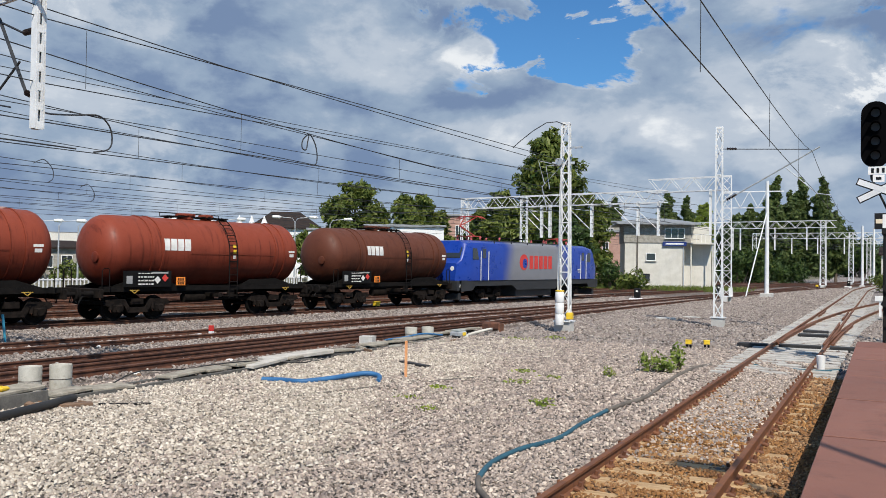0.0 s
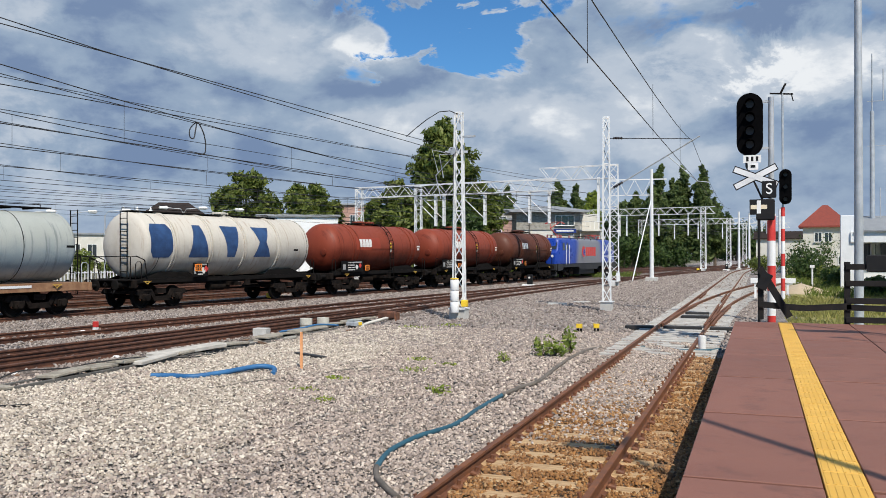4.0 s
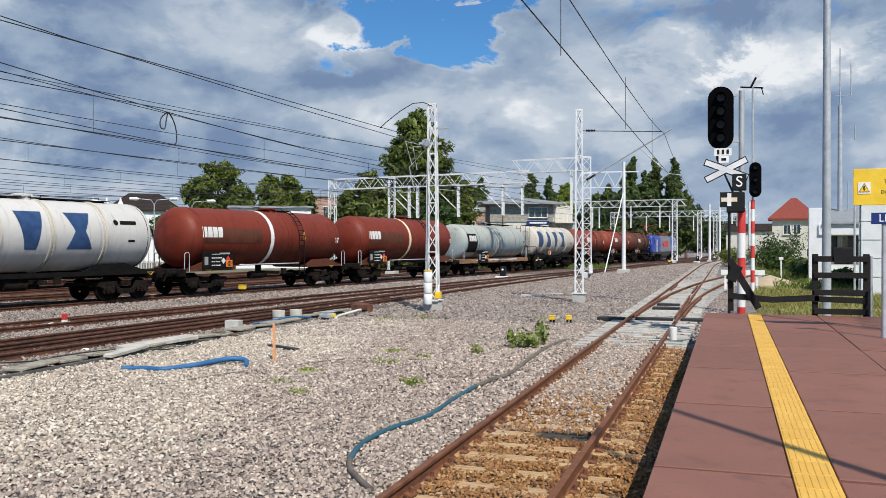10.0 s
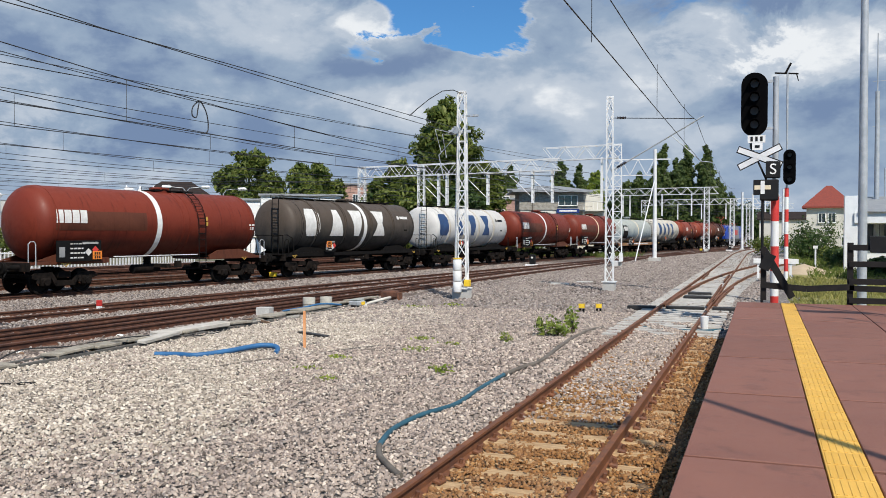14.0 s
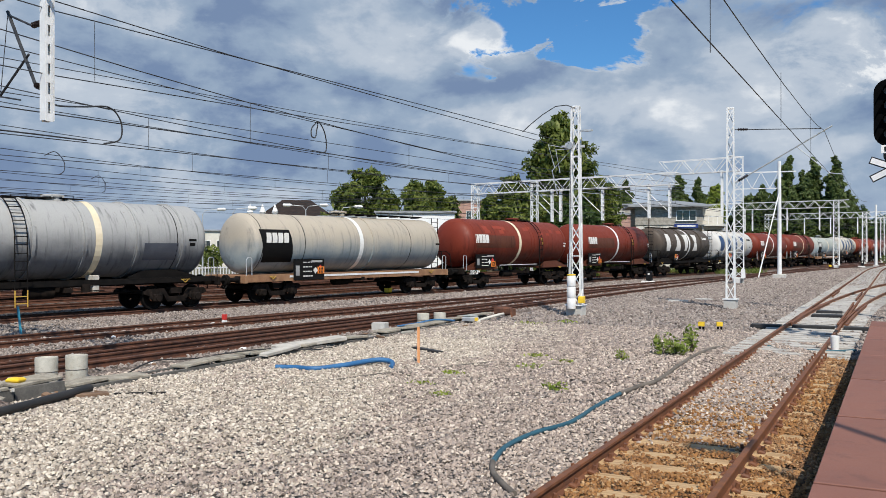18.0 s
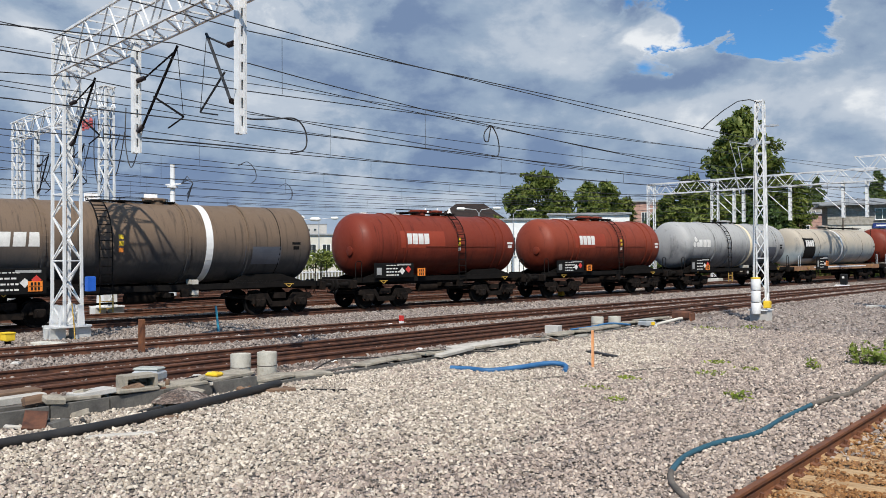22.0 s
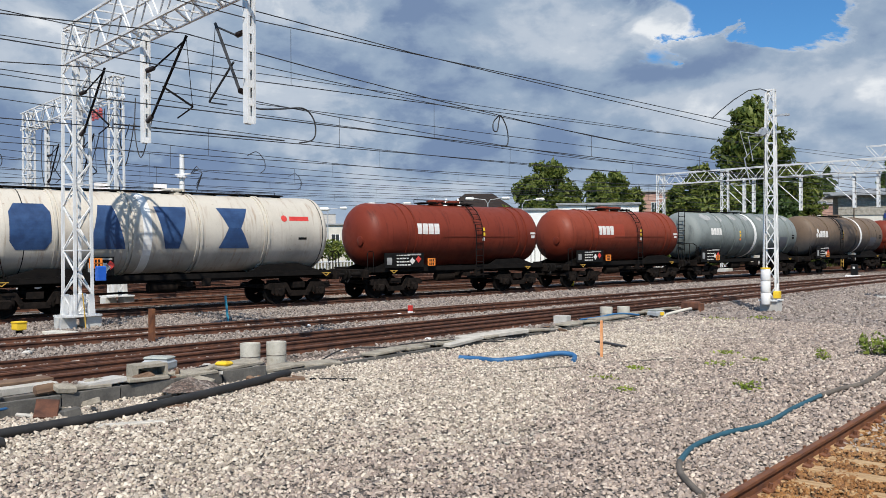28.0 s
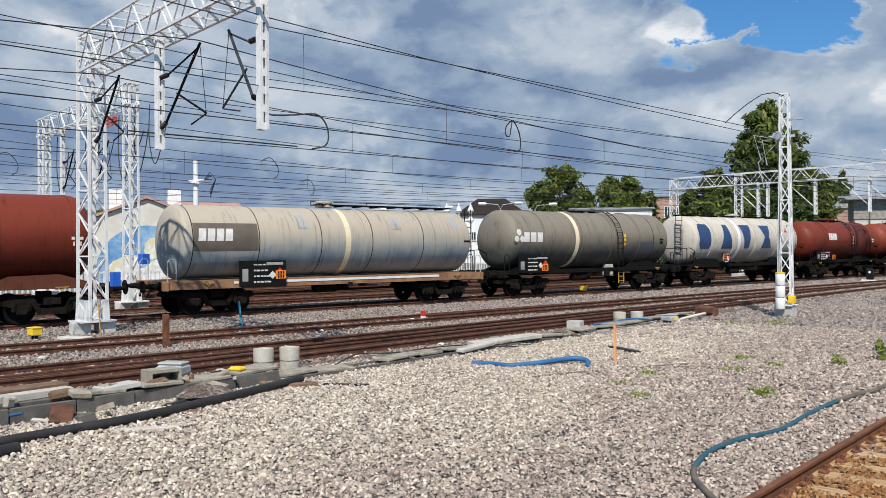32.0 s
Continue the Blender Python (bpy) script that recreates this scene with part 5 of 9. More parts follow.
def wagon_d(label, rear, front, half, paint, field, stripe, patches=()):
    """Smooth tank lying on a full-length rusty side sill."""
    w = start_wagon(label, rear, front, half)
    L, r, h = front - rear, 1.34, (front - rear) / 2
    zc = AXIS_Z - 0.10
    part("tank", tank_geo(L, r, 0.40), paint, w, place=pose(0, 0, zc), smooth=True)
    for x in (-h + 0.55, -3.68, 3.93) if not patches else (-h + 0.55, -3.78, -1.11, 1.30, 3.94):
        part("weld_band", hoop(0, 0.03, r, 0.006), PANEL_GREY, w, place=pose(x, 0, zc))
    part("stripe", hoop(0, 0.24, r, 0.012), stripe, w, "pale painted band round the tank", place=pose(0.12, 0, zc))
    part("tank_strap", hoop(0, 0.12, r, 0.03), paint, w, place=pose(1.0, 0, zc))
    part("mark_field", on_tank(rect(-h + 1.82, 0.16, 2.5, 1.0) if field is MARK_FIELD else slant(-h + 1.40, -0.12, 1.75, 1.45, -0.08), r, 0.006), field, w, "dark painted field behind the mark", place=pose(0, 0, zc))
    for k in range(4):
        part("mark_block", on_tank(slant(-h + 0.90 + 0.34 * k, 0.24, 0.28, 0.44, 0.06), r, 0.011, step=0.14), BRAND_WHITE, w, place=pose(0, 0, zc))
    for x, z in patches:
        part("paint_patch", on_tank(rect(x, z, 0.42, 0.5), r, 0.009), GREY_LIGHT, w, "pale touched-up paint patch", place=pose(0, 0, zc))
    small_marks(w, h - 0.5, -0.1, r, PANEL_GREY, 1)
    sills(w, half, RUST_BEAM, 1.22, 0.30, 1.24, 0.12)
    part("sill_stripe", Geo().box((0, -1.31, 1.12), (2 * half - 6.4, 0.02, 0.09)), WHITE_STEEL, w, "worn pale stripe on the sill")
    part("deck", Geo().box((0, 0, 1.20), (2 * half - 1.6, 2.3, 0.05)), RUST_BEAM, w)
    panel(w, -h + 3.2, 1.42, 1.9, 0.95, (0.72, -0.05), y=-1.42)
    end_ladder(w, h + 0.25, r, DARK_STEEL)
    walkway(w, -0.6, h - 0.6, r, DARK_STEEL)
    manhole(w, -0.2, r, paint)
    brake_gear(w, half)
    for s in (-1, 1):
        bogie(w, s * (h - 1.6))
        yellow_mark(w, s * (h - 1.1))
    ends(w, half, RUST_BEAM)
    grab_rails(w, half, GALV)
    return w


def wagon_e(label, rear, front, half, paint, ring, stripe, round_sign=True, rings=(), band=0.0, ladder=None, sign=-5.3):
    """Large ringed tank with a side ladder and a round sign."""
    w = start_wagon(label, rear, front, half)
    L, r, h = front - rear, 1.42, (front - rear) / 2
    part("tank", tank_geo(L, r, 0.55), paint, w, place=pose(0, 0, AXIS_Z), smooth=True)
    for x in rings:
        part("ring", hoop(0, 0.10, r, 0.055), ring, w, place=pose(x, 0, AXIS_Z))
        part("ring_foot", hoop(0, 0.26, r, 0.012), ring, w, place=pose(x, 0, AXIS_Z))
    part("weld_band", hoop(0, 0.03, r, 0.006), PANEL_GREY, w, place=pose(h - 1.7, 0, AXIS_Z))
    part("rim", hoop(0, 0.16, r - 0.01, 0.012), ring, w, place=pose(-h + 0.75, 0, AXIS_Z))
    part("stripe", hoop(0, 0.26, r, 0.008), stripe, w, "cream painted band round the tank", place=pose(band, 0, AXIS_Z))
    if round_sign:
        trefoil(w, sign, 0.12, r, 0.52)
    else:
        brand_bars(w, sign, 0.22, r, 1.25, 0.40)
    for k in range(3):
        part("warning_mark", on_tank(rect((ladder or -2.0) + 0.55, 0.20 - 0.22 * k, 0.16, 0.15), r, 0.008), YELLOW if k < 2 else ORANGE, w, place=pose(0, 0, AXIS_Z))
    if not round_sign:
        rng = random.Random(5)
        for k in range(7):
            cx, cz, a, b = -h + 1.6 + 1.62 * k + rng.uniform(-0.3, 0.3), rng.uniform(1.0, 1.12), rng.uniform(0.3, 0.6), rng.uniform(0.12, 0.22)
            out = [(cx + a * math.cos(radians(d)) * rng.uniform(0.7, 1.1), cz + b * math.sin(radians(d))) for d in range(0, 360, 30)]
            part("paint_patch", on_tank(out, r, 0.006 + 0.0004 * k, step=0.05), GREY_LIGHT, w, "pale scuffed paint on the shoulder", place=pose(0, 0, AXIS_Z))
    part("faded_field", on_tank(rect(h - 2.4, -0.45, 1.5, 0.65), r, 0.004), SLATE, w, "slate-grey repainted field", place=pose(0, 0, AXIS_Z))
    small_marks(w, h - 1.0, 0.0, r, PANEL_GREY, 2)
    sills(w, half, DARK_STEEL, 1.24, 0.20)
    saddles(w, h - 0.3, DARK_STEEL, 0.95)
    panel(w, -h + 1.45, 1.50, 2.1, 0.80, (0.72, -0.16), y=-1.46)
    if ladder is None:
        end_ladder(w, -h - 0.25, r, DARK_STEEL)
        walkway(w, -h + 0.5, 0.9, r, DARK_STEEL)
    else:
        side_ladder(w, ladder, r, DARK_STEEL, 0.95)
        part("step_ladder", ladder_geo(0.42, [(-r - 0.16, 0.42), (-r - 0.16, 0.98)], 0.24), YELLOW_DARK, w, "yellow lower steps", place=pose(ladder, 0, 0))
        walkway(w, ladder - 2.6 if ladder > 0 else ladder, ladder + 0.2 if ladder > 0 else ladder + 2.9, r, DARK_STEEL)
    manhole(w, 0.3, r, paint)
    part("valve_box", Geo().box((1.3, -0.9, 1.1), (0.24, 0.5, 0.6), chamfer=0.02), GREY_TIMBER, w)
    brake_gear(w, half)
    for s in (-1, 1):
        bogie(w, s * (h - 1.5))
        yellow_mark(w, s * (h - 1.3))
    ends(w, half)
    grab_rails(w, half)
    return w


def build_train():
    spec = [
        (wagon_a, 166.2, 176.0, dict(paint=BROWN_DARK, label="small dark-brown tank wagon with rust stains", patch=None)),
        (wagon_a, 154.3, 164.35, dict(paint=BROWN_A, label="red-brown tank wagon with dished ends", patch=None)),
        (wagon_a, 142.7, 152.6, dict(paint=BROWN_A, label="red-brown tank wagon with a brighter painted field", patch=BROWN_PATCH)),
        (wagon_c, 129.3, 140.7, dict(paint=WHITE_DIRTY, label="soiled white tank wagon with tall blue marks", marks=BLUE_MARK, ring=WHITE_DIRTY)),
        (wagon_d, 113.65, 126.4, dict(paint=BLUE_GREY, label="blue-grey tank wagon on a rusty side sill", field=PANEL_GREY, stripe=CREAM)),
        (wagon_b, 99.0, 111.5, dict(paint=BROWN_B, label="long brown tank wagon with a cream band", stripe=CREAM)),
        (wagon_b, 84.55, 97.0, dict(paint=BROWN_B, label="long brown tank wagon with a white band", stripe=WHITE)),
        (wagon_c, 71.0, 82.5, dict(paint=WHITE_CLEAN, label="white tank wagon with tall blue marks", marks=BLUE_MARK, ring=WHITE_DIRTY, side_mark=PANEL_GREY)),
        (wagon_c, 56.0, 68.45, dict(paint=DARK_GREY, label="dark grey tank wagon with tall white marks", marks=BRAND_WHITE, ring=DARK_GREY, stripe=WHITE, side_mark=BRAND_WHITE, back=True)),
        (wagon_b, 41.6, 53.75, dict(paint=BROWN_B, label="long brown tank wagon with a white band", stripe=WHITE)),
        (wagon_b, 27.5, 39.5, dict(paint=BROWN_B, label="long brown tank wagon with touched-up patches", stripe=CREAM, patches=14)),
        (wagon_d, 11.75, 25.2, dict(paint=BEIGE_BLUE, label="beige and blue-grey tank wagon on a rusty sill", field=PANEL_GREY, stripe=WHITE)),
        (wagon_e, -2.95, 9.6, dict(paint=GREY_LIGHT, label="pale grey ringed tank wagon with peeling paint", ring=GREY_LIGHT, stripe=CREAM, rings=(-3.1, -1.12, 0.75, 2.85, 4.85), band=1.27, ladder=-1.62, sign=-5.2)),
        (wagon_a, -15.15, -5.05, dict(paint=BROWN_A, label="red-brown tank wagon with dished ends", patch=BROWN_PATCH)),
        (wagon_a, -26.6, -17.0, dict(paint=BROWN_B, label="red-brown tank wagon with a brighter painted field", patch=BROWN_PATCH)),
        (wagon_e, -41.25, -28.65, dict(paint=RUST_GREY, label="grey tank wagon dusted with brown rust", ring=RUST_GREY, stripe=WHITE, rings=(-3.85, 0.96, 3.31), band=1.74, ladder=-1.98, sign=-5.5)),
        (wagon_e, -55.95, -43.25, dict(paint=GREY_GREEN, label="grey-green ringed tank wagon with scuffed top", ring=GREY_GREEN, stripe=WHITE, round_sign=False, rings=(-3.47, -2.09, -0.77, 0.68, 2.09, 3.40, 4.74), band=0.40, sign=-4.16)),
        (wagon_a, -67.4, -57.2, dict(paint=BROWN_A, label="red-brown tank wagon with a brighter painted field", patch=BROWN_PATCH)),
        (wagon_a, -79.6, -69.1, dict(paint=BROWN_B, label="red-brown tank wagon with dished ends", patch=None)),
        (wagon_c, -93.7, -81.45, dict(paint=WHITE_DIRTY, label="soiled white tank wagon with tall blue marks", marks=BLUE_MARK, ring=WHITE_DIRTY, stripe=WHITE, side_mark=RED)),
        (wagon_e, -108.4, -95.85, dict(paint=OLIVE_GREY, label="olive-grey ringed tank wagon with a cream band", ring=OLIVE_GREY, stripe=CREAM, rings=(-3.99, -1.27, 1.14, 3.35), band=-1.66, ladder=1.55, sign=-5.75)),
        (wagon_d, -124.4, -110.6, dict(paint=BEIGE_BLUE, label="long beige and blue-grey tank wagon on a rusty sill", field=MARK_FIELD, stripe=CREAM, patches=((-1.9, 0.75), (2.6, 0.75), (5.8, 0.8)))),
        (wagon_b, -138.5, -127.0, dict(paint=BROWN_B, label="long brown tank wagon with a white band", stripe=WHITE)),
    ]
    made = []
    for i, (fn, rear, front, kw) in enumerate(spec):
        ahead = spec[i - 1][1] if i else 177.2
        behind = spec[i + 1][2] if i + 1 < len(spec) else rear - 2.0
        mid = (rear + front) / 2
        half = min((ahead + front) / 2 - mid, mid - (behind + rear) / 2)
        made.append(fn(rear=rear, front=front, half=half, **kw))
    return made


def loft(stations, outline):
    """A body through cross sections: (x, half width, bottom, top, shoulder) along the vehicle."""
    g = Geo()
    q = [p for st in stations for p in outline(*st)]
    n = len(outline(*stations[0]))
    f = []
    for i in range(len(stations) - 1):
        f += [(i * n + k, i * n + (k + 1) % n, (i + 1) * n + (k + 1) % n, (i + 1) * n + k) for k in range(n)]
    f += [tuple(range(n)), tuple(range(len(q) - 1, len(q) - n - 1, -1))]
    return g.add(q, f)


def build_loco():
    w = thing("electric_locomotive", "blue and silver-grey electric locomotive hauling the train", "locomotive")
    w["middle"] = 185.5

    def sec(x, hw, zb, zt, sh):
        return [(x, -hw, zb), (x, -hw, zt - sh), (x, -hw + sh * 0.35, zt - sh * 0.35), (x, -hw + sh * 1.3, zt), (x, hw - sh * 1.3, zt), (x, hw - sh * 0.35, zt - sh * 0.35), (x, hw, zt - sh), (x, hw, zb)]

    part("body_shell", loft([(-4.3, 1.49, 1.35, 3.72, 0.42), (4.3, 1.49, 1.35, 3.72, 0.42)], sec), LOCO_FADE, w, "silver-grey machine-room body", smooth=True)
    for s in (-1, 1):
        st = [(s * 4.3, 1.493, 1.35, 3.722, 0.42), (s * 7.5, 1.493, 1.35, 3.722, 0.42), (s * 8.15, 1.44, 1.35, 3.66, 0.44), (s * 8.6, 1.38, 1.35, 2.62, 0.15), (s * 8.95, 1.28, 1.35, 2.35, 0.12), (s * 9.05, 1.2, 1.35, 1.6, 0.1)]
        part("cab", loft(st, sec), LOCO_BLUE, w, "glossy blue driving cab", smooth=True)
        part("windscreen", loft([(s * 8.19, 1.20, 2.70, 3.48, 0.08), (s * 8.585, 1.22, 2.66, 2.70, 0.01)], sec), GLASS, w, "wide dark windscreen")
        for y in (-1, 1):
            part("headlight", Geo().cyl((s * 8.80, y * 0.98, 2.05), (s * 9.02, y * 0.98, 2.05), 0.13, n=14), WHITE, w, "round headlight")
            win = [(-0.34, -0.33), (0.30, -0.33), (0.30, 0.33), (-0.12, 0.33)]
            if s < 0:
                win = [(-x, z) for x, z in win]
            part("side_window", Geo().prism(win, 0.02, pose(s * 7.35, -1.51 if y < 0 else 1.49, 2.92)), GLASS, w)
            part("cab_door", Geo().box((s * 6.45, y * 1.50, 2.36), (0.62, 0.02, 1.95), chamfer=0.006), LOCO_BLUE, w, "blue cab door")
            part("door_window", Geo().box((s * 6.45, y * 1.513, 2.95), (0.36, 0.012, 0.55)), GLASS, w)
            g = Geo()
            for dx in (-0.42, 0.42):
                g.tube([(s * 6.45 + dx, y * 1.56, 1.35), (s * 6.45 + dx, y * 1.56, 3.1)], 0.025, 6)
            part("door_handrail", g, WHITE_STEEL, w)
        part("buffer_beam", Geo().box((s * 8.95, 0, 1.05), (0.24, 2.8, 0.60), chamfer=0.04), LOCO_FRAME, w)
        turn = pose(s * 9.0, 0, 1.05, 0, 0, 0 if s > 0 else 180)
        for y in (-0.87, 0.87):
            part("buffer", shared("buffer", buffer_geo), DARK_STEEL, w, place=turn @ pose(0, y, 0))
        part("coupling", shared("hook", hook_geo), DARK_STEEL, w, place=turn)
        part("snow_plough", Geo().box((s * 8.6, 0, 0.42), (0.3, 2.5, 0.42), chamfer=0.05), LOCO_FRAME, w)
        bogie(w, s * 5.2)
    for s in (-1, 1):
        out = [(-8.7, 1.36), (8.7, 1.36), (8.7, 0.70), (7.5, 0.78), (7.3, 1.02), (3.1, 1.02), (2.5, 0.72), (-2.5, 0.72), (-3.1, 1.02), (-7.3, 1.02), (-7.5, 0.78), (-8.7, 0.70)]
        part("underframe_skirt", Geo().prism(out, 0.05, Matrix.Translation((0, s * 1.42 - 0.025, 0))), LOCO_FRAME, w, "dark grey underframe")
    part("transformer_box", Geo().box((0, 0, 0.75), (4.6, 2.4, 0.95), chamfer=0.05), LOCO_FRAME, w)
    # roof gear
    for x in np.arange(-5.0, 5.1, 2.0):
        part("roof_hatch", Geo().box((float(x), 0, 3.74), (1.86, 1.9, 0.09), chamfer=0.03), LOCO_FRAME if int(x) % 4 else LOCO_GREY, w)
        part("hatch_rib", Geo().box((float(x), -1.27, 3.53), (0.05, 0.05, 0.34)), LOCO_FRAME, w)
    ins = Geo().lathe([(0, 0.09), (0.08, 0.05), (0.1, 0.09), (0.16, 0.05), (0.18, 0.09), (0.26, 0.04)], 10, "z").mesh("roof_insulator")
    for x in (-6.4, -5.4, -3.2, 2.5, 4.6, 5.8):
        for y in (-0.5, 0.5):
            part("roof_insulator", ins, PINK_INSULATOR, w, "red roof insulator", place=pose(x, y, 3.76))
    part("roof_busbar", Geo().tube([(-6.4, 0.5, 4.04), (-3.2, 0.5, 4.04), (2.5, 0.5, 4.04), (5.8, 0.5, 4.04)], 0.03), DARK_STEEL, w)
    p = Geo()
    p.beam((-6.6, -0.4, 4.02), (-5.2, -0.4, 4.02), 0.06)
    p.beam((-6.6, 0.4, 4.02), (-5.2, 0.4, 4.02), 0.06)
    p.beam((-5.3, 0, 4.05), (-6.9, 0, 4.62), 0.07)
    for y in (-0.45, 0.45):
        p.beam((-6.9, 0, 4.62), (-5.75, y, 5.20), 0.05)
    for x in (-5.9, -5.6):
        p.tube([(x, -0.95, 5.08), (x, -0.6, 5.24), (x, 0.6, 5.24), (x, 0.95, 5.08)], 0.03, 6)
    part("pantograph", p, PANTO_RED, w, "raised red pantograph")
    p = Geo()
    p.beam((5.2, 0, 4.05), (6.5, 0, 4.16), 0.07)
    p.beam((6.5, 0, 4.16), (5.4, 0.4, 4.2), 0.05)
    p.tube([(5.4, -0.95, 4.12), (5.4, 0, 4.24), (5.4, 0.95, 4.12)], 0.03, 6)
    part("pantograph", p, PANTO_RED, w, "folded red pantograph")
    # the operator's mark: a round sign and five plain blocks
    disc = [(0.52 * math.cos(radians(a)), 0.52 * math.sin(radians(a))) for a in range(0, 360, 30)]
    part("round_mark", Geo().prism(disc, 0.012, pose(-1.8, -1.505, 2.48)), RED, w, "round red sign")
    part("round_mark", Geo().prism([(x * 0.55 + 0.12, z * 0.62 - 0.08) for x, z in disc], 0.008, pose(-1.8, -1.512, 2.48)), LOCO_BLUE, w)
    for k in range(5):
        part("mark_block", Geo().box((-0.85 + 0.62 * k, -1.502, 2.48), (0.46, 0.012, 0.86), chamfer=0.004), RED, w, "plain red block")
    part("number_bars", Geo().box((6.0, -1.505, 2.02), (0.7, 0.01, 0.09)).box((6.0, -1.505, 1.85), (0.5, 0.01, 0.06)), BRAND_WHITE, w)
    return w


WAGONS = build_train()
LOCO = build_loco()


# ---- overhead line ----
U = Vector((ONE_B, 1.0, 0)).normalized()          # along the main line
W = Vector((U.y, -U.x, 0))                        # across it, towards the platform


def lattice_post(g, base, height, w0, w1, bar=0.06, brace=0.035, panels=None, turn=0.0):
    """Four corner angles with zigzag bracing, tapering to the top."""
    base = Vector(base)
    rot = Matrix.Rotation(turn, 3, "Z")
    panels = panels or max(3, int(height / 0.62))

    def corner(k, z):
        w = (w0 + (w1 - w0) * z / height) / 2
        sx, sy = ((-1, -1), (1, -1), (1, 1), (-1, 1))[k]
        return base + rot @ Vector((sx * w, sy * w, 0)) + Vector((0, 0, z))

    for k in range(4):
        g.beam(corner(k, 0), corner(k, height), bar)
    for i in range(panels):
        za, zb = height * i / panels, height * (i + 1) / panels
        for k in range(4):
            a, b = (k, (k + 1) % 4) if (i + k) % 2 else ((k + 1) % 4, k)
            g.beam(corner(a, za), corner(b, zb), brace)
        if i % 3 == 0:
            for k in range(4):
                g.beam(corner(k, za), corner((k + 1) % 4, za), brace)
    for k in range(4):
        g.beam(corner(k, height), corner((k + 1) % 4, height), bar)


def truss(g, a, b, w, h, bar=0.065, brace=0.040, step=0.8):
    """A box girder from a to b (middle of its underside)."""
    a, b = Vector(a), Vector(b)
    d = (b - a).normalized()
    s = d.cross(Vector((0, 0, 1))).normalized()
    n = max(2, int((b - a).length / step))

    def p(i, j, k):
        return a + (b - a) * (i / n) + s * (j * w / 2) + Vector((0, 0, h if k else 0))

    for j in (-1, 1):
        for k in (0, 1):
            g.beam(p(0, j, k), p(n, j, k), bar)
    for i in range(n):
        for j in (-1, 1):
            g.beam(p(i, j, i % 2), p(i + 1, j, (i + 1) % 2), brace)
        g.beam(p(i, -1, 0), p(i + 1, 1, 0), brace)
        g.beam(p(i, -1, 1), p(i, 1, 1), brace)
        g.beam(p(i, -1, 0), p(i, 1, 0), brace)


def plinth(parent, at, size=(0.75, 0.75), height=0.45, top=0.22):
    part("foundation", Geo().box((at[0], at[1], top - height / 2 - 0.1), (size[0], size[1], height + 0.2), chamfer=0.03), CONCRETE, parent, "pale concrete foundation")


def hanging_post(parent, at, top, bottom, w=0.14):
    """A box post of two channels hung under the girder, with a row of long slots on both faces."""
    at = Vector((at[0], at[1], 0))
    up = Vector((0, 0, 1))
    g = Geo()
    for s in (-1, 1):
        a = at + U * (s * (w / 2 + 0.012))
        g.beam(a + up * bottom, a + up * top, 0.15, 0.024)
        for f in (-1, 1):
            b = at + U * (s * (w / 2 - 0.022)) + W * (f * 0.070)
            g.beam(b + up * bottom, b + up * top, 0.014, 0.055)
    g.beam(at + up * bottom, at + up * top, 0.012, w)
    z = bottom + 0.06
    while z < top:
        for f in (-1, 1):
            a = at + W * (f * 0.072) + up * z
            g.beam(a - U * (w / 2), a + U * (w / 2), 0.014, 0.15)
        z += 0.36
    return part("hanging_post", g, WHITE_STEEL, parent, "white slotted hanging post")


def insulator(parent, a, b, r=0.062):
    """A stack of sheds on one rod from a to b."""
    a, b = Vector(a), Vector(b)
    l = (b - a).length
    prof = [(0, 0.03)]
    for i in range(6):
        prof += [(l * (i + 0.15) / 6, 0.035), (l * (i + 0.25) / 6, r), (l * (i + 0.8) / 6, r * 0.45), (l * (i + 0.85) / 6, 0.035)]
    turn = (b - a).to_track_quat("Z", "Y").to_matrix().to_4x4()
    part("insulator", Geo().lathe(prof + [(l, 0.03)], 10, "z"), INSULATOR, parent, place=Matrix.Translation(a) @ turn, smooth=True)


def cantilever(parent, at, reach, z_top=6.6, z_low=5.7, side=1):
    """Tubes that carry the wires: top tie, diagonal strut, steady arm, on insulators."""
    at = Vector((at[0], at[1], 0))
    d = W * side
    tip = at + d * reach
    a_top, a_low = Vector((at.x, at.y, z_top)), Vector((at.x, at.y, z_low))
    insulator(parent, a_top + d * 0.12, a_top + d * 0.55)
    insulator(parent, a_low + d * 0.12 - Vector((0, 0, 0)), a_low + d * 0.42 + Vector((0, 0, 0.10)))
    head = Vector((tip.x, tip.y, z_top + 0.35))
    g = Geo()
    g.tube([a_top + d * 0.55, head - d * 0.05], 0.022, 6)
    g.tube([a_low + d * 0.42 + Vector((0, 0, 0.10)), head + Vector((0, 0, 0.08))], 0.035, 6)
    mid = a_low + (head - a_low) * 0.45
    g.tube([mid, Vector((tip.x, tip.y, z_low + 0.05)) + d * 0.3], 0.025, 6)
    g.tube([Vector((tip.x, tip.y, z_low + 0.03)) + d * 0.3, Vector((tip.x, tip.y, z_low - 0.12)) - d * 0.5], 0.018, 6)
    g.tube([head, Vector((tip.x, tip.y, z_low + 0.05)) + d * 0.3], 0.008, 5)
    part("cantilever", g, DARK_STEEL if side > 0 else LOCO_FRAME, parent, "tubular wire arm")


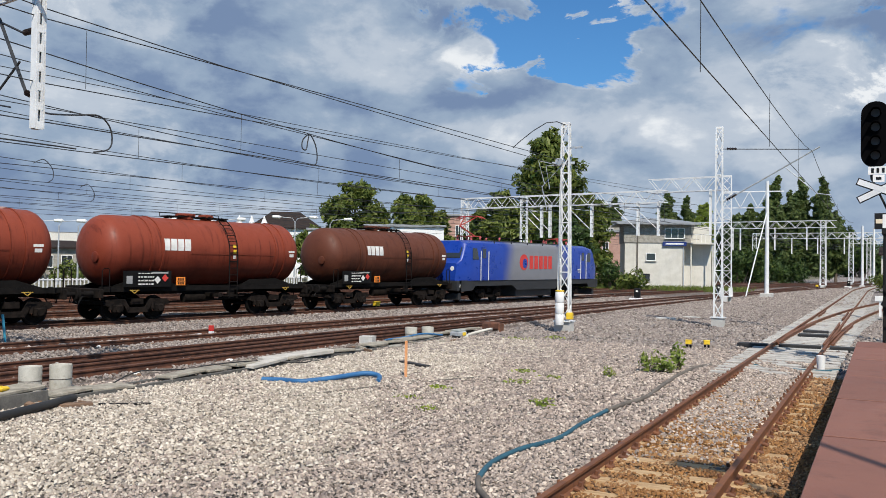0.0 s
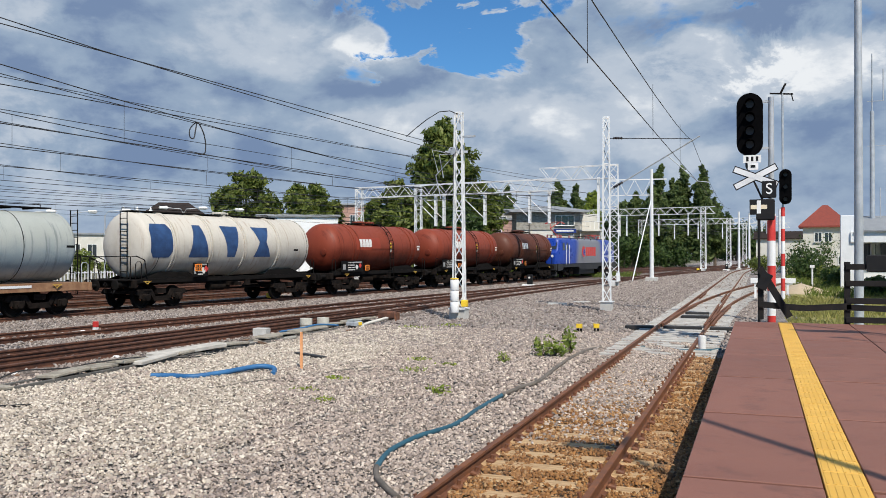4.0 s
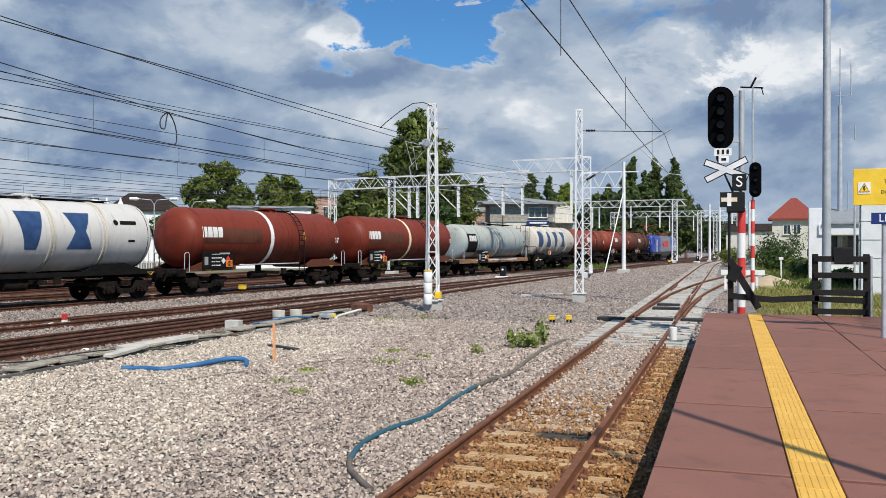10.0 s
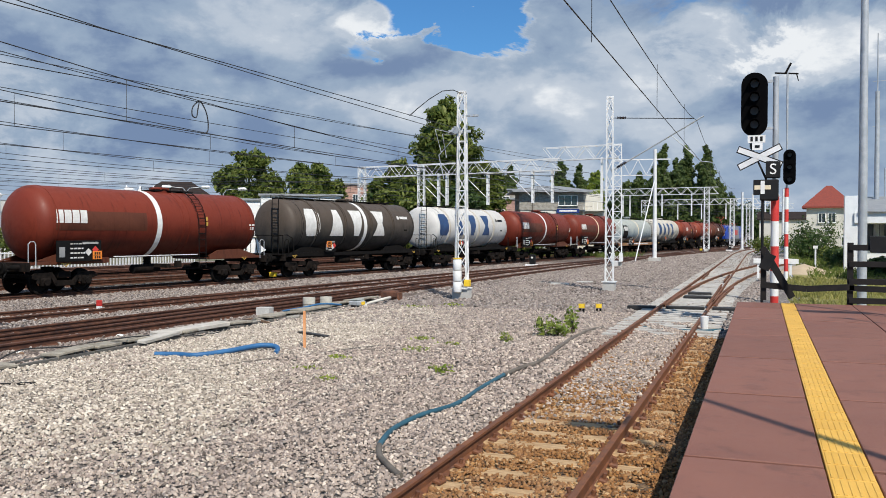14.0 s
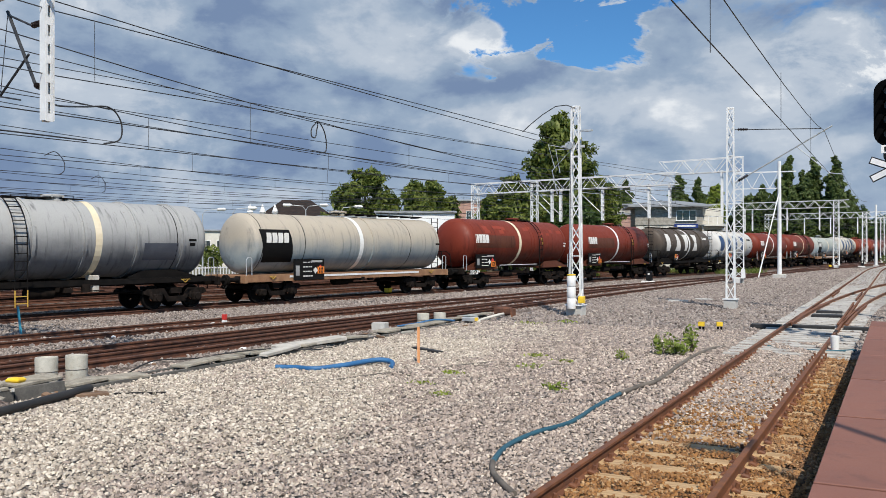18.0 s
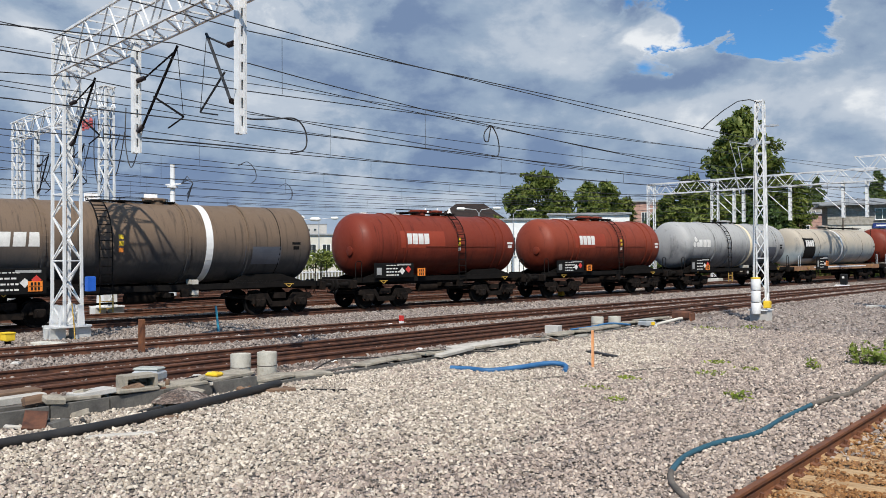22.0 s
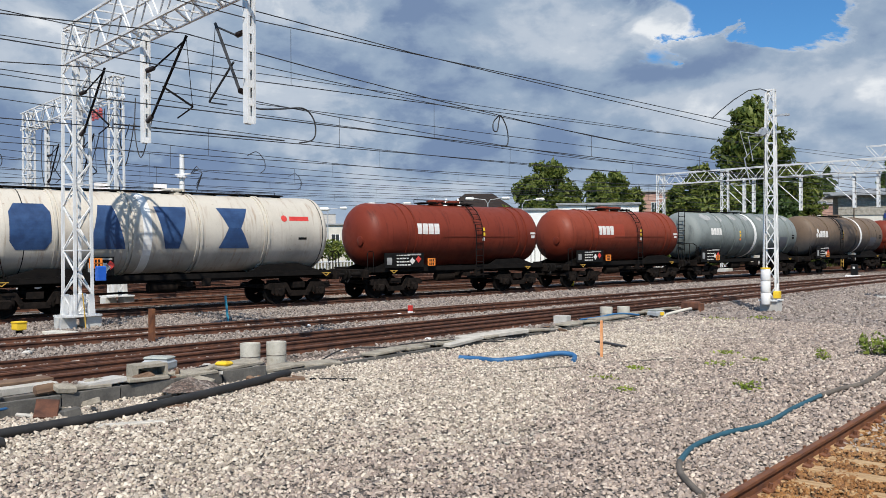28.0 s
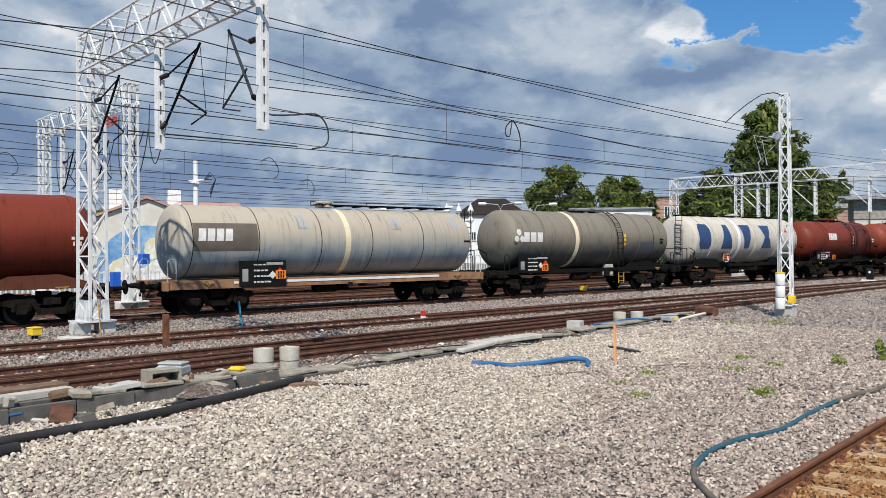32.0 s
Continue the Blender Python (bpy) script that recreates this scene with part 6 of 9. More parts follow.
def mast(label, at, height, w0, w1, base=(0.9, 0.9), turn=0.13, mat=None, top=0.2):
    m = thing("catenary_mast", label, "catenary mast", "masts of the overhead line")
    g = Geo()
    lattice_post(g, (at[0], at[1], top - 0.02), height - top, w0, w1, turn=turn)
    g.box((at[0], at[1], top + 0.01), (w0 + 0.25, w0 + 0.25, 0.04))
    part("lattice", g, mat or WHITE_STEEL, m, "white-painted lattice post")
    plinth(m, at, base, 0.45, top)
    return m


def portal(label, a, b, z_beam, h_beam, posts, hangers, w=0.6, post_w=0.55, bar=0.055):
    """A gantry over the tracks: girder, lattice legs and hanging posts."""
    m = thing("catenary_portal", label, "catenary portal", "gantries over the tracks")
    a, b = Vector((*a, z_beam)), Vector((*b, z_beam))
    g = Geo()
    truss(g, a, b, w, h_beam, bar)
    part("girder", g, WHITE_STEEL, m, "white lattice girder")
    for k, q in enumerate(posts):
        g = Geo()
        lattice_post(g, (q[0], q[1], 0.2), z_beam + h_beam - 0.2, post_w * 1.15, post_w, 0.075, 0.038, turn=0.157)
        for sx in (-1, 1):
            for sy in (-1, 1):
                g.beam((q[0] + sx * post_w * 0.55, q[1] + sy * post_w * 0.55, 0.2), (q[0] + sx * post_w * 0.5, q[1] + sy * post_w * 0.5, 0.85), 0.17)
        part("leg", g, WHITE_STEEL, m, "white lattice leg")
        for s in (-1, 1):
            o = U * (s * 0.36)
            part("foundation", Geo().box((q[0] + o.x, q[1] + o.y, -0.05), (0.44, 0.46, 0.52), chamfer=0.03), CONCRETE_NEW, m, "pale concrete foundation block")
        part("base_plate", Geo().box((q[0], q[1], 0.225), (0.8, 1.10, 0.05)), WHITE_STEEL, m)
    for (x, y, bottom, reach, side) in hangers:
        hanging_post(m, (x, y), z_beam + 0.1, bottom)
        if reach:
            cantilever(m, (x, y), reach, 6.6, 5.35, side)
    return m


def wire(name, label, pts, r=0.011, droppers=None):
    t = thing(name, label, "overhead wire", "overhead wires")
    part("cable", Geo().tube(pts, r, 5), WIRE, t)
    return t


def span_curve(line, y0, y1, z0, z1, sag, dx=0.0, n=14):
    a, b = line
    out = []
    for i in range(n + 1):
        k = i / n
        y = y0 + (y1 - y0) * k
        out.append((a + dx + b * y, y, z0 + (z1 - z0) * k - 4 * sag * k * (1 - k)))
    return out


def catenary(line, supports, label, zm=6.95, zc=5.45, sag=0.9, dx=0.0, r=0.014):
    """Contact wire, sagging carrier wire and droppers over one track."""
    t = thing("overhead_line", label, "overhead line", "overhead lines")
    pts = []
    drops = []
    for (y0, y1) in zip(supports, supports[1:]):
        seg = span_curve(line, y0, y1, zm, zm, sag, dx)
        pts += seg if not pts else seg[1:]
        n = max(3, int(abs(y1 - y0) / 7.5))
        for i in range(1, n):
            k = i / n
            y = y0 + (y1 - y0) * k
            drops.append((line[0] + dx + line[1] * y, y, zm - 4 * sag * k * (1 - k)))
    part("carrier_wire", Geo().tube(pts, r, 5), WIRE, t)
    a, b = line
    part("contact_wire", Geo().tube([(a + dx + b * y, y, zc) for y in (supports[0], supports[-1])], r, 5), WIRE, t)
    one = Geo().tube([(0, 0, 0), (0, 0, -1)], r * 0.6, 4).mesh("dropper")
    for x, y, z in drops:
        if -6 < y < 75:
            part("dropper", one, WIRE, t, place=Matrix.Translation((x, y, z)) @ Matrix.Diagonal((1, 1, z - zc, 1)))
    return t


P0 = Vector((-24.2, 12.2, 0))
P1 = Vector((-10.15, 64.5, 0))


def bow(pts, n=7):
    """Points rounded into a slack cable."""
    out = []
    for i in range(len(pts) - 1):
        p0, p1, p2, p3 = [Vector(pts[min(max(i + k, 0), len(pts) - 1)]) for k in (-1, 0, 1, 2)]
        for k in range(n):
            u = k / n
            out.append(0.5 * ((2 * p1) + (p2 - p0) * u + (2 * p0 - 5 * p1 + 4 * p2 - p3) * u * u + (3 * p1 - p0 - 3 * p2 + p3) * u ** 3))
    return out + [Vector(pts[-1])]


def build_overhead():
    def across(p, d):
        q = p + W * d
        return (q.x, q.y)

    # gantry beside the train, reaching over the near lines
    p0 = portal("white lattice gantry standing beside the tank train", across(P0, -0.18), across(P0, 11.0), 7.55, 1.05, [across(P0, -0.28)],
                [(*across(P0, 4.95), 4.83, 2.4, 1), (*across(P0, 10.3), 4.73, 1.5, -1)], 0.75, 0.50, 0.065)
    cantilever(p0, P0 + Vector((0, 0, 0)), 2.1, 6.7, 5.5, 1)
    part("switch_box", Geo().box((P0.x + 0.14, P0.y + 0.54, 1.45), (0.20, 0.24, 0.44), chamfer=0.02), BLUE_BOX, p0, "small blue box on the leg")
    part("earth_cable", Geo().tube([(P0.x + 0.06, P0.y + 0.02, 0.9), (P0.x + 0.14, P0.y + 0.04, 0.3), (P0.x + 0.20, P0.y + 0.04, -0.2)], 0.018, 6), YELLOW_DARK, p0, "yellow-green earth cable")
    # gantry behind the train
    b = Vector((-32.3, 17.8, 0))
    p2 = portal("white lattice gantry behind the tank train", across(b, 0.3), across(b, -12.8), 8.2, 0.85, [across(b, 0), across(b, -12.3)],
                [(*across(b, -4.4), 5.0, 1.8, 1), (*across(b, -9.2), 5.0, 1.8, 1)], 0.5, 0.38)
    part("switch_box", Geo().box((b.x + 0.45, b.y + 0.3, 1.95), (0.36, 0.30, 0.42), chamfer=0.02), BLUE_BOX, p2, "blue box on the leg")
    g = Geo()
    for k, (d, drop, wide) in enumerate(((-0.7, 2.6, 0.7), (-1.5, 2.0, 0.9), (-2.6, 2.9, 0.8), (-5.2, 2.3, 1.0), (-7.0, 2.8, 0.9), (-10.4, 2.2, 1.1), (-11.6, 2.9, 0.8), (0.9, 2.4, 0.9))):
        q = b + W * d + U * 0.45
        g.tube(bow([(q.x, q.y, 8.15), (q.x + 0.12, q.y - 0.1, 8.15 - drop * 0.6), (q.x + wide * 0.4, q.y, 8.15 - drop), (q.x + wide * 0.8, q.y + 0.1, 8.15 - drop * 0.7), (q.x + wide, q.y + 0.2, 7.3)]), 0.022, 5)
    part("jumper_cable", g, WIRE, p2, "slack black jumper cables")
    g = Geo()
    for k in range(3):
        q = b + W * (-0.4 - 0.5 * k)
        g.lathe([(0, 0.1), (0.12, 0.06), (0.14, 0.1), (0.26, 0.06), (0.28, 0.1), (0.4, 0.04)], 10, "z", (q.x, q.y - 0.5, 7.4))
    part("insulator", g, PINK_INSULATOR, p2, "red disconnector insulators")
    # mast with tensioning weights
    m1 = mast("white lattice mast with a stack of tension weights", (-10.75, 30.87), 7.72, 0.42, 0.26, (0.62, 0.5))
    disc = Geo().lathe([(0, 0.155), (0.015, 0.165), (0.385, 0.165), (0.40, 0.155)], 20, "z").mesh("tension_weight", True)
    for k in range(3):
        part("tension_weight", disc, WHITE, m1, "white stacked tension weight", place=pose(-10.80, 30.48, 0.08 + 0.42 * k))
    part("weight_cap", Geo().lathe([(0, 0.168), (0.04, 0.168), (0.05, 0.1)], 20, "z", (-10.80, 30.48, 1.335)), YELLOW, m1, "yellow cap on the weights")
    part("weight_rod", Geo().cyl((-10.80, 30.48, 1.3), (-10.86, 30.55, 6.1), 0.012, n=6), WIRE, m1)
    part("tension_wheel", Geo().cyl((-10.92, 30.62, 6.22), (-10.92, 30.54, 6.22), 0.15, n=18), GALV, m1, "tensioning wheel")
    part("anchor_arm", Geo().beam((-11.25, 30.7, 6.2), (-10.4, 30.9, 6.2), 0.09), GALV, m1)
    part("lamp_bracket", Geo().beam((-10.7, 30.8, 6.75), (-10.25, 30.7, 6.78), 0.06).box((-10.2, 30.7, 6.76), (0.3, 0.14, 0.07)), GALV, m1)
    part("anchor_loop", Geo().tube([(-10.78, 30.85, 7.66), (-10.95, 30.4, 7.72), (-11.15, 29.8, 7.6), (-11.35, 29.0, 7.2), (-11.5, 28.2, 6.75), (-11.55, 27.6, 6.42)], 0.018, 5), WIRE, m1, "black bow-shaped jumper cable")
    part("equipment_box", Geo().box((-10.45, 30.65, 0.42), (0.22, 0.18, 0.26), chamfer=0.02), YELLOW, m1, "small yellow box")
    g = Geo()
    for dx, z0 in ((-0.55, 5.2), (-0.85, 5.4), (-0.7, 4.4)):
        g.tube([(-10.9, 30.8, 6.1), (-10.9 + dx, 30.6, z0 + 0.9), (-10.9 + dx * 0.7, 30.6, z0)], 0.022, 5)
    part("hanging_strap", g, GALV, m1)

    # mast with the platform line's arm
    m2 = mast("slim white lattice mast holding the platform line's wire", (-6.2, 37.35), 8.25, 0.34, 0.24, (0.5, 0.5))
    part("tie_rod", Geo().tube([(-6.1, 37.35, 7.32), (-2.7, 37.4, 7.15)], 0.018, 5), WIRE, m2)
    insulator(m2, (-5.9, 37.35, 7.32), (-5.5, 37.35, 7.30), 0.07)
    part("strut", Geo().tube([(-6.1, 37.4, 5.05), (-2.3, 37.45, 7.25)], 0.035, 6), GALV, m2, "sloping tubular strut")
    insulator(m2, (-5.9, 37.4, 5.17), (-5.5, 37.4, 5.40), 0.08)
    part("steady_arm", Geo().tube([(-3.6, 37.4, 6.45), (-2.4, 37.4, 5.35), (-1.9, 37.4, 5.28)], 0.018, 5), GALV, m2)
    carrier = [(-35, 7.3), (-10, 6.75), (2, 6.6), (14.6, 6.55), (18.2, 6.55), (23.5, 6.58), (30, 6.7), (34.2, 6.86), (37.4, 7.08)]
    wire("messenger_wire", "carrier wire of the platform line", [(-2.6, y, z) for y, z in carrier] + span_curve((-2.6, 0), 37.4, 92, 7.08, 6.9, 0.9)[1:], 0.011)
    wire("contact_wire", "contact wire of the platform line", [(-2.37, -35, 5.26), (-2.36, 37.4, 5.28), (-2.5, 92, 5.3), (-2.2, 150, 5.3)], 0.010)
    one = Geo().tube([(0, 0, 0), (0, 0, -1)], 0.006, 4).mesh("dropper")
    drop = thing("dropper_wires", "thin droppers of the platform line", "overhead wire", "overhead wires")
    for y in (4.0, 13.2, 22.0, 30.0, 46, 56, 66):
        k = (y - 37.4) / 54.6
        z = float(np.interp(y, [q[0] for q in carrier], [q[1] for q in carrier])) if y < 37 else 7.08 - 0.18 * k - 3.6 * k * (1 - k)
        part("dropper", one, WIRE, drop, place=Matrix.Translation((-2.48, y, z)) @ Matrix.Diagonal((1, 1, z - 5.27, 1)))

    # gantry by the signal tower: two girders at different heights
    p3 = portal("long white gantry in front of the signal tower", across(P1, 0), across(P1, -5.9), 7.95, 1.0, [across(P1, 0)], [(*across(P1, -1.2), 4.7, 0, 1)], 0.7, 0.6)
    far = thing("catenary_portal", "lower white gantry girder over the running lines", "catenary portal", "gantries over the tracks")
    g = Geo()
    truss(g, (*across(P1, -4.6), 7.2), (*across(P1, -23.4), 7.2), 0.7, 0.9)
    part("girder", g, WHITE_STEEL, far, "white lattice girder")
    for d, w in ((-17.1, 0.55), (-23.2, 0.6)):
        q = across(P1, d)
        g = Geo()
        lattice_post(g, (*q, 0.1), 7.9, w, w * 0.9, turn=0.157)
        part("leg", g, WHITE_STEEL, far, "white lattice leg")
        plinth(far, q, (0.9, 0.9), 0.4, 0.15)
    for d, bot in ((-5.2, 4.67), (-6.85, 4.69), (-10.8, 4.62), (-14.6, 4.6), (-15.4, 4.6)):
        hanging_post(far, across(P1, d), 7.3, bot, 0.24)
        g = Geo()
        q = Vector((*across(P1, d), 0))
        g.tube([q + Vector((0, 0, 5.1)), q + W * -2.0 + Vector((0, 0, 6.9))], 0.035, 6)
        g.tube([q + Vector((0, 0, 6.7)), q + W * -2.0 + Vector((0, 0, 6.95))], 0.02, 5)
        part("cantilever", g, WHITE_STEEL, far, "white tubular wire arm")
    # plain round mast with guy, and further gantries along the throat
    m3 = thing("catenary_mast", "plain white pole mast with a stay", "catenary mast", "masts of the overhead line")
    part("pole", Geo().cyl((-8.91, 77.8, 0.1), (-8.91, 77.8, 9.8), 0.19, 0.14, 12), WHITE_STEEL, m3, smooth=True)
    plinth(m3, (-8.91, 77.8), (1.0, 1.0), 0.4, 0.15)
    part("stay", Geo().tube([(-8.95, 77.7, 7.0), (-9.9, 72.6, 0.0)], 0.05, 6), WHITE_STEEL, m3, "pale sloping stay")
    part("cross_arm", Geo().beam((-12.5, 77.3, 8.9), (-7.6, 78.0, 8.9), 0.10).beam((-12.5, 77.3, 7.5), (-8.9, 77.8, 7.5), 0.08), WHITE_STEEL, m3)
    g = Geo()
    for k in range(5):
        x = -12.5 + 0.72 * k
        g.beam((x, 77.35, 8.9 if k % 2 else 7.5), (x + 0.72, 77.4, 7.5 if k % 2 else 8.9), 0.05)
    part("bracing", g, WHITE_STEEL, m3)
    for (x, y, d0, d1, z, hang) in ((-6.9, 119.5, 1.5, -19, 7.6, (-2, -6, -10.5, -11.5, -15)), (-4.6, 150, 6, -15, 7.2, (-1, -5, -9)), (-2.4, 172, 8, -12, 7.0, (-1, -4, -8))):
        p = Vector((x, y, 0))
        portal("white lattice gantry further down the line", across(p, d0), across(p, d1), z, 0.9, [across(p, 0), across(p, d1)], [(*across(p, h), 4.7, 0, 1) for h in hang], 0.7, 0.6)
    for (x, y, hgt) in ((-2.7, 135, 8.5), (-1.3, 141, 8.5), (1.4, 152, 9), (0.6, 165, 8.5), (2.6, 118, 8.0)):
        m = thing("catenary_mast", "plain white pole mast down the line", "catenary mast", "masts of the overhead line")
        part("pole", Geo().cyl((x, y, 0.0), (x, y, hgt), 0.20, 0.14, 10), WHITE_STEEL, m, smooth=True)
        part("bracket", Geo().beam((x - 2.2, y, hgt - 1.6), (x, y, hgt - 0.9), 0.07).beam((x - 2.2, y, hgt - 1.6), (x, y, hgt - 1.7), 0.05), WHITE_STEEL, m)
        plinth(m, (x, y), (0.7, 0.7), 0.3, 0.05)
    # lone pole behind the sidings with brackets and cables
    m = thing("catenary_mast", "plain white pole with brackets behind the sidings", "catenary mast", "masts of the overhead line")
    part("pole", Geo().cyl((-41.9, 27.0, 0), (-41.9, 27.0, 7.3), 0.2, 0.13, 12), WHITE_STEEL, m, smooth=True)
    part("bracket", Geo().beam((-42.4, 26.9, 6.2), (-41.2, 27.1, 6.2), 0.08).lathe([(0, 0.3), (0.12, 0.3)], 10, "z", (-41.9, 27.0, 6.0)), WHITE_STEEL, m)
    g = Geo()
    for k in range(3):
        g.tube([(-41.2 + 0.1 * k, 27.1, 6.2), (-40.8, 27.2, 6.6 - 0.2 * k), (-40.4, 27.3, 6.2), (-40.8, 27.2, 5.2 + 0.2 * k)], 0.025, 5)
    part("jumper_cable", g, WIRE, m, "slack black cable loops")

    # wires over the running lines
    ys = [-48, 10.8, 65.5, 120, 175]
    catenary(LINES["three"], [-48, 10.8, 65.5, 120, 175], "contact and carrier wires over the points", 7.0, 5.33, 1.15)
    catenary(LINES["two"], ys, "contact and carrier wires over the running line", 6.85, 5.36, 1.1)
    catenary(LINES["one"], ys, "contact and carrier wires over the train", 7.0, 5.58, 0.8)
    for k, off in enumerate((-4.9, -9.6, -14.3, -19.0, -24.5, -30.0)):
        catenary((ONE_A + off * 1.0124, ONE_B), [-50, 12 + 2 * k, 68, 125, 180], "contact and carrier wires over the back sidings", 6.9 + 0.1 * (k % 2), 5.5, 0.9)
    # anchored wires running down to the weighted mast
    wire("anchored_wire", "anchored carrier wire ending at the weighted mast", [(-15.2, -8, 8.4), (-14.04, 10.69, 7.02), (-13.38, 14.73, 6.74), (-12.21, 21.91, 6.40), (-11.31, 27.4, 6.18), (-10.95, 30.6, 6.10)], 0.012)
    wire("anchored_wire", "anchored carrier wire ending at the weighted mast", [(-15.2, -8, 7.5), (-14.04, 10.69, 6.83), (-12.97, 17.25, 6.66), (-12.21, 21.91, 6.53), (-11.26, 27.74, 6.36), (-10.9, 30.6, 6.30)], 0.012)
    wire("anchored_wire", "contact wire rising from the hanging post to the gantry", [(-13.5, -8, 5.35), (-14.05, 10.74, 5.61), (-14.24, 16.75, 5.86), (-14.40, 22.33, 6.11), (-14.62, 29.62, 6.43), (-14.83, 36.52, 6.78), (-15.7, 65.3, 8.2)], 0.011)
    one = Geo().tube([(0, 0, 0), (0, 0, -1)], 0.007, 4).mesh("dropper")
    drop = thing("dropper_wires", "thin droppers under the anchored carrier wire", "overhead wire", "overhead wires")
    part("dropper", one, WIRE, drop, place=Matrix.Translation((-13.95, 11.6, 6.80)) @ Matrix.Diagonal((1, 1, 1.15, 1)))
    wire("carrier_wire", "second carrier wire over the points", [(-18.0, -20, 7.6), (-16.51, 12.62, 6.57), (-16.12, 17.74, 6.34), (-15.87, 21.09, 6.25), (-15.3, 28.5, 6.02), (-14.6, 38, 6.1), (-12.6, 65.4, 7.0)], 0.011)
    wire("carrier_wire", "second carrier wire over the running line", [(-24.0, -20, 7.4), (-20.42, 15.64, 6.12), (-19.79, 20.38, 6.01), (-18.66, 28.9, 5.78), (-17.2, 40, 5.75), (-13.8, 66, 6.6)], 0.011)
    wire("feeder_wire", "feeder wire along the running lines", span_curve((-21.6, 0.12), -40, 66, 7.35, 7.5, 0.25), 0.011)
    wire("feeder_wire", "feeder wire along the running lines", [(-21.0, -40, 6.3), (-19.6, 11, 6.2), (-14.2, 65, 6.1)], 0.011)
    # heavier cross-bond cables and jumper loops
    wire("jumper_loop", "thick jumper cable looped between the wires", bow([(-15.86, 21.5, 6.28), (-15.87, 21.22, 6.05), (-15.86, 21.20, 5.80), (-15.84, 21.36, 5.78), (-15.84, 21.44, 6.05), (-15.84, 21.55, 6.27), (-15.82, 21.80, 6.0), (-15.81, 21.90, 5.65), (-15.81, 21.84, 5.38), (-15.82, 21.55, 5.32)]), 0.020)
    wire("jumper_loop", "thick jumper cable sweeping from the hanging post", bow([(-14.1, 10.7, 5.10), (-15.1, 11.7, 5.26), (-16.43, 13.4, 5.60), (-16.40, 14.0, 5.68), (-16.38, 14.3, 5.50), (-16.37, 14.40, 5.18), (-16.38, 14.30, 4.92), (-16.41, 13.9, 4.81)]), 0.020)
    for a, b, z, y in ((ONE_A - 5.0, ONE_B, 5.5, 24.0), (ONE_A - 14.5, ONE_B, 5.5, 33.0), (ONE_A - 9.7, ONE_B, 5.5, 15.0), (LINES["two"][0], LINES["two"][1], 5.36, 7.5)):
        x = a + b * y
        wire("jumper_loop", "slack jumper cable between carrier and contact wire", bow([(x, y - 0.5, z + 0.75), (x, y, z + 0.95), (x, y + 0.42, z + 0.6), (x, y + 0.45, z + 0.2), (x, y + 0.2, z)]), 0.018)
    wire("section_insulator", "dark section insulator in the contact wire", [(-21.0, 11.5, 5.46), (-20.5, 15.2, 5.44), (-20.3, 16.6, 5.42)], 0.022)


build_overhead()


# ---- buildings ----
def polar(az, dist):
    return -math.sin(radians(az)) * dist, math.cos(radians(az)) * dist


def window(parent, at, w, h, frame_mat=None, bars=1, turn=None):
    """A window set in a wall that faces -y of its parent: frame, sill and panes."""
    x, y, z = at
    t = 0.07
    ring = [(sx * (w / 2 - i), sz * (h / 2 - i)) for i in (0, t) for sx, sz in ((-1, -1), (1, -1), (1, 1), (-1, 1))]
    q = [(x + a, y + d, z + b) for d in (-0.06, 0.06) for a, b in ring]
    faces = []
    for i in range(4):
        j = (i + 1) % 4
        faces += [(i, j, 4 + j, 4 + i), (8 + i, 12 + i, 12 + j, 8 + j), (i, 8 + i, 8 + j, j), (4 + i, 4 + j, 12 + j, 12 + i)]
    f = part("window", Geo().add(q, faces), frame_mat or WHITE, parent, "white framed window")
    for k in range(bars):
        part("glazing_bar", Geo().box((x - w / 2 + w * (k + 1) / (bars + 1), y, z), (t * 0.8, 0.10, h - 2 * t)), frame_mat or WHITE, f)
    for k in range(bars + 1):
        pw = w / (bars + 1)
        part("pane", Geo().box((x - w / 2 + pw * (k + 0.5), y + 0.02, z), (pw - t, 0.03, h - t)), GLASS, f)
    part("sill", Geo().box((x, y - 0.08, z - h / 2 - 0.03), (w + 0.16, 0.2, 0.05)), CONCRETE, f)


def gable_roof(length, width, rise, over=0.4, thick=0.18):
    hx, hy = length / 2 + over, width / 2 + over
    g = Geo()
    out = [(-hy, 0), (0, rise), (hy, 0), (hy, -thick), (0, rise - thick), (-hy, -thick)]
    q = [(x, y, z) for x in (-hx, hx) for y, z in out]
    f = [(0, 1, 4, 5), (1, 2, 3, 4), (6, 11, 10, 7), (7, 10, 9, 8)] + [(i, 6 + i, 6 + (i + 1) % 6, (i + 1) % 6) for i in range(6)]
    return g.add(q, f)


def hip_roof(length, width, rise, over=0.5, ridge=0.4):
    hx, hy = length / 2 + over, width / 2 + over
    r = hx * ridge
    q = [(-hx, -hy, 0), (hx, -hy, 0), (hx, hy, 0), (-hx, hy, 0), (-r, 0, rise), (r, 0, rise)] + [(-hx, -hy, -0.2), (hx, -hy, -0.2), (hx, hy, -0.2), (-hx, hy, -0.2)]
    f = [(0, 1, 5, 4), (1, 2, 5), (2, 3, 4, 5), (3, 0, 4), (9, 8, 7, 6)] + [(i, 6 + i, 6 + (i + 1) % 4, (i + 1) % 4) for i in range(4)]
    return Geo().add(q, f)


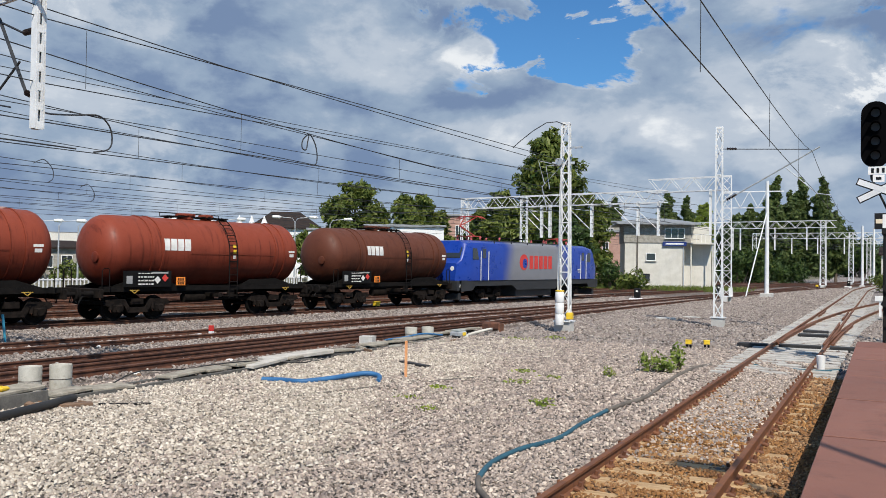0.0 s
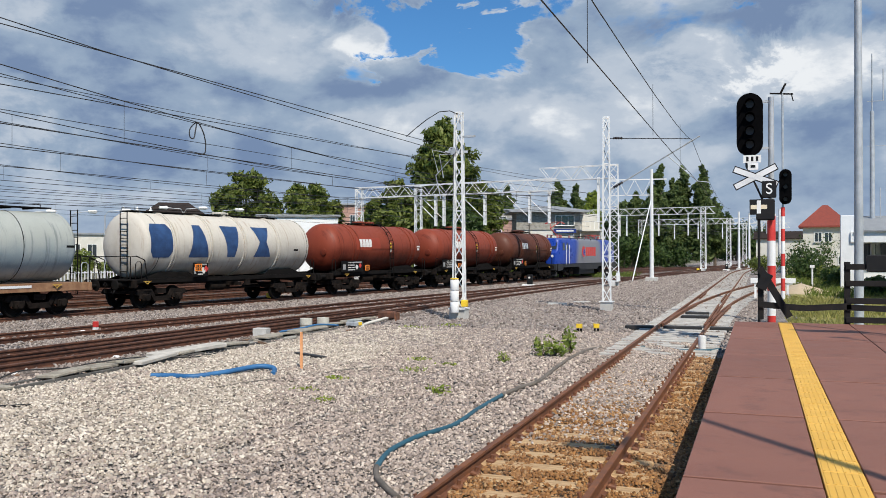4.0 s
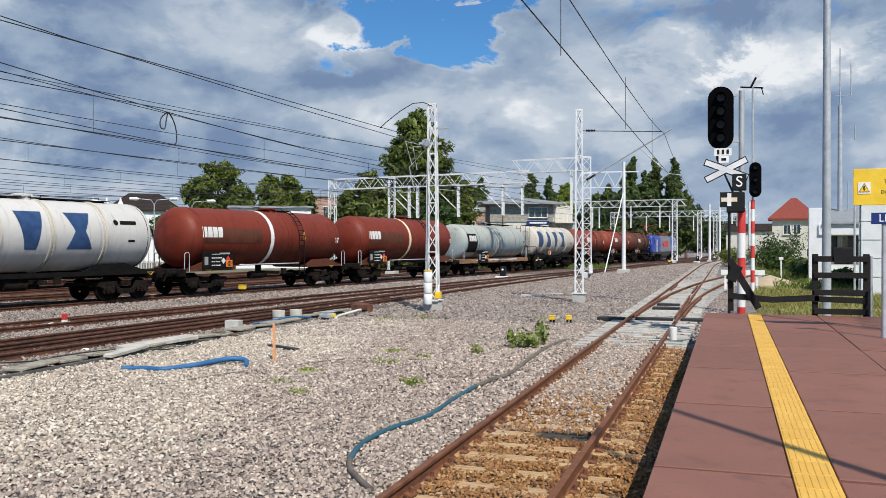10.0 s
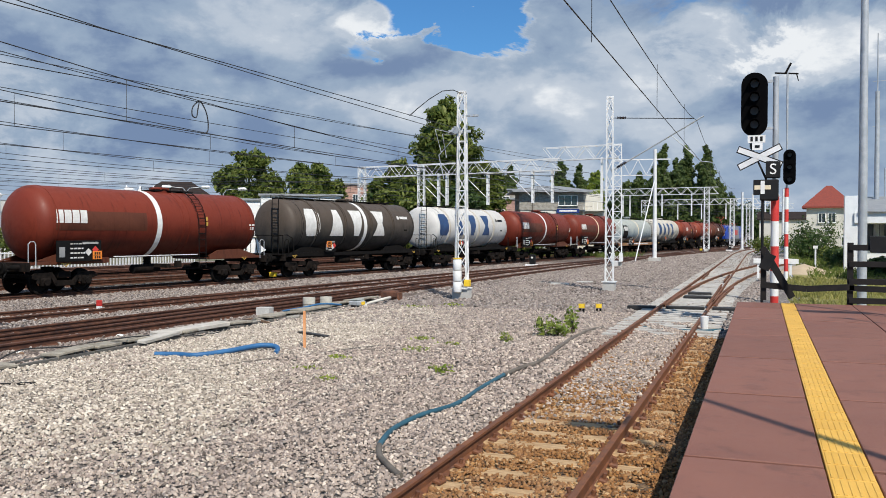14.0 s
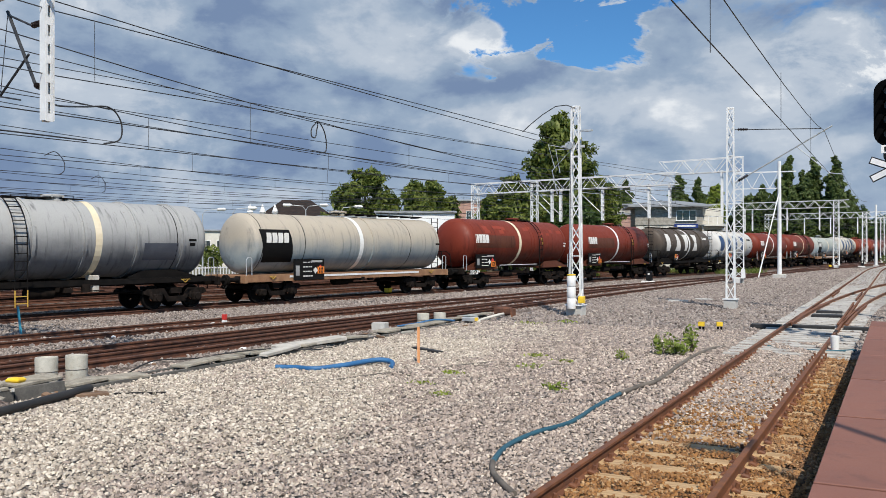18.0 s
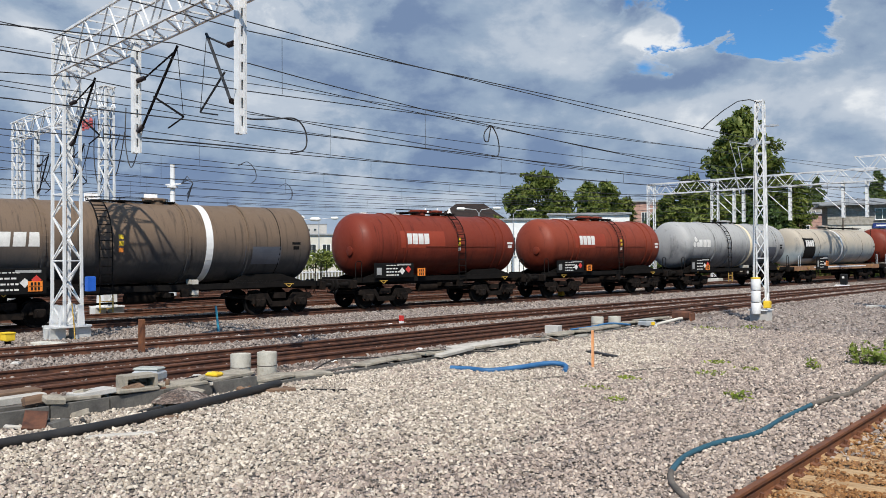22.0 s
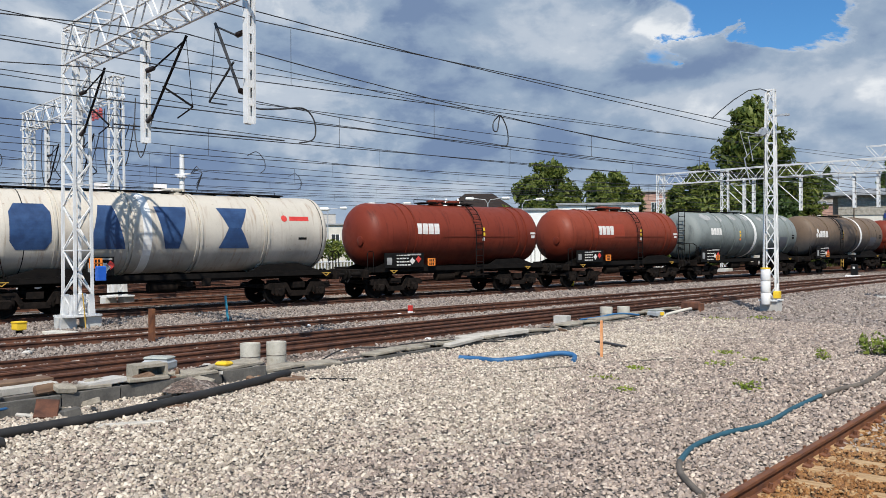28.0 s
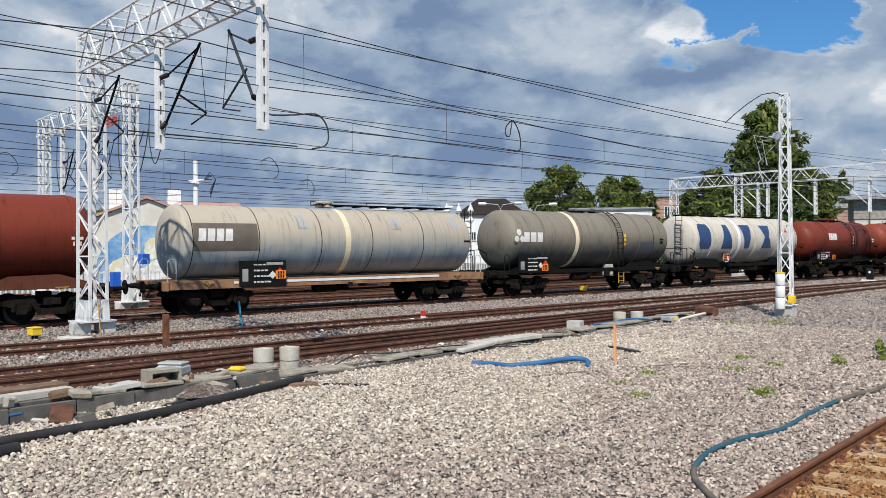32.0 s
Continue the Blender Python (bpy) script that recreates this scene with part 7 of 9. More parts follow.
def build_tower():
    t = thing("signal_tower", "pale two-storey signal tower with a grey upper floor", "signal tower", place=pose(-23.1, 96.9, GROUND_Z, 0, 0, 20))
    part("wall", Geo().box((0, 3.4, 2.6), (6.6, 6.8, 5.2), chamfer=0.02), PLASTER, t, "pale plastered ground floor")
    part("upper_wall", Geo().box((0.3, 3.4, 6.25), (7.4, 7.0, 2.1), chamfer=0.02), CONCRETE_OLD, t, "grey upper signal room")
    part("roof", hip_roof(8.2, 8.0, 0.7, 0.5, 0.3), ROOF_GREY, t, "low grey roof", place=pose(0.3, 3.4, 7.45))
    part("plinth", Geo().box((-2.2, -0.35, 0.55), (2.4, 0.7, 1.1), chamfer=0.02), CONCRETE, t)
    window(t, (2.2, -0.12, 6.3), 2.2, 1.2, WHITE, 2)
    window(t, (-0.4, -0.02, 3.6), 1.1, 0.9, WHITE, 0)
    window(t, (-0.9, -0.02, 1.3), 0.8, 0.8, DARK_TIMBER, 0)
    part("name_board", Geo().box((2.2, -0.22, 5.1), (2.6, 0.06, 0.5)), BLUE_SIGN, t, "blue name board")
    part("name_bars", Geo().box((2.2, -0.255, 5.1), (2.0, 0.012, 0.16)), WHITE, t)
    part("downpipe", Geo().cyl((3.2, -0.1, 0), (3.2, -0.1, 5.2), 0.06, n=8), GALV, t)
    part("downpipe", Geo().cyl((-1.9, -0.1, 1.1), (-1.9, -0.1, 7.2), 0.08, n=8), GREY_HOSE, t)
    part("balcony", Geo().box((5.2, 2.0, 5.2), (3.4, 2.2, 0.18)), PLASTER, t)
    g = Geo()
    for x in np.arange(3.8, 6.9, 0.5):
        g.beam((float(x), 0.95, 5.2), (float(x), 0.95, 6.2), 0.04)
    g.beam((3.7, 0.95, 6.2), (6.9, 0.95, 6.2), 0.05)
    g.beam((6.9, 0.95, 6.2), (6.9, 3.1, 6.2), 0.05)
    part("balcony_rail", g, WHITE_STEEL, t)
    for x in (4.2, 6.6):
        part("balcony_post", Geo().cyl((x, 1.1, 0), (x, 1.1, 5.1), 0.09, n=8), PLASTER, t)
    part("annex", Geo().box((5.2, 4.8, 3.6), (3.2, 3.6, 7.2), chamfer=0.02), PLASTER, t)


def block(name, label, az, dist, length, depth, height, wall, roof=None, rise=0.0, face=None, windows=(), category="building", roof_kind="flat", ridge=0.4):
    x, y = polar(az, dist)
    b = thing(name, label, category, place=pose(x, y, GROUND_Z, 0, 0, az if face is None else face))
    part("wall", Geo().box((0, depth / 2, height / 2), (length, depth, height), chamfer=0.02), wall, b)
    if roof_kind == "gable":
        part("roof", gable_roof(length, depth, rise), roof, b, place=pose(0, depth / 2, height + 0.12))
    elif roof_kind == "hip":
        part("roof", hip_roof(length, depth, rise, ridge=ridge), roof, b, place=pose(0, depth / 2, height + 0.12))
    elif roof:
        part("roof", Geo().box((0, depth / 2, height + 0.12), (length + 0.5, depth + 0.5, 0.26), chamfer=0.03), roof, b)
    for (wx, wz, ww, wh) in windows:
        window(b, (wx, -0.02, wz), ww, wh)
    return b


def build_town():
    w = block("warehouse", "long low white building with a flat roof", 29.9, 94, 8.6, 14, 6.5, PLASTER_WHITE, ROOF_GREY, windows=[(-3.5 + 1.8 * k, 3.4, 1.0, 1.4) for k in range(4)])
    block("warehouse", "low white hall with a pale sheet roof", 33.6, 100, 9.5, 16, 6.2, PLASTER_WHITE, ROOF_GREY, windows=[(-3.6 + 1.2 * k, 3.2, 0.8, 2.2) for k in range(6)])
    block("hipped_house", "dark hip-roofed building with pale walls", 37.8, 140, 10.6, 10.0, 7.9, PLASTER_WHITE, ROOF_DARK, 2.8, windows=[(-3 + 2 * k, 4.4, 0.9, 1.4) for k in range(4)], roof_kind="hip")
    block("brick_house", "pinkish brick house between the trees", 26.9, 126, 6.5, 8.0, 9.6, BRICK_WALL, ROOF_GREY, windows=[(1.3, 7.4, 0.9, 1.6), (-1.3, 7.4, 0.9, 1.6), (1.3, 3.6, 0.9, 1.6)])
    block("brick_house", "pinkish brick house behind the siding trees", 16.8, 130, 5.5, 8.0, 7.6, BRICK_WALL, ROOF_GREY, windows=[(0.6, 5.4, 0.9, 1.4), (-1.4, 3.0, 0.9, 1.4)])
    block("apartment_block", "pale flat-roofed block behind the tower", 15.0, 155, 10.0, 8.0, 10.3, CONCRETE_OLD, ROOF_GREY, windows=[(-3.4 + 2.2 * k, z, 1.3, 1.1) for k in range(4) for z in (8.6, 5.8)])
    block("cream_house", "cream building with a shallow roof", 11.0, 158, 5.0, 8.0, 8.6, PLASTER_CREAM, PLASTER_CREAM, 2.0, roof_kind="gable")
    # house with the red roof
    block("red_roofed_house", "small pale house with a red tiled hip roof", -3.85, 112, 4.9, 5.2, 5.65, PLASTER, ROOF_RED, 2.6, windows=[(-0.75, 4.4, 0.85, 1.2), (0.35, 4.4, 0.85, 1.2), (1.8, 1.6, 0.8, 1.1)], roof_kind="hip", ridge=0.10, category="house")
    block("low_house", "low dark-roofed house beyond the line", -1.4, 150, 8.0, 6.0, 4.8, PLASTER, ROOF_DARK, 1.2, roof_kind="gable", category="house")
    # gabled shed with the painted end wall
    x, y = polar(60.2, 62)
    s = thing("gabled_building", "pale gabled building with a painted end wall", "building", place=pose(x, y, GROUND_Z, 0, 0, 62))
    out = [(-4.6, 0), (4.6, 0), (4.6, 4.2), (0, 6.0), (-4.6, 4.2)]
    part("wall", Geo().prism(out, 22, Matrix.Identity(4)), PLASTER, s)
    arch = [(3.3 * math.cos(radians(a)), 1.0 + 3.2 * math.sin(radians(a))) for a in range(0, 181, 15)]
    arch = [(3.3, 0.2)] + arch + [(-3.3, 0.2)]
    part("mural_sky", Geo().prism(arch, 0.02, Matrix.Translation((0, -0.03, 0))), MURAL_BLUE, s, "blue painted arch on the end wall")
    for (cx, cz, rx, rz, a) in ((-1.4, 1.5, 1.3, 0.6, 20), (1.2, 1.6, 1.5, 0.5, 20), (0.0, 0.8, 2.6, 0.5, 0), (0.4, 2.6, 0.6, 0.8, -10)):
        sh = [(cx + rx * math.cos(radians(b)) * math.cos(radians(a)) - rz * math.sin(radians(b)) * math.sin(radians(a)), cz + rx * math.cos(radians(b)) * math.sin(radians(a)) + rz * math.sin(radians(b)) * math.cos(radians(a))) for b in range(0, 360, 40)]
        part("mural_shape", Geo().prism(sh, 0.015, Matrix.Translation((0, -0.05 - 0.004 * abs(cx), 0))), MURAL_MIX, s, "pale painted shapes of the mural")
    part("roof", gable_roof(22.2, 9.2, 1.9, 0.25), BRICK_WALL, s, place=pose(0, 11.1, 4.32, 0, 0, 90))
    for (px_, py_) in ((-2.0, 3.0), (2.0, 3.4), (2.4, 12.0)):
        part("chimney", Geo().box((px_, py_, 6.1), (0.9, 0.7, 1.5), chamfer=0.02), WHITE, s, "white chimney block")
    # low sheds with a tiled roof next to it
    block("shed", "pale brown-roofed house beyond the sidings", 56.7, 75, 5.4, 8.0, 5.6, PLASTER, BRICK_WALL, 1.0, roof_kind="gable")
    block("station_hall", "low dark-roofed station building across the yard", 52.2, 105, 12.0, 8.0, 3.7, CONCRETE_OLD, ROOF_DARK, 0.8, roof_kind="hip", windows=[(-4 + 2 * k, 2.2, 1.2, 1.4) for k in range(5)])
    block("station_hall", "pale long station building across the yard", 45.5, 120, 16.0, 8.0, 5.0, PLASTER, ROOF_GREY, windows=[(-6 + 2 * k, 3.0, 1.2, 1.6) for k in range(7)])
    block("shed", "plain cream building beyond the sidings", 70.3, 60, 6.0, 8.0, 5.2, PLASTER_CREAM, ROOF_GREY)
    block("shed", "narrow cream switch house beyond the sidings", 64.4, 78, 1.9, 3.0, 4.4, PLASTER_CREAM, ROOF_GREY)
    for k, (az, dist, length, height) in enumerate(((63.2, 420, 24, 17), (66.0, 460, 30, 20), (68.4, 430, 18, 24), (61.6, 500, 26, 18), (50.4, 480, 30, 16), (48.6, 520, 22, 20))):
        block("apartment_block", "far pale block of flats on the skyline", az, dist, length, 12, height, (PLASTER_WHITE, PLASTER, CONCRETE)[k % 3], ROOF_GREY, windows=[(-length / 2 + 3 + 4 * i, 3 + 3.4 * j, 1.8, 1.5) for i in range(int((length - 3) // 4)) for j in range(int((height - 3) // 3.4))])
    # white roof ornaments
    for az in (39.2, 40.0, 40.8):
        x, y = polar(az, 128)
        f = thing("roof_finial", "white turned roof finial", "finial", "finials on the far roof", place=pose(x, y, 0))
        part("stem", Geo().lathe([(0, 0.14), (6.0, 0.14), (6.2, 0.42), (6.5, 0.48), (7.0, 0.12), (7.3, 0.14), (7.8, 0.50), (8.2, 0.34), (9.0, 0.03)], 12, "z"), WHITE, f, smooth=True)
    # white station building by the platform
    s = thing("station_building", "white modern station building with a grey canopy roof", "building", place=pose(0, 0, GROUND_Z))
    part("end_pillar", Geo().box((5.55, 62.3, 2.5), (0.85, 0.7, 5.0), chamfer=0.02), WHITE_CLAD, s)
    part("back_wall", Geo().box((8.2, 66.2, 2.2), (5.0, 0.4, 4.4)), PLASTER_WHITE, s)
    part("lower_front", Geo().box((7.9, 63.4, 0.7), (4.2, 0.3, 1.4)), WHITE_CLAD, s)
    part("canopy", Geo().box((8.0, 63.6, 3.55), (4.6, 3.6, 0.75), chamfer=0.03), WHITE_CLAD, s, "white canopy edge")
    q = [(5.95, 61.6, 4.0), (10.4, 61.6, 4.0), (10.4, 66.4, 5.1), (5.95, 66.4, 5.1), (5.95, 61.6, 3.9), (10.4, 61.6, 3.9), (10.4, 66.4, 3.9), (5.95, 66.4, 3.9)]
    part("roof", Geo().add(q, [(0, 1, 2, 3), (7, 6, 5, 4), (0, 4, 5, 1), (1, 5, 6, 2), (2, 6, 7, 3), (3, 7, 4, 0)]), ROOF_GREY, s, "sloping grey sheet roof")
    for x in (7.0, 8.6):
        part("door", Geo().box((x, 65.9, 1.7), (1.3, 0.2, 2.9)), GLASS, s, "dark glazed door")
    h = thing("station_wing", "nearer white station wing with panel cladding", "building", place=pose(6.0, 45.9, GROUND_Z, 0, 0, -9) @ pose(-6.5, -46.1, 0))
    part("wing_core", Geo().box((10.2, 52.0, 2.2), (7.2, 11.6, 4.4)), PLASTER_WHITE, h)
    panel_me = Geo().box((0, 0, 0), (2.36, 0.05, 0.86), chamfer=0.012).mesh("cladding_panel")
    for i in range(3):
        for j in range(5):
            part("cladding_panel", panel_me, WHITE_CLAD, h, place=pose(7.82 + 2.4 * i, 46.15, 0.5 + 0.9 * j))
    for i in range(4):
        for j in range(5):
            part("cladding_panel", panel_me, WHITE_CLAD, h, place=pose(6.55, 47.4 + 2.4 * i, 0.5 + 0.9 * j, 0, 0, 90))
    part("parapet", Geo().box((10.2, 52.0, 4.70), (7.4, 11.8, 0.16)), GALV, h)
    part("downpipe", Geo().tube([(6.4, 46.1, 4.6), (6.35, 46.05, 4.2), (6.35, 46.05, 0)], 0.05, 8), GALV, h)


def street_lamp(az, dist, height, arms=1, reach=1.6):
    x, y = polar(az, dist)
    l = thing("street_lamp", "slim grey street lamp with flat white heads", "street lamp", "street lamps across the yard", place=pose(x, y, GROUND_Z, 0, 0, az))
    part("pole", Geo().cyl((0, 0, 0), (0, 0, height - 0.5), 0.09, 0.06, 8), GALV, l, smooth=True)
    for s in ((1,) if arms == 1 else (-1, 1)):
        part("arm", Geo().tube([(0, 0, height - 0.6), (s * 0.3, 0, height - 0.12), (s * reach, 0, height)], 0.04, 6), GALV, l)
        part("lamp_head", Geo().lathe([(-0.5, 0.02), (-0.42, 0.16), (0.3, 0.2), (0.5, 0.03)], 10, "x", (s * (reach + 0.4), 0, height)), WHITE, l, "white lamp head", smooth=True)
    return l


# ---- trees and bushes ----
def leaf_cloud(blobs, count, size, rng, droop=0.3):
    """Small leaf sprays on and in lumpy masses: (centre, radii); each spray a bent pair of blades."""
    vols = np.array([r[0] * r[1] * r[2] for _, r in blobs]) ** 0.67
    pick = rng.choice(len(blobs), count, p=vols / vols.sum())
    c = np.array([b[0] for b in blobs])[pick]
    r = np.array([b[1] for b in blobs])[pick]
    d = rng.normal(size=(count, 3))
    d /= np.linalg.norm(d, axis=1)[:, None]
    p = c + d * r * (rng.uniform(0.62, 1.06, (count, 1)))
    p += rng.normal(scale=0.06, size=(count, 3)) * r
    s = size * rng.uniform(0.55, 1.35, (count, 1))
    n = d + rng.normal(scale=0.55, size=(count, 3)) + np.array([0, 0, 0.35])
    n /= np.linalg.norm(n, axis=1)[:, None]
    a = np.cross(n, rng.normal(size=(count, 3)))
    a /= np.linalg.norm(a, axis=1)[:, None]
    b = np.cross(n, a)
    v = np.stack([p - a * s, p - b * s * 0.42 - n * s * 0.1, p + a * s + np.array([0, 0, -droop]) * s, p + b * s * 0.42 - n * s * 0.1], 1)
    f = np.arange(count * 4).reshape(count, 4)
    return v.reshape(-1, 3), f


def clumped(blobs, rng, each, share):
    """Smaller leaf clumps sitting on the skin of the masses, with gaps between them."""
    out = []
    for c, r in blobs:
        for _ in range(each):
            d = rng.normal(size=3)
            d /= np.linalg.norm(d)
            if d[2] < -0.55:
                d[2] *= -0.5
            k = rng.uniform(0.55, 1.12)
            q = share * rng.uniform(0.6, 1.3)
            out.append((tuple(c[i] + d[i] * r[i] * k for i in range(3)), (r[0] * q, r[1] * q, min(r[2], r[0]) * q * 0.75)))
    return out


def tree(label, at, height, width, seed, leaf, count=3600, leaf_size=0.34, narrow=False, trunk=0.22, low=0.22, shape="round"):
    rng = np.random.default_rng(seed)
    x, y = at
    t = thing("tree", label, "tree", "trees behind the yard", place=pose(x, y, GROUND_Z))
    blobs = []
    n = 16 if not narrow else 18
    for i in range(n):
        k = (i + 0.5) / n
        z = height * (low + (0.95 - low) * k)
        if narrow:
            prof = (0.80 + 0.25 * math.sin(math.pi * k)) * (1 - 0.75 * (max(0, k - 0.5) / 0.5) ** 1.6)
        elif shape == "cone":
            prof = min(1.0, 0.75 + 1.2 * k) * (1 - 0.72 * (max(0.0, k - 0.45) / 0.55) ** 1.5)
        else:
            prof = math.sin(math.pi * min(1, 0.22 + 0.70 * k)) ** 0.6
        rad = width / 2 * prof
        a = rng.uniform(0, math.tau)
        o = rad * (rng.uniform(0.15, 0.60) if narrow else rng.uniform(0.38, 0.64))
        br = rad * (rng.uniform(0.34, 0.56) if narrow else rng.uniform(0.38, 0.54)) + 0.15
        blobs.append(((o * math.cos(a), o * math.sin(a), z), (br, br, br * rng.uniform(0.7, 1.0) if not narrow else br * 1.7)))
        if not narrow:
            a += math.pi * rng.uniform(0.7, 1.3)
            blobs.append(((o * math.cos(a), o * math.sin(a), z + rng.uniform(-0.5, 0.5)), (br * 0.85, br * 0.85, br * 0.7)))
    v, f = leaf_cloud(clumped(blobs, rng, 11, 0.46 if narrow else 0.36), int(count * 0.8), leaf_size * 0.8, rng)
    v2, f2 = leaf_cloud([(c, (r[0] * 0.8, r[1] * 0.8, r[2] * 0.8)) for c, r in blobs], int(count * 0.35), leaf_size * 1.25, rng)
    crown = new("crown", quick_mesh("crown", np.concatenate([v, v2]), np.concatenate([f, f2 + len(v)]), leaf))
    crown.parent = t
    g = Geo()
    top = height * 0.8
    pts = [(0, 0, -0.2), (rng.uniform(-.1, .1), rng.uniform(-.1, .1), height * 0.25), (rng.uniform(-.3, .3), rng.uniform(-.3, .3), height * 0.55), (0, 0, top)]
    for (a, b), (ra, rb) in zip(zip(pts, pts[1:]), ((trunk * 1.3, trunk), (trunk, trunk * 0.6), (trunk * 0.6, 0.04))):
        g.cyl(a, b, ra, rb, 9, False)
    for c, r in blobs[:: 2]:
        k = min(0.9, max(0.25, (c[2] - r[2] * 0.6) / height))
        g.cyl((0, 0, height * k * 0.85), (c[0] * 0.8, c[1] * 0.8, c[2]), trunk * 0.32, 0.03, 6, False)
    part("trunk", g, BARK, t, smooth=True)
    return t


def bush(label, at, w, d, h, seed, leaf, count=900, size=0.2, z=GROUND_Z, category="bush", name="bush"):
    rng = np.random.default_rng(seed)
    t = thing(name, label, category, place=pose(at[0], at[1], z))
    blobs = [((rng.uniform(-w / 2, w / 2) * 0.75, rng.uniform(-d / 2, d / 2) * 0.75, h * rng.uniform(0.2, 0.66)), (w * 0.2 + 0.12, d * 0.2 + 0.12, h * rng.uniform(0.22, 0.36))) for _ in range(9)]
    v, f = leaf_cloud(blobs, count, size, rng)
    v[:, 2] = np.maximum(v[:, 2], 0.0)
    c = new("foliage", quick_mesh("foliage", v, f, leaf))
    c.parent = t
    g = Geo()
    for c_, r_ in blobs:
        g.cyl((c_[0] * 0.3, c_[1] * 0.3, -0.05), c_, 0.03 * h / 2 + 0.006, 0.006, 5, False)
    tagged(part("stems", g, BARK, t), kind="stuff")
    return t


def grass(label, area, density, height, seed, mat, accept=None, z=GROUND_Z):
    rng = np.random.default_rng(seed)
    x0, x1, y0, y1 = area
    n = int((x1 - x0) * (y1 - y0) * density)
    px, py = rng.uniform(x0, x1, n), rng.uniform(y0, y1, n)
    patch = np.sin(px * 1.7 + 0.6 * py) + np.sin(py * 0.9 - px * 0.5) + rng.normal(scale=0.8, size=n)
    keep = patch > -0.4
    if accept is not None:
        keep &= accept(px, py)
    px, py = px[keep], py[keep]
    n = len(px)
    h = height * rng.uniform(0.4, 1.25, n)
    a = rng.uniform(0, math.tau, n)
    w = 0.012 + 0.012 * rng.random(n)
    lean = rng.normal(scale=0.35, size=(n, 2)) * h[:, None]
    base = np.stack([px, py, np.full(n, z)], 1)
    side = np.stack([np.cos(a) * w, np.sin(a) * w, np.zeros(n)], 1)
    mid = base + np.concatenate([lean * 0.3, (h * 0.6)[:, None]], 1)
    tip = base + np.concatenate([lean, h[:, None]], 1)
    v = np.stack([base - side, base + side, mid + side * 0.8, tip], 1)
    ob = new("grass", quick_mesh("grass", v.reshape(-1, 3), np.arange(n * 4).reshape(n, 4), mat))
    tagged(ob, label, "grass", kind="stuff")


def build_green():
    T = [
        # bearing, distance, height, width, leaf, shape
        (33.3, 112, 13.4, 9.4, LEAF_A, "round"), (29.3, 108, 11.5, 7.6, LEAF_A, "round"), (27.9, 110, 9.6, 5.5, LEAF_A, "round"), (36.0, 116, 7.0, 5.5, LEAF_A, "round"),
        (20.2, 97, 18.4, 8.6, LEAF_A, "cone"), (23.3, 98, 11.2, 6.4, LEAF_A, "round"), (24.8, 99, 9.2, 4.6, LEAF_A, "round"), (17.7, 99, 11.0, 5.6, LEAF_A, "round"), (25.6, 101, 6.6, 4.0, LEAF_B, "round"),
        (18.6, 96, 9.5, 5.5, LEAF_A, "round"), (21.8, 94, 9.4, 8.0, LEAF_A, "round"), (19.4, 92, 7.6, 7.0, LEAF_B, "round"),
        (15.9, 165, 16.5, 3.8, LEAF_P, "narrow"), (12.6, 168, 17.5, 5.0, LEAF_P, "narrow"), (11.4, 166, 16.5, 4.0, LEAF_P, "narrow"), (10.3, 160, 14.4, 4.0, LEAF_C, "round"),
        (8.3, 168, 13.0, 5.4, LEAF_P, "narrow"), (7.5, 170, 15.0, 5.6, LEAF_P, "narrow"), (6.9, 164, 13.0, 5.4, LEAF_P, "narrow"), (5.95, 164, 19.8, 5.6, LEAF_P, "narrow"), (5.2, 170, 17.5, 5.2, LEAF_P, "narrow"), (4.6, 165, 19.4, 5.6, LEAF_P, "narrow"), (3.35, 164, 19.4, 5.0, LEAF_P, "narrow"), (2.6, 172, 13.5, 5.2, LEAF_P, "narrow"), (8.6, 160, 10.5, 7.0, LEAF_B, "round"), (2.0, 330, 18.0, 10.0, LEAF_B, "round"),
        (63.2, 108, 7.0, 7.0, LEAF_A, "round"), (65.4, 98, 6.4, 6.0, LEAF_A, "round"), (67.5, 92, 6.6, 7.0, LEAF_B, "round"), (53.6, 128, 7.5, 6.0, LEAF_A, "round"),
    ]
    for i, (az, dist, h, w, leaf, shape) in enumerate(T):
        narrow = shape == "narrow"
        label = "tall slender poplar in full leaf" if narrow else "broad leafy deciduous tree behind the tracks"
        if shape == "cone":
            label = "tall tapering deciduous tree behind the gantry"
        tree(label, polar(az, dist), h, w, 40 + i, leaf, 11000 if h > 11 else 6500, 0.36, narrow, 0.24, 0.40 if shape == "cone" else 0.12 if narrow else 0.16, shape)
    rng = np.random.default_rng(12)
    for i, az in enumerate(np.arange(-1.5, 10.0, 0.9)):
        # the bank leaves room for the running lines and goes on far behind them
        far = 2.1 if -0.8 < az < 5.6 else 1.0
        bush("thick green bank of shrubs beside the line", polar(float(az) + rng.uniform(-0.3, 0.3), rng.uniform(138, 156) * far), 6.5 * far, 4.0 * far, rng.uniform(4.0, 7.0) * far, 90 + i, (LEAF_B, LEAF_A, LEAF_B)[i % 3], 1700, 0.32 * far)
    for i, (az, dist, w, h) in enumerate(((-2.9, 84, 4.0, 3.0), (-4.2, 80, 2.2, 1.6), (-3.1, 100, 5.0, 4.6), (-2.2, 102, 3.4, 3.8), (-0.6, 105, 5.0, 2.6), (-6.6, 56, 2.0, 1.2), (-4.8, 70, 3.0, 2.0))):
        bush("leafy green shrub on the verge", polar(az, dist), w, w * 0.8, h, 130 + i, (LEAF_B, LEAF_A, LEAF_B)[i % 3], 1300, 0.16)
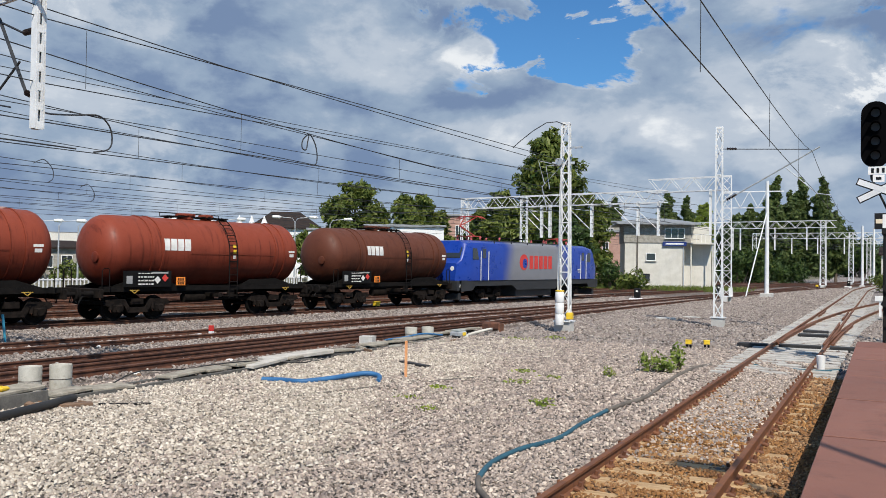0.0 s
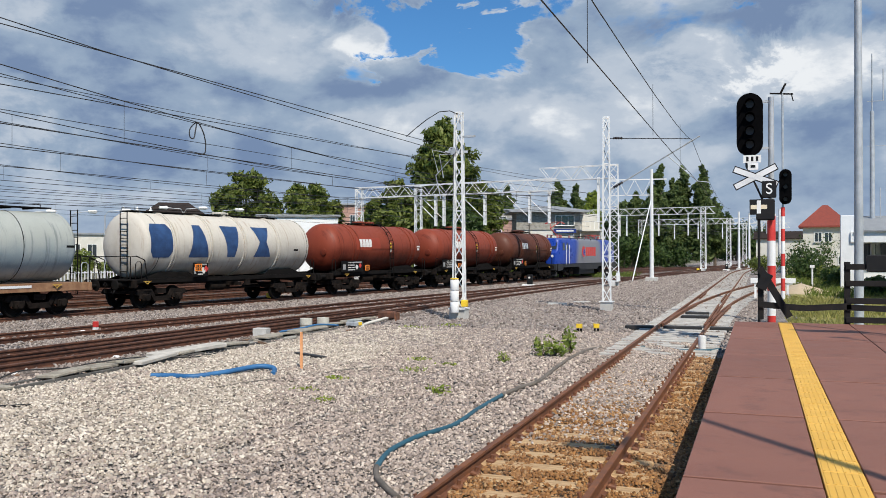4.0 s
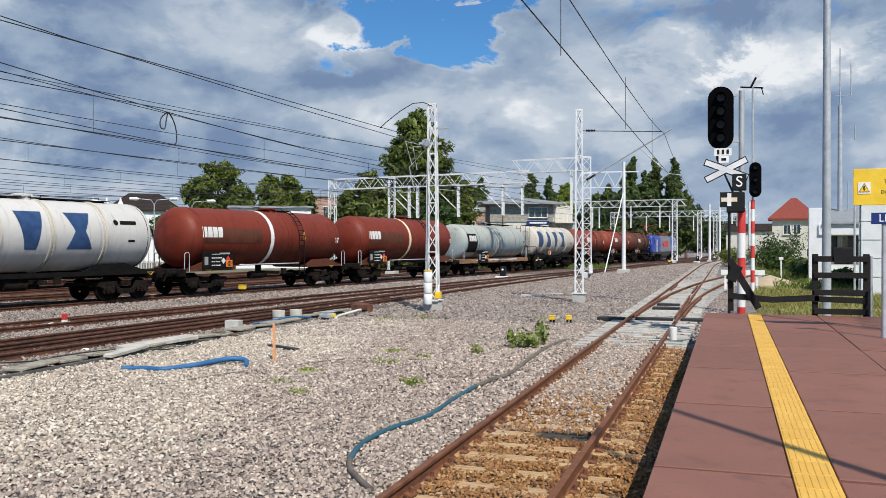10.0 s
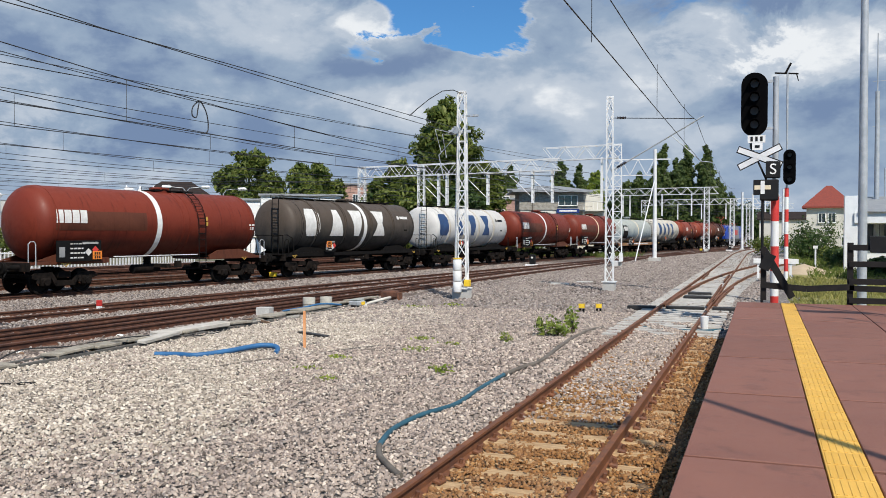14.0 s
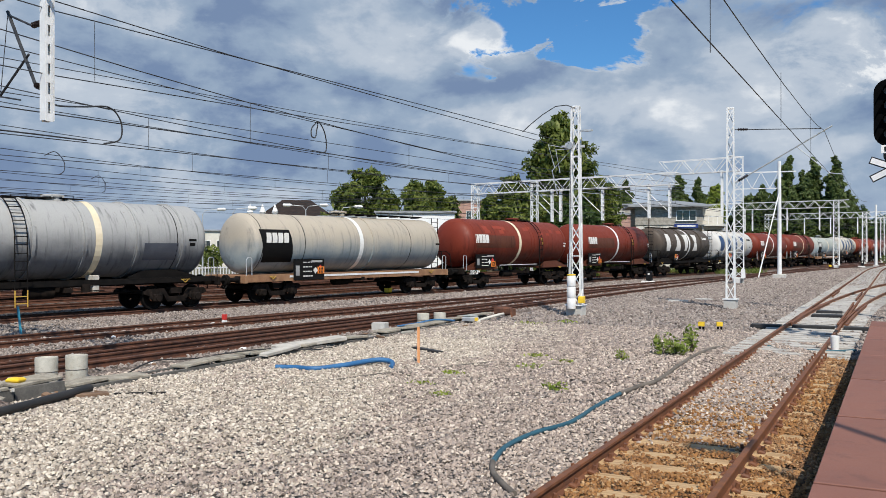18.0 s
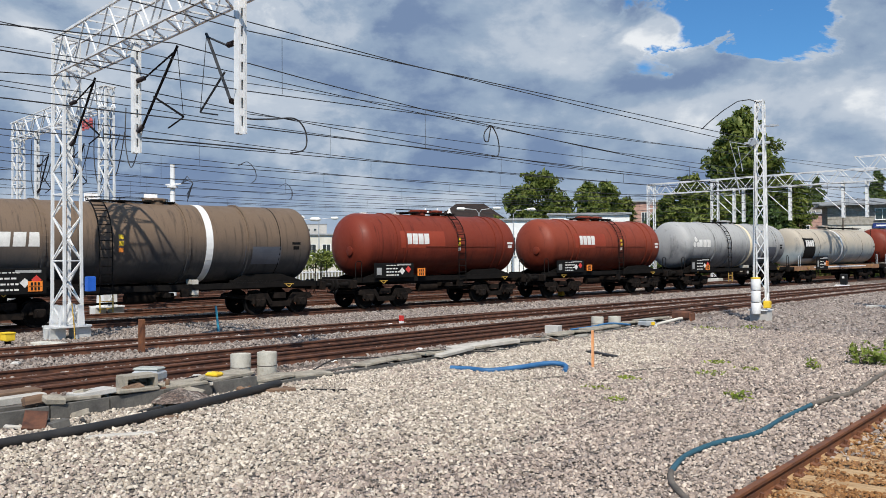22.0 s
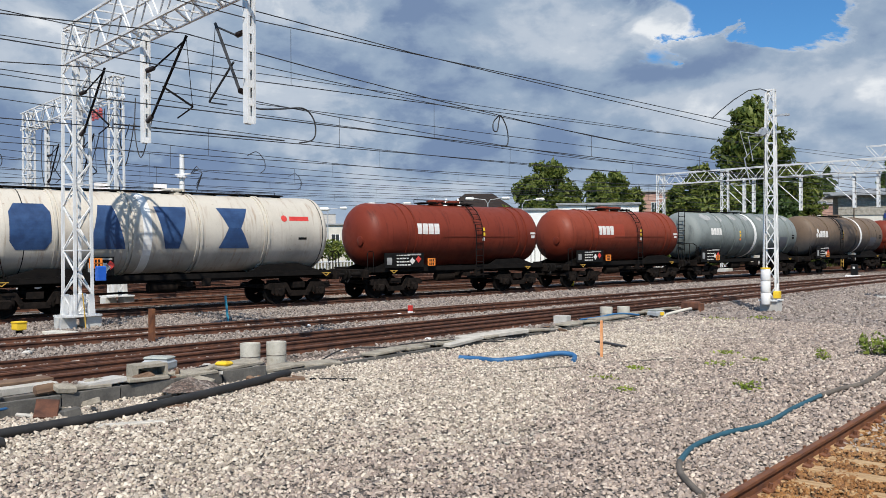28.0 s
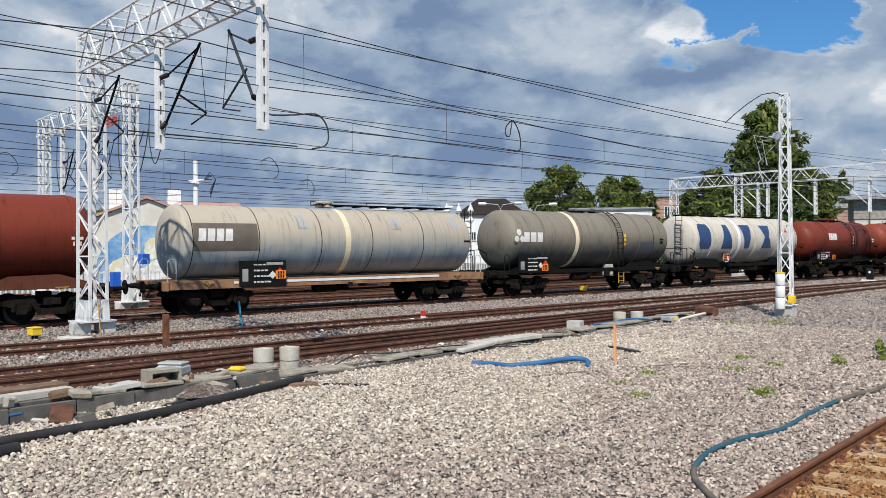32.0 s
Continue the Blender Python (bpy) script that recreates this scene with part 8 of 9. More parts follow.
    for i, az in enumerate(np.arange(15.0, 27.0, 1.3)):
        bush("undergrowth below the trees behind the sidings", polar(float(az), 90 + (i % 3) * 2), 3.6, 3.0, 2.6 + (i % 2), 160 + i, LEAF_B if i % 2 else LEAF_A, 900, 0.24)
    for i, az in enumerate(np.arange(41.0, 60.0, 2.4)):
        bush("low green hedge across the yard", polar(float(az), 96 + (i % 3) * 4), 4.5, 3.0, 2.8 + (i % 2) * 0.6, 180 + i, LEAF_A, 800, 0.26)
    # plants on the ballast
    bush("young leafy weed growing from the ballast", (-4.75, 20.3), 0.72, 0.42, 0.60, 201, WEED, 240, 0.07, category="plant", name="weed")
    bush("young leafy weed growing from the ballast", (-4.35, 20.9), 0.22, 0.2, 0.78, 202, WEED, 110, 0.07, category="plant", name="weed")
    for i, (x, y, w, h) in enumerate(((-5.35, 14.2, 0.3, 0.22), (-6.9, 16.8, 0.5, 0.10), (-7.4, 18.6, 0.55, 0.12), (-5.5, 18.9, 0.22, 0.28), (-7.9, 15.2, 0.3, 0.1), (-7.0, 13.0, 0.35, 0.08), (-7.8, 13.8, 0.3, 0.08), (-10.9, 26.5, 0.9, 0.15), (-10.0, 27.6, 0.7, 0.15), (-6.6, 18.0, 0.4, 0.09))):
        bush("small yellow-green weed in the ballast", (x, y), w, w * 0.7, h, 210 + i, LEAF_C, 70, 0.045, category="plant", name="weed")
    grass("dry yellow grass beyond the platform end", (1.0, 7.5, 23.3, 50), 130, 0.26, 5, GRASS)
    grass("green grass on the verge", (2.6, 9.0, 50, 100), 26, 0.36, 6, GRASS_GREEN)
    grass("rough grass at the foot of the signal tower", (-33, -12, 86, 97), 25, 0.5, 7, GRASS_GREEN)


# ---- signals, signs and barriers ----
def text_mesh(body, size, name):
    c = bpy.data.curves.new(name, "FONT")
    c.body, c.size, c.align_x, c.align_y, c.extrude = body, size, "CENTER", "CENTER", 0.002
    ob = bpy.data.objects.new(name, c)
    scene.collection.objects.link(ob)
    bpy.context.view_layer.update()
    me = bpy.data.meshes.new_from_object(ob.evaluated_get(bpy.context.evaluated_depsgraph_get()))
    bpy.data.objects.remove(ob)
    bpy.data.curves.remove(c)
    me.name = name
    return me


FACING = Matrix.Rotation(radians(90), 4, "X")


def lettering(body, size, mat, parent, at, name="lettering"):
    me = text_mesh(body, size, name)
    me.materials.clear()
    return part(name, me, mat, parent, place=Matrix.Translation(at) @ FACING)


def signal_head(parent, at, width, height, lamps):
    """A long black board with rounded ends, hooded lenses and a pale back."""
    x, y, z = at
    r = width / 2
    out = [(r * math.cos(radians(a)), height / 2 - r + r * math.sin(radians(a))) for a in range(0, 181, 15)] + [(r * math.cos(radians(a)), -height / 2 + r + r * math.sin(radians(a))) for a in range(180, 361, 15)]
    b = part("signal_board", Geo().prism(out, 0.16, pose(x, y, z)), SIGNAL_BLACK, parent, "black rounded signal board")
    for k in range(lamps):
        zz = z + height / 2 - r * 0.9 - k * (height - 1.8 * r) / max(1, lamps - 1)
        part("lens", Geo().cyl((x, y - 0.02, zz), (x, y + 0.02, zz), 0.105, n=20), LENS, b, "unlit lens")
        g = Geo()
        n = 12
        q = []
        for i in range(n + 1):
            a = radians(-10 + 200 * i / n)
            for d, rr in ((0.0, 0.14), (-0.24, 0.13), (-0.24, 0.12), (0.0, 0.13)):
                q.append((x + rr * math.cos(a), y + d, zz + rr * math.sin(a)))
        f = [(4 * i + k2, 4 * i + (k2 + 1) % 4, 4 * i + 4 + (k2 + 1) % 4, 4 * i + 4 + k2) for i in range(n) for k2 in range(4)]
        part("hood", g.add(q, f), SIGNAL_BLACK, b)
    return b


def striped_post(parent, x, y, r, z0, z1, band, first=0):
    z, k = z0, first
    while z < z1 - 0.01:
        t = min(z + band, z1)
        part("post_band", Geo().cyl((x, y, z), (x, y, t), r, n=16), RED if k % 2 == 0 else WHITE, parent, "red band" if k % 2 == 0 else "white band", smooth=True)
        z, k = t, k + 1


def build_signals():
    s = thing("railway_signal", "tall black signal on a red and white post", "railway signal", "signals at the platform end", place=pose(0, 0, 0))
    signal_head(s, (-0.2, 23.95, 5.72), 0.66, 1.66, 4)
    striped_post(s, 0.33, 24.2, 0.105, 0.0, 3.35, 0.66, 0)
    part("foundation", Geo().box((0.33, 24.2, -0.1), (0.6, 0.6, 0.4), chamfer=0.03), CONCRETE, s)
    part("upper_post", Geo().cyl((0.33, 24.2, 3.3), (0.33, 24.2, 6.45), 0.075, n=14), GALV, s, smooth=True)
    part("bracket", Geo().beam((-0.2, 24.15, 6.3), (0.33, 24.2, 6.35), 0.06).beam((-0.2, 24.15, 5.1), (0.33, 24.2, 5.1), 0.06), GALV, s)
    pl = part("name_plate", Geo().box((0, 0, 0), (0.44, 0.02, 0.20)), WHITE, s, "white plate", place=pose(-0.14, 23.92, 4.80))
    g = Geo()
    for k in range(3):
        g.box((-0.12 + 0.12 * k, -0.014, 0), (0.06, 0.006, 0.12))
    part("plate_bars", g, BLACK_PAINT, pl)
    pl = part("name_plate", Geo().box((0, 0, 0), (0.26, 0.02, 0.18)), WHITE, s, "white plate", place=pose(-0.12, 23.92, 4.60))
    part("plate_bars", Geo().box((0, -0.014, 0), (0.12, 0.006, 0.07)), BLACK_PAINT, pl)
    cross = thing("crossed_sign", "white crossed boards with black edges on the signal", "sign", place=pose(-0.06, 23.90, 4.32))
    for a in (27, -22):
        rot = Matrix.Rotation(radians(-a), 4, "Y")
        part("edge_board", Geo().box((0, 0, 0), (1.18, 0.02, 0.19)), BLACK_PAINT, cross, "black edge", place=rot)
        part("board", Geo().box((0, -0.016 if a > 0 else -0.02, 0), (1.13, 0.012, 0.135)), WHITE_STEEL, cross, place=rot)
    part("cable", Geo().tube([(-0.30, 24.0, 5.0), (-0.28, 23.98, 4.6), (-0.05, 23.95, 4.1), (0.12, 23.95, 3.7)], 0.03, 6), BLACK_PAINT, s)
    box = part("indicator_box", Geo().box((0, 0, 0), (0.36, 0.2, 0.44), chamfer=0.02), BLACK_PAINT, s, "black route indicator box", place=pose(0.27, 23.88, 3.98))
    lettering("S", 0.40, WHITE, box, (0, -0.108, 0), "letter")
    part("relay_box", Geo().box((0.18, 23.9, 3.45), (0.46, 0.26, 0.55), chamfer=0.03), BLACK_PAINT, s, "black relay box")
    plate = thing("small_sign", "black board with a pale cross on a thin post", "sign", place=pose(0.02, 23.85, 0))
    part("board", Geo().box((0, -0.06, 3.52), (0.46, 0.02, 0.40), chamfer=0.005), BLACK_PAINT, plate)
    part("cross_bar", Geo().box((0, -0.075, 3.52), (0.40, 0.012, 0.11)), CREAM, plate)
    part("cross_bar", Geo().box((0, -0.079, 3.52), (0.10, 0.012, 0.34)), WHITE, plate)
    part("post", Geo().cyl((0, 0, -0.2), (0, 0, 3.5), 0.035, n=10), BLACK_PAINT, plate)
    # second signal behind
    x, y = polar(-1.45, 46)
    s2 = thing("railway_signal", "smaller black signal on a red and white post", "railway signal", "signals at the platform end", place=pose(x, y, 0))
    signal_head(s2, (0.12, -0.2, 5.62), 0.58, 1.75, 3)
    striped_post(s2, 0, 0, 0.10, -0.2, 4.6, 0.62, 1)
    part("upper_post", Geo().cyl((0, 0, 4.5), (0, 0, 10.3), 0.05, n=10), GALV, s2)
    part("antenna_bracket", Geo().beam((-0.6, 0, 10.35), (0.5, 0, 10.25), 0.07).beam((-0.1, 0, 10.3), (0.15, 0, 10.8), 0.10).beam((0.4, 0, 10.3), (0.5, 0, 9.9), 0.05), DARK_STEEL, s2)
    # dwarf signals down the line
    for (x, y) in ((-13.3, 80.5), (-4.2, 128), (-16.0, 62)):
        d = thing("dwarf_signal", "small black dwarf signal on a white foot", "railway signal", "dwarf signals", place=pose(x, y, GROUND_Z))
        part("body", Geo().box((0, 0, 0.55), (0.42, 0.3, 0.75), chamfer=0.06), BLACK_PAINT, d)
        part("foot", Geo().box((-0.1, 0, 0.08), (0.9, 0.4, 0.22), chamfer=0.03), WHITE, d)
        part("lens", Geo().cyl((0, -0.155, 0.7), (0, -0.17, 0.7), 0.08, n=14), BRAND_WHITE, d)
    # timber barrier across the platform end
    b = thing("timber_barrier", "black tarred timber barrier across the platform end", "barrier", place=pose(0, 22.78, PLAT_Z))
    for x in (0.06, 2.02, 3.16):
        part("post", Geo().box((x, 0, 0.66), (0.13, 0.13, 1.68 if x > 1 else 1.20), chamfer=0.008), DARK_TIMBER, b)
    for z in (1.40, 1.00, 0.58, 0.12):
        part("rail", Geo().box((2.59, -0.09, z - 0.02), (1.20, 0.05, 0.14), chamfer=0.008), DARK_TIMBER, b)
    part("rail", Geo().beam((2.0, -0.09, 0.40), (3.2, -0.09, 0.37), 0.05, 0.14), DARK_TIMBER, b)
    part("rail", Geo().beam((0.0, -0.09, 0.44), (1.05, -0.09, 0.36), 0.05, 0.15), DARK_TIMBER, b)
    part("rail", Geo().beam((1.05, -0.09, 0.36), (2.1, -0.09, 0.43), 0.05, 0.15), DARK_TIMBER, b)
    part("brace", Geo().beam((0.03, -0.15, 1.36), (0.72, -0.15, 0.14), 0.05, 0.17), DARK_TIMBER, b)
    part("brace_wrap", Geo().box((0.14, -0.16, 1.02), (0.26, 0.06, 0.42), Matrix.Rotation(radians(25), 3, "Y")), BLACK_PAINT, b)
    part("hanging_cloth", Geo().box((2.64, -0.14, 1.46), (0.42, 0.05, 0.40), chamfer=0.02), BLACK_PAINT, b, "black plate on the top rail")
    part("steel_post", Geo().cyl((3.27, 0.02, -0.2), (3.27, 0.02, 1.45), 0.035, n=10), GALV, b)
    # station name sign and warning board
    n = thing("name_sign", "small blue name sign on a grey pole", "sign", place=pose(2.72, 17.5, PLAT_Z))
    part("pole", Geo().cyl((0, 0, 0), (0, 0, 2.12), 0.04, n=12), GALV, n, smooth=True)
    bd = part("board", Geo().box((0, -0.05, 2.21), (0.44, 0.02, 0.21), chamfer=0.004), BLUE_SIGN, n)
    lettering("Lb", 0.20, WHITE, bd, (0, -0.064, 2.21), "letters")
    w = thing("warning_board", "yellow warning board about the live overhead line", "sign", place=pose(2.85, 18.4, PLAT_Z - 0.27))
    bd = part("board", Geo().box((0.22, 0, 3.12), (1.50, 0.03, 0.71), chamfer=0.006), YELLOW, w, "yellow board")
    part("pictogram", Geo().box((-0.34, -0.02, 3.10), (0.22, 0.012, 0.22)), WHITE, w, "white square")
    part("triangle", Geo().prism([(-0.085, -0.07), (0.085, -0.07), (0, 0.08)], 0.01, pose(-0.34, -0.036, 3.10)), YELLOW, w)
    part("triangle_edge", Geo().prism([(-0.10, -0.08), (0.10, -0.08), (0, 0.098)], 0.006, pose(-0.34, -0.031, 3.10)), BLACK_PAINT, w)
    part("flash", Geo().prism([(-0.012, 0.05), (0.015, 0.05), (0.0, 0.0), (0.02, 0.0), (-0.008, -0.06), (0.0, -0.01), (-0.022, -0.01)], 0.004, pose(-0.34, -0.047, 3.09)), BLACK_PAINT, w)
    for i, line in enumerate(("SIEĆ", "TRAKCYJNA POD", "NAPIĘCIEM !", "DOTKNIĘCIE GROZI", "ŚMIERCIĄ !")):
        lettering(line, 0.088, BLACK_PAINT, w, (0.36, -0.018, 3.33 - 0.105 * i), "lettering")
    for x in (0.5, 0.85):
        part("pole", Geo().cyl((x, 0.06, 0.27), (x, 0.06, 3.6), 0.035, n=10), GALV, w)
    # tall lighting mast, antenna mast, lamp post on the platform
    m = thing("lighting_mast", "tall tapered galvanised lighting mast", "mast", place=pose(2.98, 29.8, GROUND_Z))
    part("pole", Geo().cyl((0, 0, 0), (0, 0, 16), 0.145, 0.09, 18), GALV, m, smooth=True)
    part("lamp_head", Geo().box((-0.6, 0, 16), (1.2, 0.3, 0.14), chamfer=0.03), GALV, m)
    part("foot_plate", Geo().cyl((0, 0, 0), (0, 0, 0.05), 0.32, n=18), GALV, m)
    m = thing("antenna_mast", "slim antenna mast behind the station building", "mast", place=pose(*polar(-6.45, 66), GROUND_Z))
    part("pole", Geo().cyl((0, 0, 0), (0, 0, 12.3), 0.19, 0.14, 12), GALV, m, smooth=True)
    for (dx, z, h) in ((0, 12.3, 4.0), (0.7, 13.0, 2.2), (0.95, 9.9, 1.0), (0.5, 4.6, 2.4)):
        part("antenna", Geo().tube([(dx, 0, z), (dx, 0, z + h)], 0.04, 6), GALV, m)
        if dx:
            part("antenna_arm", Geo().beam((-0.3, 0, z), (dx, 0, z), 0.04), GALV, m)
    m = thing("lighting_mast", "tall galvanised lamp post on the platform", "mast", place=pose(3.35, 18.9, PLAT_Z))
    part("pole", Geo().cyl((0, 0, 0), (0, 0, 10), 0.06, 0.05, 12), GALV, m, smooth=True)
    # fence at the platform's far side
    f = thing("mesh_fence", "grey mesh fence along the platform", "fence", place=pose(0, 0, PLAT_Z))
    for k in range(6):
        part("post", Geo().cyl((3.45 + 0.05 * k, 18.6 + 0.85 * k, -0.2), (3.45 + 0.05 * k, 18.6 + 0.85 * k, 1.5), 0.03, n=8), GALV, f)
    for k in range(5):
        g = Geo()
        for i in range(9):
            y = 18.6 + 0.85 * k + 0.095 * i
            g.beam((3.45 + 0.05 * k + 0.0056 * i, y, 0.05), (3.45 + 0.05 * k + 0.0056 * i, y, 1.42), 0.008)
        for i in range(8):
            g.beam((3.45 + 0.05 * k, 18.6 + 0.85 * k, 0.06 + 0.19 * i), (3.50 + 0.05 * k, 19.45 + 0.85 * k, 0.06 + 0.19 * i), 0.008)
        part("mesh_panel", g, GALV, f)
    # white gate and posts on the verge
    g = thing("white_barrier", "low white barrier beside the branch line", "barrier", place=pose(0.75, 50, GROUND_Z))
    part("rail", Geo().box((0, 0, 1.0), (2.3, 0.1, 0.28), chamfer=0.01), WHITE, g)
    for x in (-0.9, 0.75):
        part("post", Geo().box((x, 0.06, 0.5), (0.12, 0.1, 1.0)), WHITE, g)
    g = thing("marker_post", "short white marker post in the grass", "post", place=pose(3.6, 66, GROUND_Z))
    part("post", Geo().cyl((0, 0, 0), (0, 0, 1.5), 0.06, n=8), WHITE, g)
    part("cap", Geo().box((0, 0, 1.55), (0.3, 0.2, 0.2)), WHITE, g)
    # a mast that stands behind the camera throws its shadow over the slabs
    m = thing("lighting_mast", "platform lamp post behind the viewpoint", "mast", place=pose(3.9, 3.3, PLAT_Z))
    part("pole", Geo().cyl((0, 0, 0), (0, 0, 9.6), 0.07, 0.055, 12), GALV, m, smooth=True)
    part("lamp_head", Geo().box((-0.25, 0.1, 9.62), (0.75, 0.36, 0.10), chamfer=0.03), GALV, m, "flat lamp head")


# ---- clutter on the ballast ----
def yellow_box(at, tall=0.35, size=1.0, label="small yellow trackside box on legs"):
    b = thing("trackside_box", label, "trackside box", "yellow trackside boxes", place=pose(at[0], at[1], GROUND_Z, 0, 0, random.uniform(-20, 20)))
    if size == 0.5:
        part("cap", Geo().box((0, 0, tall + 0.14), (0.25, 0.20, 0.08), chamfer=0.03), YELLOW, b, "yellow lid")
        part("body", Geo().box((0, 0, tall / 2 + 0.05), (0.16, 0.14, tall + 0.14), chamfer=0.015), BLUE_SIGN, b, "dark blue body")
        return
    part("body", Geo().box((0, 0, tall), (0.38 * size, 0.32 * size, 0.30 * size), chamfer=0.03 * size), YELLOW, b)
    part("rim", Geo().box((0, 0, tall + 0.12 * size), (0.42 * size, 0.36 * size, 0.05 * size), chamfer=0.012 * size), YELLOW, b)
    part("leg", Geo().box((-0.1 * size, 0, tall / 2 - 0.08), (0.06, 0.06, tall)), DARK_STEEL, b)
    part("leg", Geo().box((0.12 * size, 0, tall / 2 - 0.08), (0.06, 0.06, tall)), DARK_STEEL, b)


def build_clutter():
    for at, h in (((-23.75, 38.4), 0.36), ((-22.3, 69.6), 0.36), ((-23.9, 10.3), 0.30), ((-5.35, 27.0), 0.20), ((-4.85, 27.2), 0.20), ((-13.05, 9.25), 0.20), ((-7.4, 116), 0.4)):
        yellow_box(at, h, 0.46 if at[0] > -6 else 0.5 if at[1] < 10 and at[0] > -14 else 0.80)
    # plastic buckets
    for x, y, lid in ((-14.0, 10.55, 0), (-13.8, 11.05, 0), (-13.75, 24.4, 1), (-13.4, 24.9, 1)):
        b = thing("bucket", "dirty white plastic bucket by the cable trough", "bucket", "white buckets", place=pose(x, y, GROUND_Z))
        k = 0.52 if not lid else 0.42
        part("body", Geo().lathe([(0, 0.185), (0.01, 0.195), (k - 0.02, 0.205), (k, 0.20), (k, 0.16), (k - 0.02, 0.15)], 24, "z"), BUCKET_PLASTIC, b, "off-white plastic body", smooth=True)
        part("hoop", Geo().lathe([(k * 0.48, 0.19), (k * 0.48, 0.2045), (k * 0.48 + 0.015, 0.206), (k * 0.48 + 0.015, 0.19)], 24, "z"), GREY_HOSE, b)
    # concrete cable trough with broken lids
    t = thing("cable_trough", "worn concrete cable trough with uneven lids", "cable trough")
    lids = [Geo().box((0, 0, 0), (0.46, l, 0.065), chamfer=0.014).mesh("trough_lid") for l in (0.92, 0.74, 0.98)]
    rng = random.Random(4)
    y = 4.2
    while y < 28.0:
        x = -13.05 - 0.012 * (y - 8) - (0.25 if y > 24 else 0) + rng.uniform(-0.06, 0.06)
        up = 0.13 if y < 9.2 else -0.04 if y < 13.0 else 0.0
        if rng.random() < 0.86:
            part("trough_lid", rng.choice(lids), TROUGH, t, place=pose(x, y + 0.45, GROUND_Z + up + rng.uniform(0.12, 0.16), rng.uniform(-3, 3), rng.uniform(-5, 4), rng.uniform(-6, 6)))
        y += 0.98
    wall = Geo().box((0, 0, 0), (0.07, 0.95, 0.24), chamfer=0.008).mesh("trough_wall")
    for s in (-0.21, 0.21):
        for i in range(25):
            y = 4.2 + i * 0.98
            part("trough_wall", wall, DARK_CONCRETE, t, place=pose(-13.05 - 0.012 * (y - 8) + s, y + 0.45, GROUND_Z + (0.12 if y < 9.2 else -0.04), 0, rng.uniform(-5, 5), rng.uniform(-2, 2)))
    # loose blocks, boards and slabs round the pit
    for (x, y, z, sx, sy, sz, rx, ry, rz, mat, label, name) in (
                (-12.72, 8.35, 0.14, 0.62, 0.50, 0.08, 14, 10, 25, TROUGH, "tilted rough concrete slab", "concrete_slab"),
        (-13.10, 6.95, 0.30, 0.50, 0.60, 0.09, 4, -4, -6, CONCRETE, "broken concrete slab", "concrete_slab"),
        (-12.45, 5.75, 0.12, 0.32, 0.50, 0.05, 20, 6, 62, RAIL_DARK, "leaning rusty steel plate", "steel_plate"),
        (-13.75, 5.2, 0.36, 0.34, 2.4, 0.06, 0, 0, 2, TIMBER, "reddish timber board", "timber_board"),
        (-13.40, 5.1, 0.29, 0.22, 2.5, 0.12, 0, 0, 3, GREY_TIMBER, "pale timber board", "timber_board"),
        (-13.15, 17.5, 0.16, 0.36, 2.2, 0.10, 2, 3, -12, GREY_TIMBER, "pale timber board on the trough", "timber_board"),
        (-12.95, 16.0, 0.13, 0.30, 1.4, 0.08, 2, 3, 6, GREY_TIMBER, "pale timber board on the trough", "timber_board"),
        (-11.7, 7.0, 0.03, 0.16, 1.1, 0.05, 0, 0, -28, TIMBER, "brown plank lying on the stones", "plank"),
        (-10.9, 6.2, 0.03, 0.14, 0.9, 0.05, 0, 0, -30, GREY_TIMBER, "grey plank lying on the stones", "plank"),
        (-12.2, 9.9, 0.05, 0.18, 0.8, 0.07, 0, 0, -35, TIMBER, "brown plank lying on the stones", "plank"),
        (-13.9, 22.0, 0.13, 0.42, 0.34, 0.34, 0, 0, 10, CONCRETE, "small concrete post stump", "concrete_block"),
        (-10.2, 18.3, 0.04, 0.16, 1.2, 0.08, 0, 0, 62, BLACK_PIPE, "black pipe offcut on the stones", "pipe_offcut"),
        (-9.2, 41.0, 0.04, 0.9, 0.4, 0.12, 0, 0, 10, CONCRETE, "flat concrete stone in the ballast", "concrete_block"),
        (-8.4, 43.0, 0.03, 0.8, 0.35, 0.10, 0, 0, -15, CONCRETE, "flat concrete stone in the ballast", "concrete_block"),
        (-11.6, 10.6, 0.02, 0.9, 0.10, 0.05, 0, 0, 35, DARK_TIMBER, "dark stick on the stones", "plank"),
        (-23.2, 11.1, 0.06, 0.9, 0.4, 0.14, 0, 0, 20, PLASTER, "pale stone slab by the gantry", "concrete_slab"),
    ):
        tagged(part(name, Geo().box((0, 0, 0), (sx, sy, sz), chamfer=0.012), mat, place=pose(x, y, GROUND_Z + z, rx, ry, rz)), label + " near the trough", name.replace("_", " "))
    hollow = Geo()
    for c, d in (((0, 0, -0.12), (0.36, 0.56, 0.05)), ((0, 0, 0.12), (0.36, 0.56, 0.05)), ((0, -0.26, 0), (0.36, 0.05, 0.19)), ((0, 0.26, 0), (0.36, 0.05, 0.19)), ((-0.16, 0, 0), (0.04, 0.47, 0.19))):
        hollow.box(c, d)
    tagged(part("hollow_block", hollow, TROUGH, place=pose(-13.10, 7.75, GROUND_Z + 0.36, 0, 0, -6)), "worn hollow concrete block lying on the trough", "concrete block")
